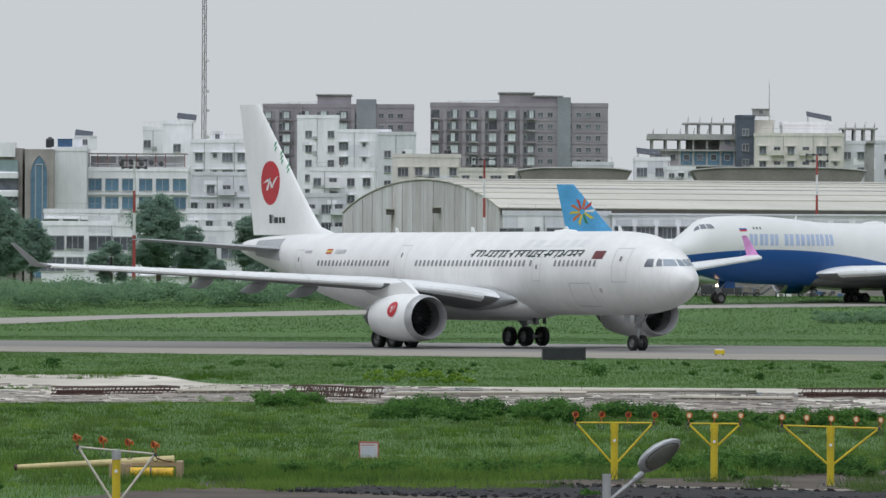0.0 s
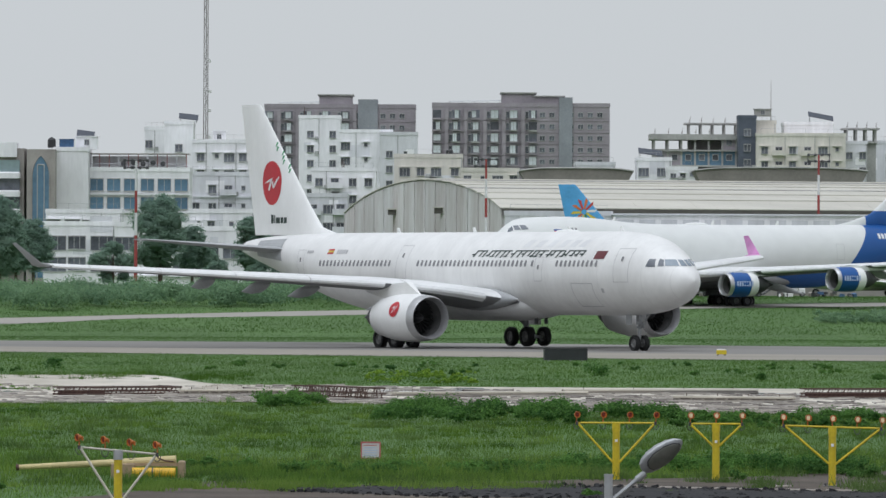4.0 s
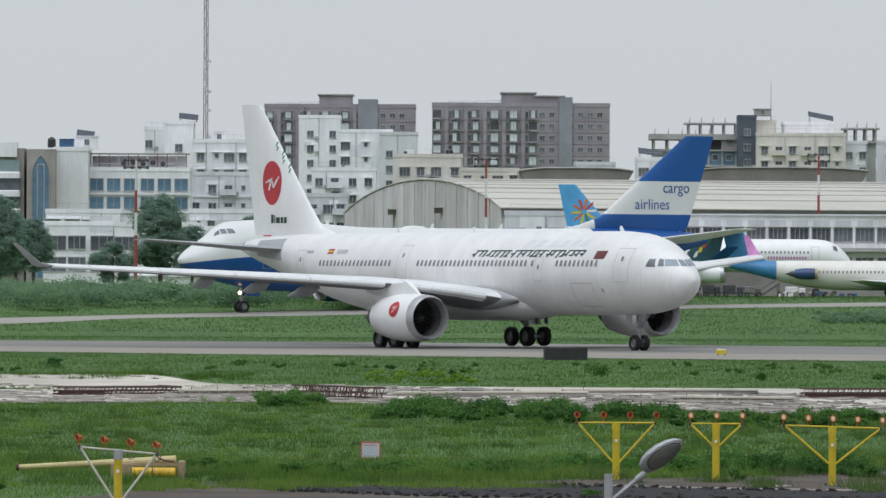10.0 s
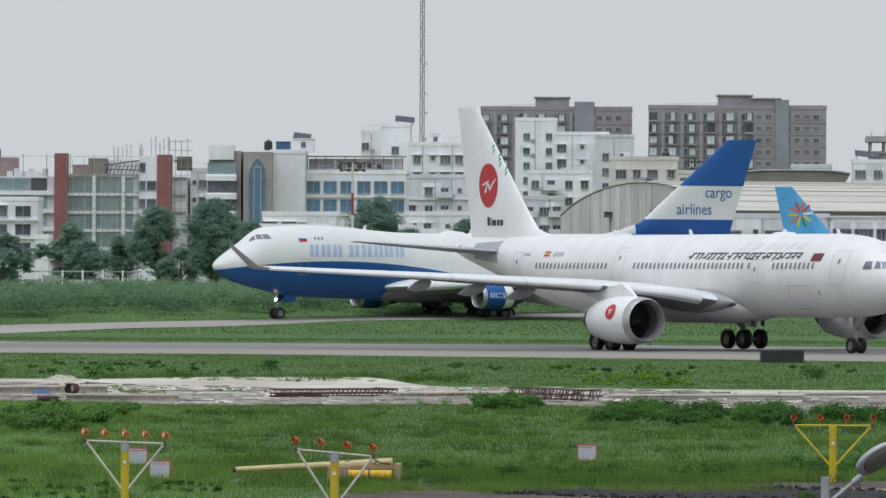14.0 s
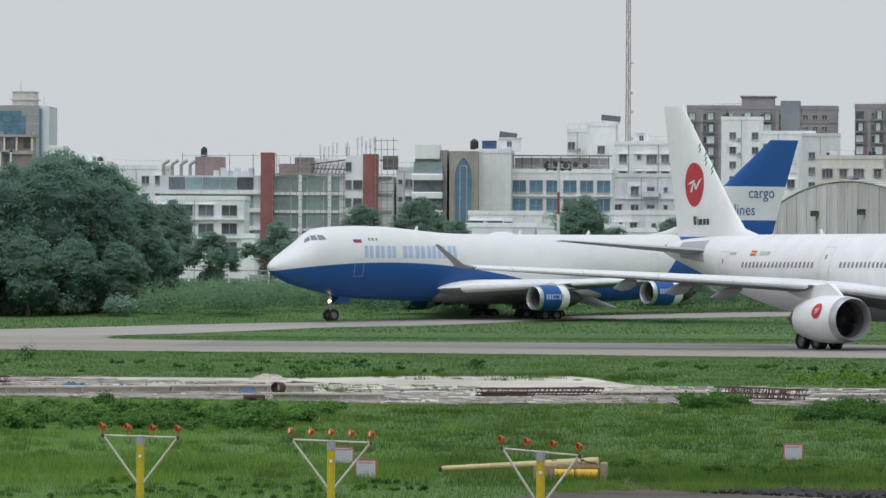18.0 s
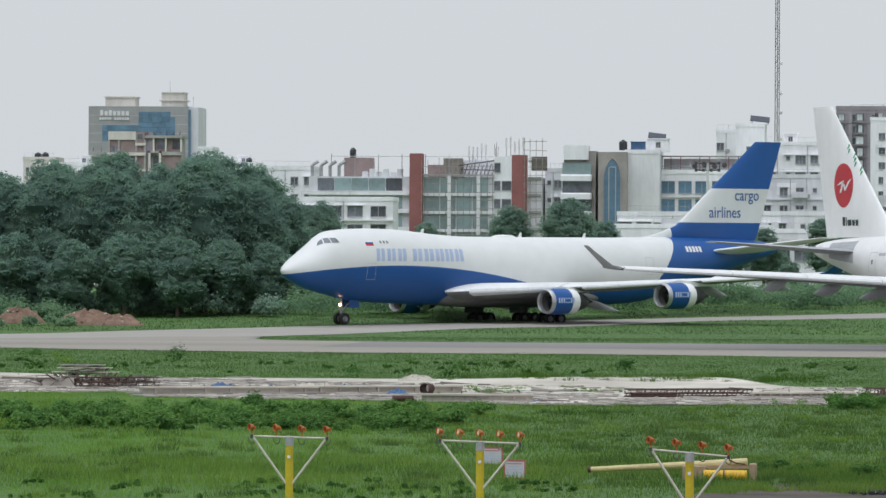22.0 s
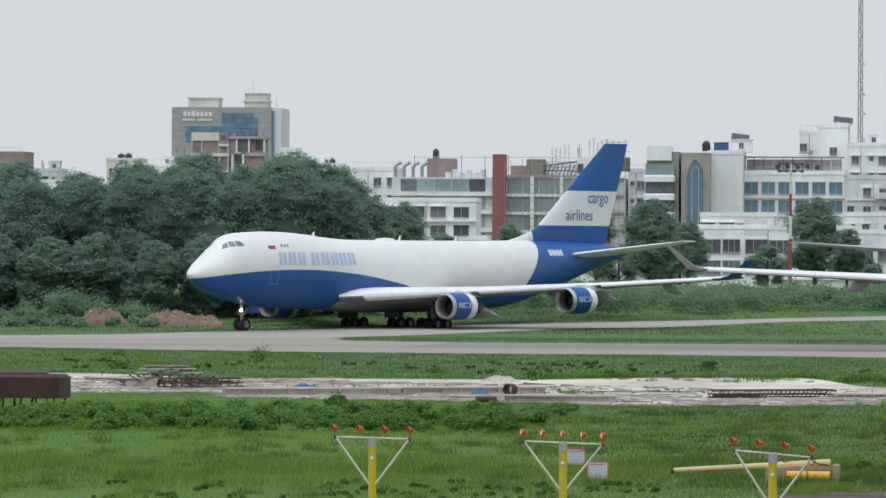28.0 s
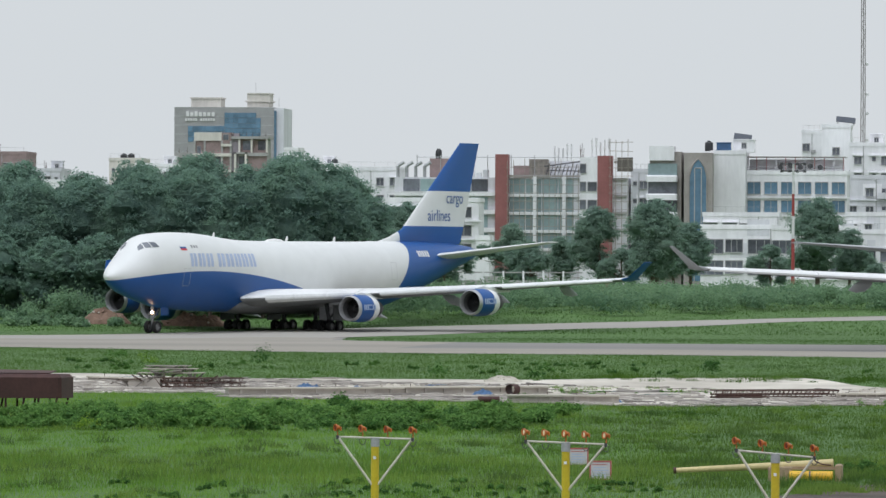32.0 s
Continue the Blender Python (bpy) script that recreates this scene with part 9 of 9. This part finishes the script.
def grass(name, label, n, y0, y1, h0, h1, w, mat, avoid=(), slope=(-0.175, 0.085), fade=None, power=1.0):
    """Separate upright blades over a wedge of the field, taller and thinner in drifts."""
    y = y0 + (y1 - y0) * GREEN.random(n) ** power
    x = y * (slope[0] + (slope[1] - slope[0]) * GREEN.random(n))
    keep = np.ones(n, bool)
    if fade:
        keep &= (x / y - fade[0]) / (fade[1] - fade[0]) > GREEN.random(n)
    for near, far in avoid:
        keep &= ~inside(x, y, near, far)
    keep &= ~((abs(x + 7.6) < 2.3) & (abs(y - 163.6) < 2.6) & (GREEN.random(n) < 0.85))
    x, y = x[keep], y[keep]
    n = len(x)
    drift = 0.5 + 0.5 * np.sin(x * 0.9 + 2.0 * np.sin(y * 0.11)) * np.sin(y * 0.23 + 1.7 * np.sin(x * 0.31))
    drift = 0.6 * drift + 0.4 * (0.5 + 0.5 * np.sin(x * 3.1 + y * 0.7) * np.sin(y * 1.3 - x * 1.1))
    h = (h0 + (h1 - h0) * drift ** 1.5) * GREEN.uniform(0.55, 1.25, n)
    a = GREEN.uniform(0, 6.283, n)
    lean = h * GREEN.uniform(0.1, 0.6, n)
    z = np.interp(y, GY, GZ)
    ww = w * GREEN.uniform(0.6, 1.5, n)
    dx, dy = np.cos(a), np.sin(a)
    b = GREEN.uniform(0, 6.283, n)
    v = np.empty((n, 3, 3))
    v[:, 0] = np.stack([x - dx * ww / 2, y - dy * ww / 2, z - 0.02], 1)
    v[:, 1] = np.stack([x + dx * ww / 2, y + dy * ww / 2, z - 0.02], 1)
    v[:, 2] = np.stack([x + lean * np.cos(b), y + lean * np.sin(b), z + h], 1)
    return solid(name, quads_mesh(name, v.reshape(-1, 3), mat, 3), None, label, "grass", kind="stuff")


YARD = (SITE_NEAR, SITE_FAR)
grass("near_grass", "uneven green grass of the near field", 290000, 141, 284, 0.06, 0.18, 0.014, GRASS, (YARD, (ROAD_NEAR, ROAD_FAR)), (-0.11, 0.085), power=0.9, fade=(-0.11, -0.05))
grass("lush_grass", "lush bright green grass of the near field", 220000, 141, 284, 0.06, 0.19, 0.015, GRASS_LUSH, (YARD, (ROAD_NEAR, ROAD_FAR)), (-0.175, -0.05), power=0.9, fade=(-0.05, -0.11))
grass("verge_tussocks", "tall drooping tussocks along the road verge", 26000, 158, 182, 0.10, 0.40, 0.022, GRASS_DRY, ((ROAD_NEAR, ROAD_FAR),), (-0.16, 0.085))
grass("road_verge", "dark uneven grass along the road verge", 15000, 158, 182, 0.10, 0.34, 0.022, GRASS_VERGE, ((ROAD_NEAR, ROAD_FAR),), (-0.06, 0.085))
def tufts(name, label, n, per, x0, x1, y0, y1, mat, fan=False, size=(0.08, 0.34)):
    """Loose tufts of grass; with fan, x0 and x1 are shares of the distance."""
    cx, cy = GREEN.uniform(x0, x1, n), y0 + (y1 - y0) * GREEN.random(n) ** 0.6
    if fan:
        cx = cx * cy
        keep = ~inside(cx, cy, ROAD_NEAR, ROAD_FAR) & ~inside(cx, cy, SITE_NEAR, SITE_FAR)
        cx, cy = cx[keep], cy[keep]
        n = len(cx)
    k = n * per
    s = np.repeat(GREEN.uniform(*size, n), per)
    x, y = np.repeat(cx, per) + GREEN.normal(size=k) * s, np.repeat(cy, per) + GREEN.normal(size=k) * s * 1.5
    h = s * GREEN.uniform(0.4, 1.3, k)
    a, b = GREEN.uniform(0, 6.283, k), GREEN.uniform(0, 6.283, k)
    v = np.empty((k, 3, 3))
    v[:, 0] = np.stack([x - 0.012 * np.cos(a), y - 0.012 * np.sin(a), 0 * x], 1)
    v[:, 1] = np.stack([x + 0.012 * np.cos(a), y + 0.012 * np.sin(a), 0 * x], 1)
    v[:, 2] = np.stack([x + 0.5 * h * np.cos(b), y + 0.5 * h * np.sin(b), h], 1)
    return solid(name, quads_mesh(name, v.reshape(-1, 3), mat, 3), None, label, "grass", kind="stuff")


tufts("field_tussocks", "loose pale tussocks in the near field", 600, 60, -0.175, 0.085, 141, 262, GRASS_DRY, True, (0.08, 0.22))
tufts("verge_tufts", "arching tufts of rank grass along the verge", 130, 70, -0.06, 0.085, 160, 170, GRASS_DRY, True, (0.14, 0.34))
tufts("field_weeds", "dark weedy tufts in the near field", 500, 70, -0.175, 0.085, 141, 250, GRASS_VERGE, True, (0.10, 0.26))
tufts("yard_edge_grass", "straggling grass at the edge of the concrete yard", 70, 60, -27.0, -9.0, 322, 342, GRASS_MID, False, (0.10, 0.35))
tufts("yard_grass", "grass growing in joints of the concrete yard", 34, 40, -24.0, -15.0, 287, 305, GRASS_DRY, False, (0.06, 0.18))
tufts("verge_strip", "grassy strip between broken asphalt and road", 60, 140, -7.0, 2.0, 153.5, 158.5, GRASS_DRY, False, (0.08, 0.26))
tufts("road_tufts", "grass tufts growing through the broken road edge", 34, 130, -6, 14.5, 151, 168, GRASS_VERGE)
grass("mid_grass", "rough green grass between yard and taxiway", 400000, 295, 475, 0.05, 0.17, 0.017, GRASS_MID, (YARD, (T1_NEAR, T1_FAR)))
grass("infield_grass", "mown green grass between the taxiways", 150000, 500, 790, 0.04, 0.11, 0.06, GRASS_FAR, ((T1_NEAR, T1_FAR), (T2_NEAR, T2_FAR)), (-0.17, 0.09))
grass("far_grass", "green grass beyond the far taxiway", 110000, 690, 905, 0.08, 0.24, 0.09, GRASS_FAR, ((T1_NEAR, T1_FAR), (T2_NEAR, T2_FAR)), (-0.19, 0.09))


# ---- what moves ----
def motions():
    """The freighter taxis in along its taxiway and swings round towards the camera; its wheels roll."""
    track = [(0.0, 30.64, 786.00, 2.21, 214.60), (3.0, 14.84, 774.35, 2.00, 214.45), (6.0, -0.65, 763.40, 1.66, 214.20), (9.0, -16.39, 752.90, 1.31, 213.90), (12.0, -31.42, 742.35, 0.94, 214.25), (13.0, -35.76, 739.30, 0.79, 214.85), (15.0, -44.10, 733.80, 0.64, 216.25), (19.0, -58.75, 724.30, 0.32, 220.86), (21.0, -65.39, 718.90, 0.15, 224.20), (23.0, -71.54, 712.80, 0.02, 227.30), (25.5, -78.58, 704.10, -0.20, 231.30), (28.0, -84.69, 695.00, -0.36, 235.83), (30.0, -88.64, 687.50, -0.52, 240.03), (32.0, -91.89, 680.20, -0.57, 244.35)]
    ts, xs, ys, zs, hs = (np.array(c, float) for c in zip(*track))
    fine = np.arange(0, 32.01, 0.5)
    walk(taxiing, [(float(t), pose(float(glide(ts, xs, t)), float(glide(ts, ys, t)), float(glide(ts, zs, t)) - 0.05, 0, 0.12, float(glide(ts, hs, t)))) for t in fine])
    steps = np.arange(0, 32.01, 0.2)
    px, py = np.array([glide(ts, xs, t) for t in steps]), np.array([glide(ts, ys, t) for t in steps])
    run = np.concatenate([[0], np.cumsum(np.hypot(np.diff(px), np.diff(py)))])
    for w in rolling:
        x, y, z = w.location
        walk(w, [(float(t), pose(x, y, z) @ Matrix.Rotation(float(d) / 0.62, 4, "Y")) for t, d in zip(steps, run)])


motions()
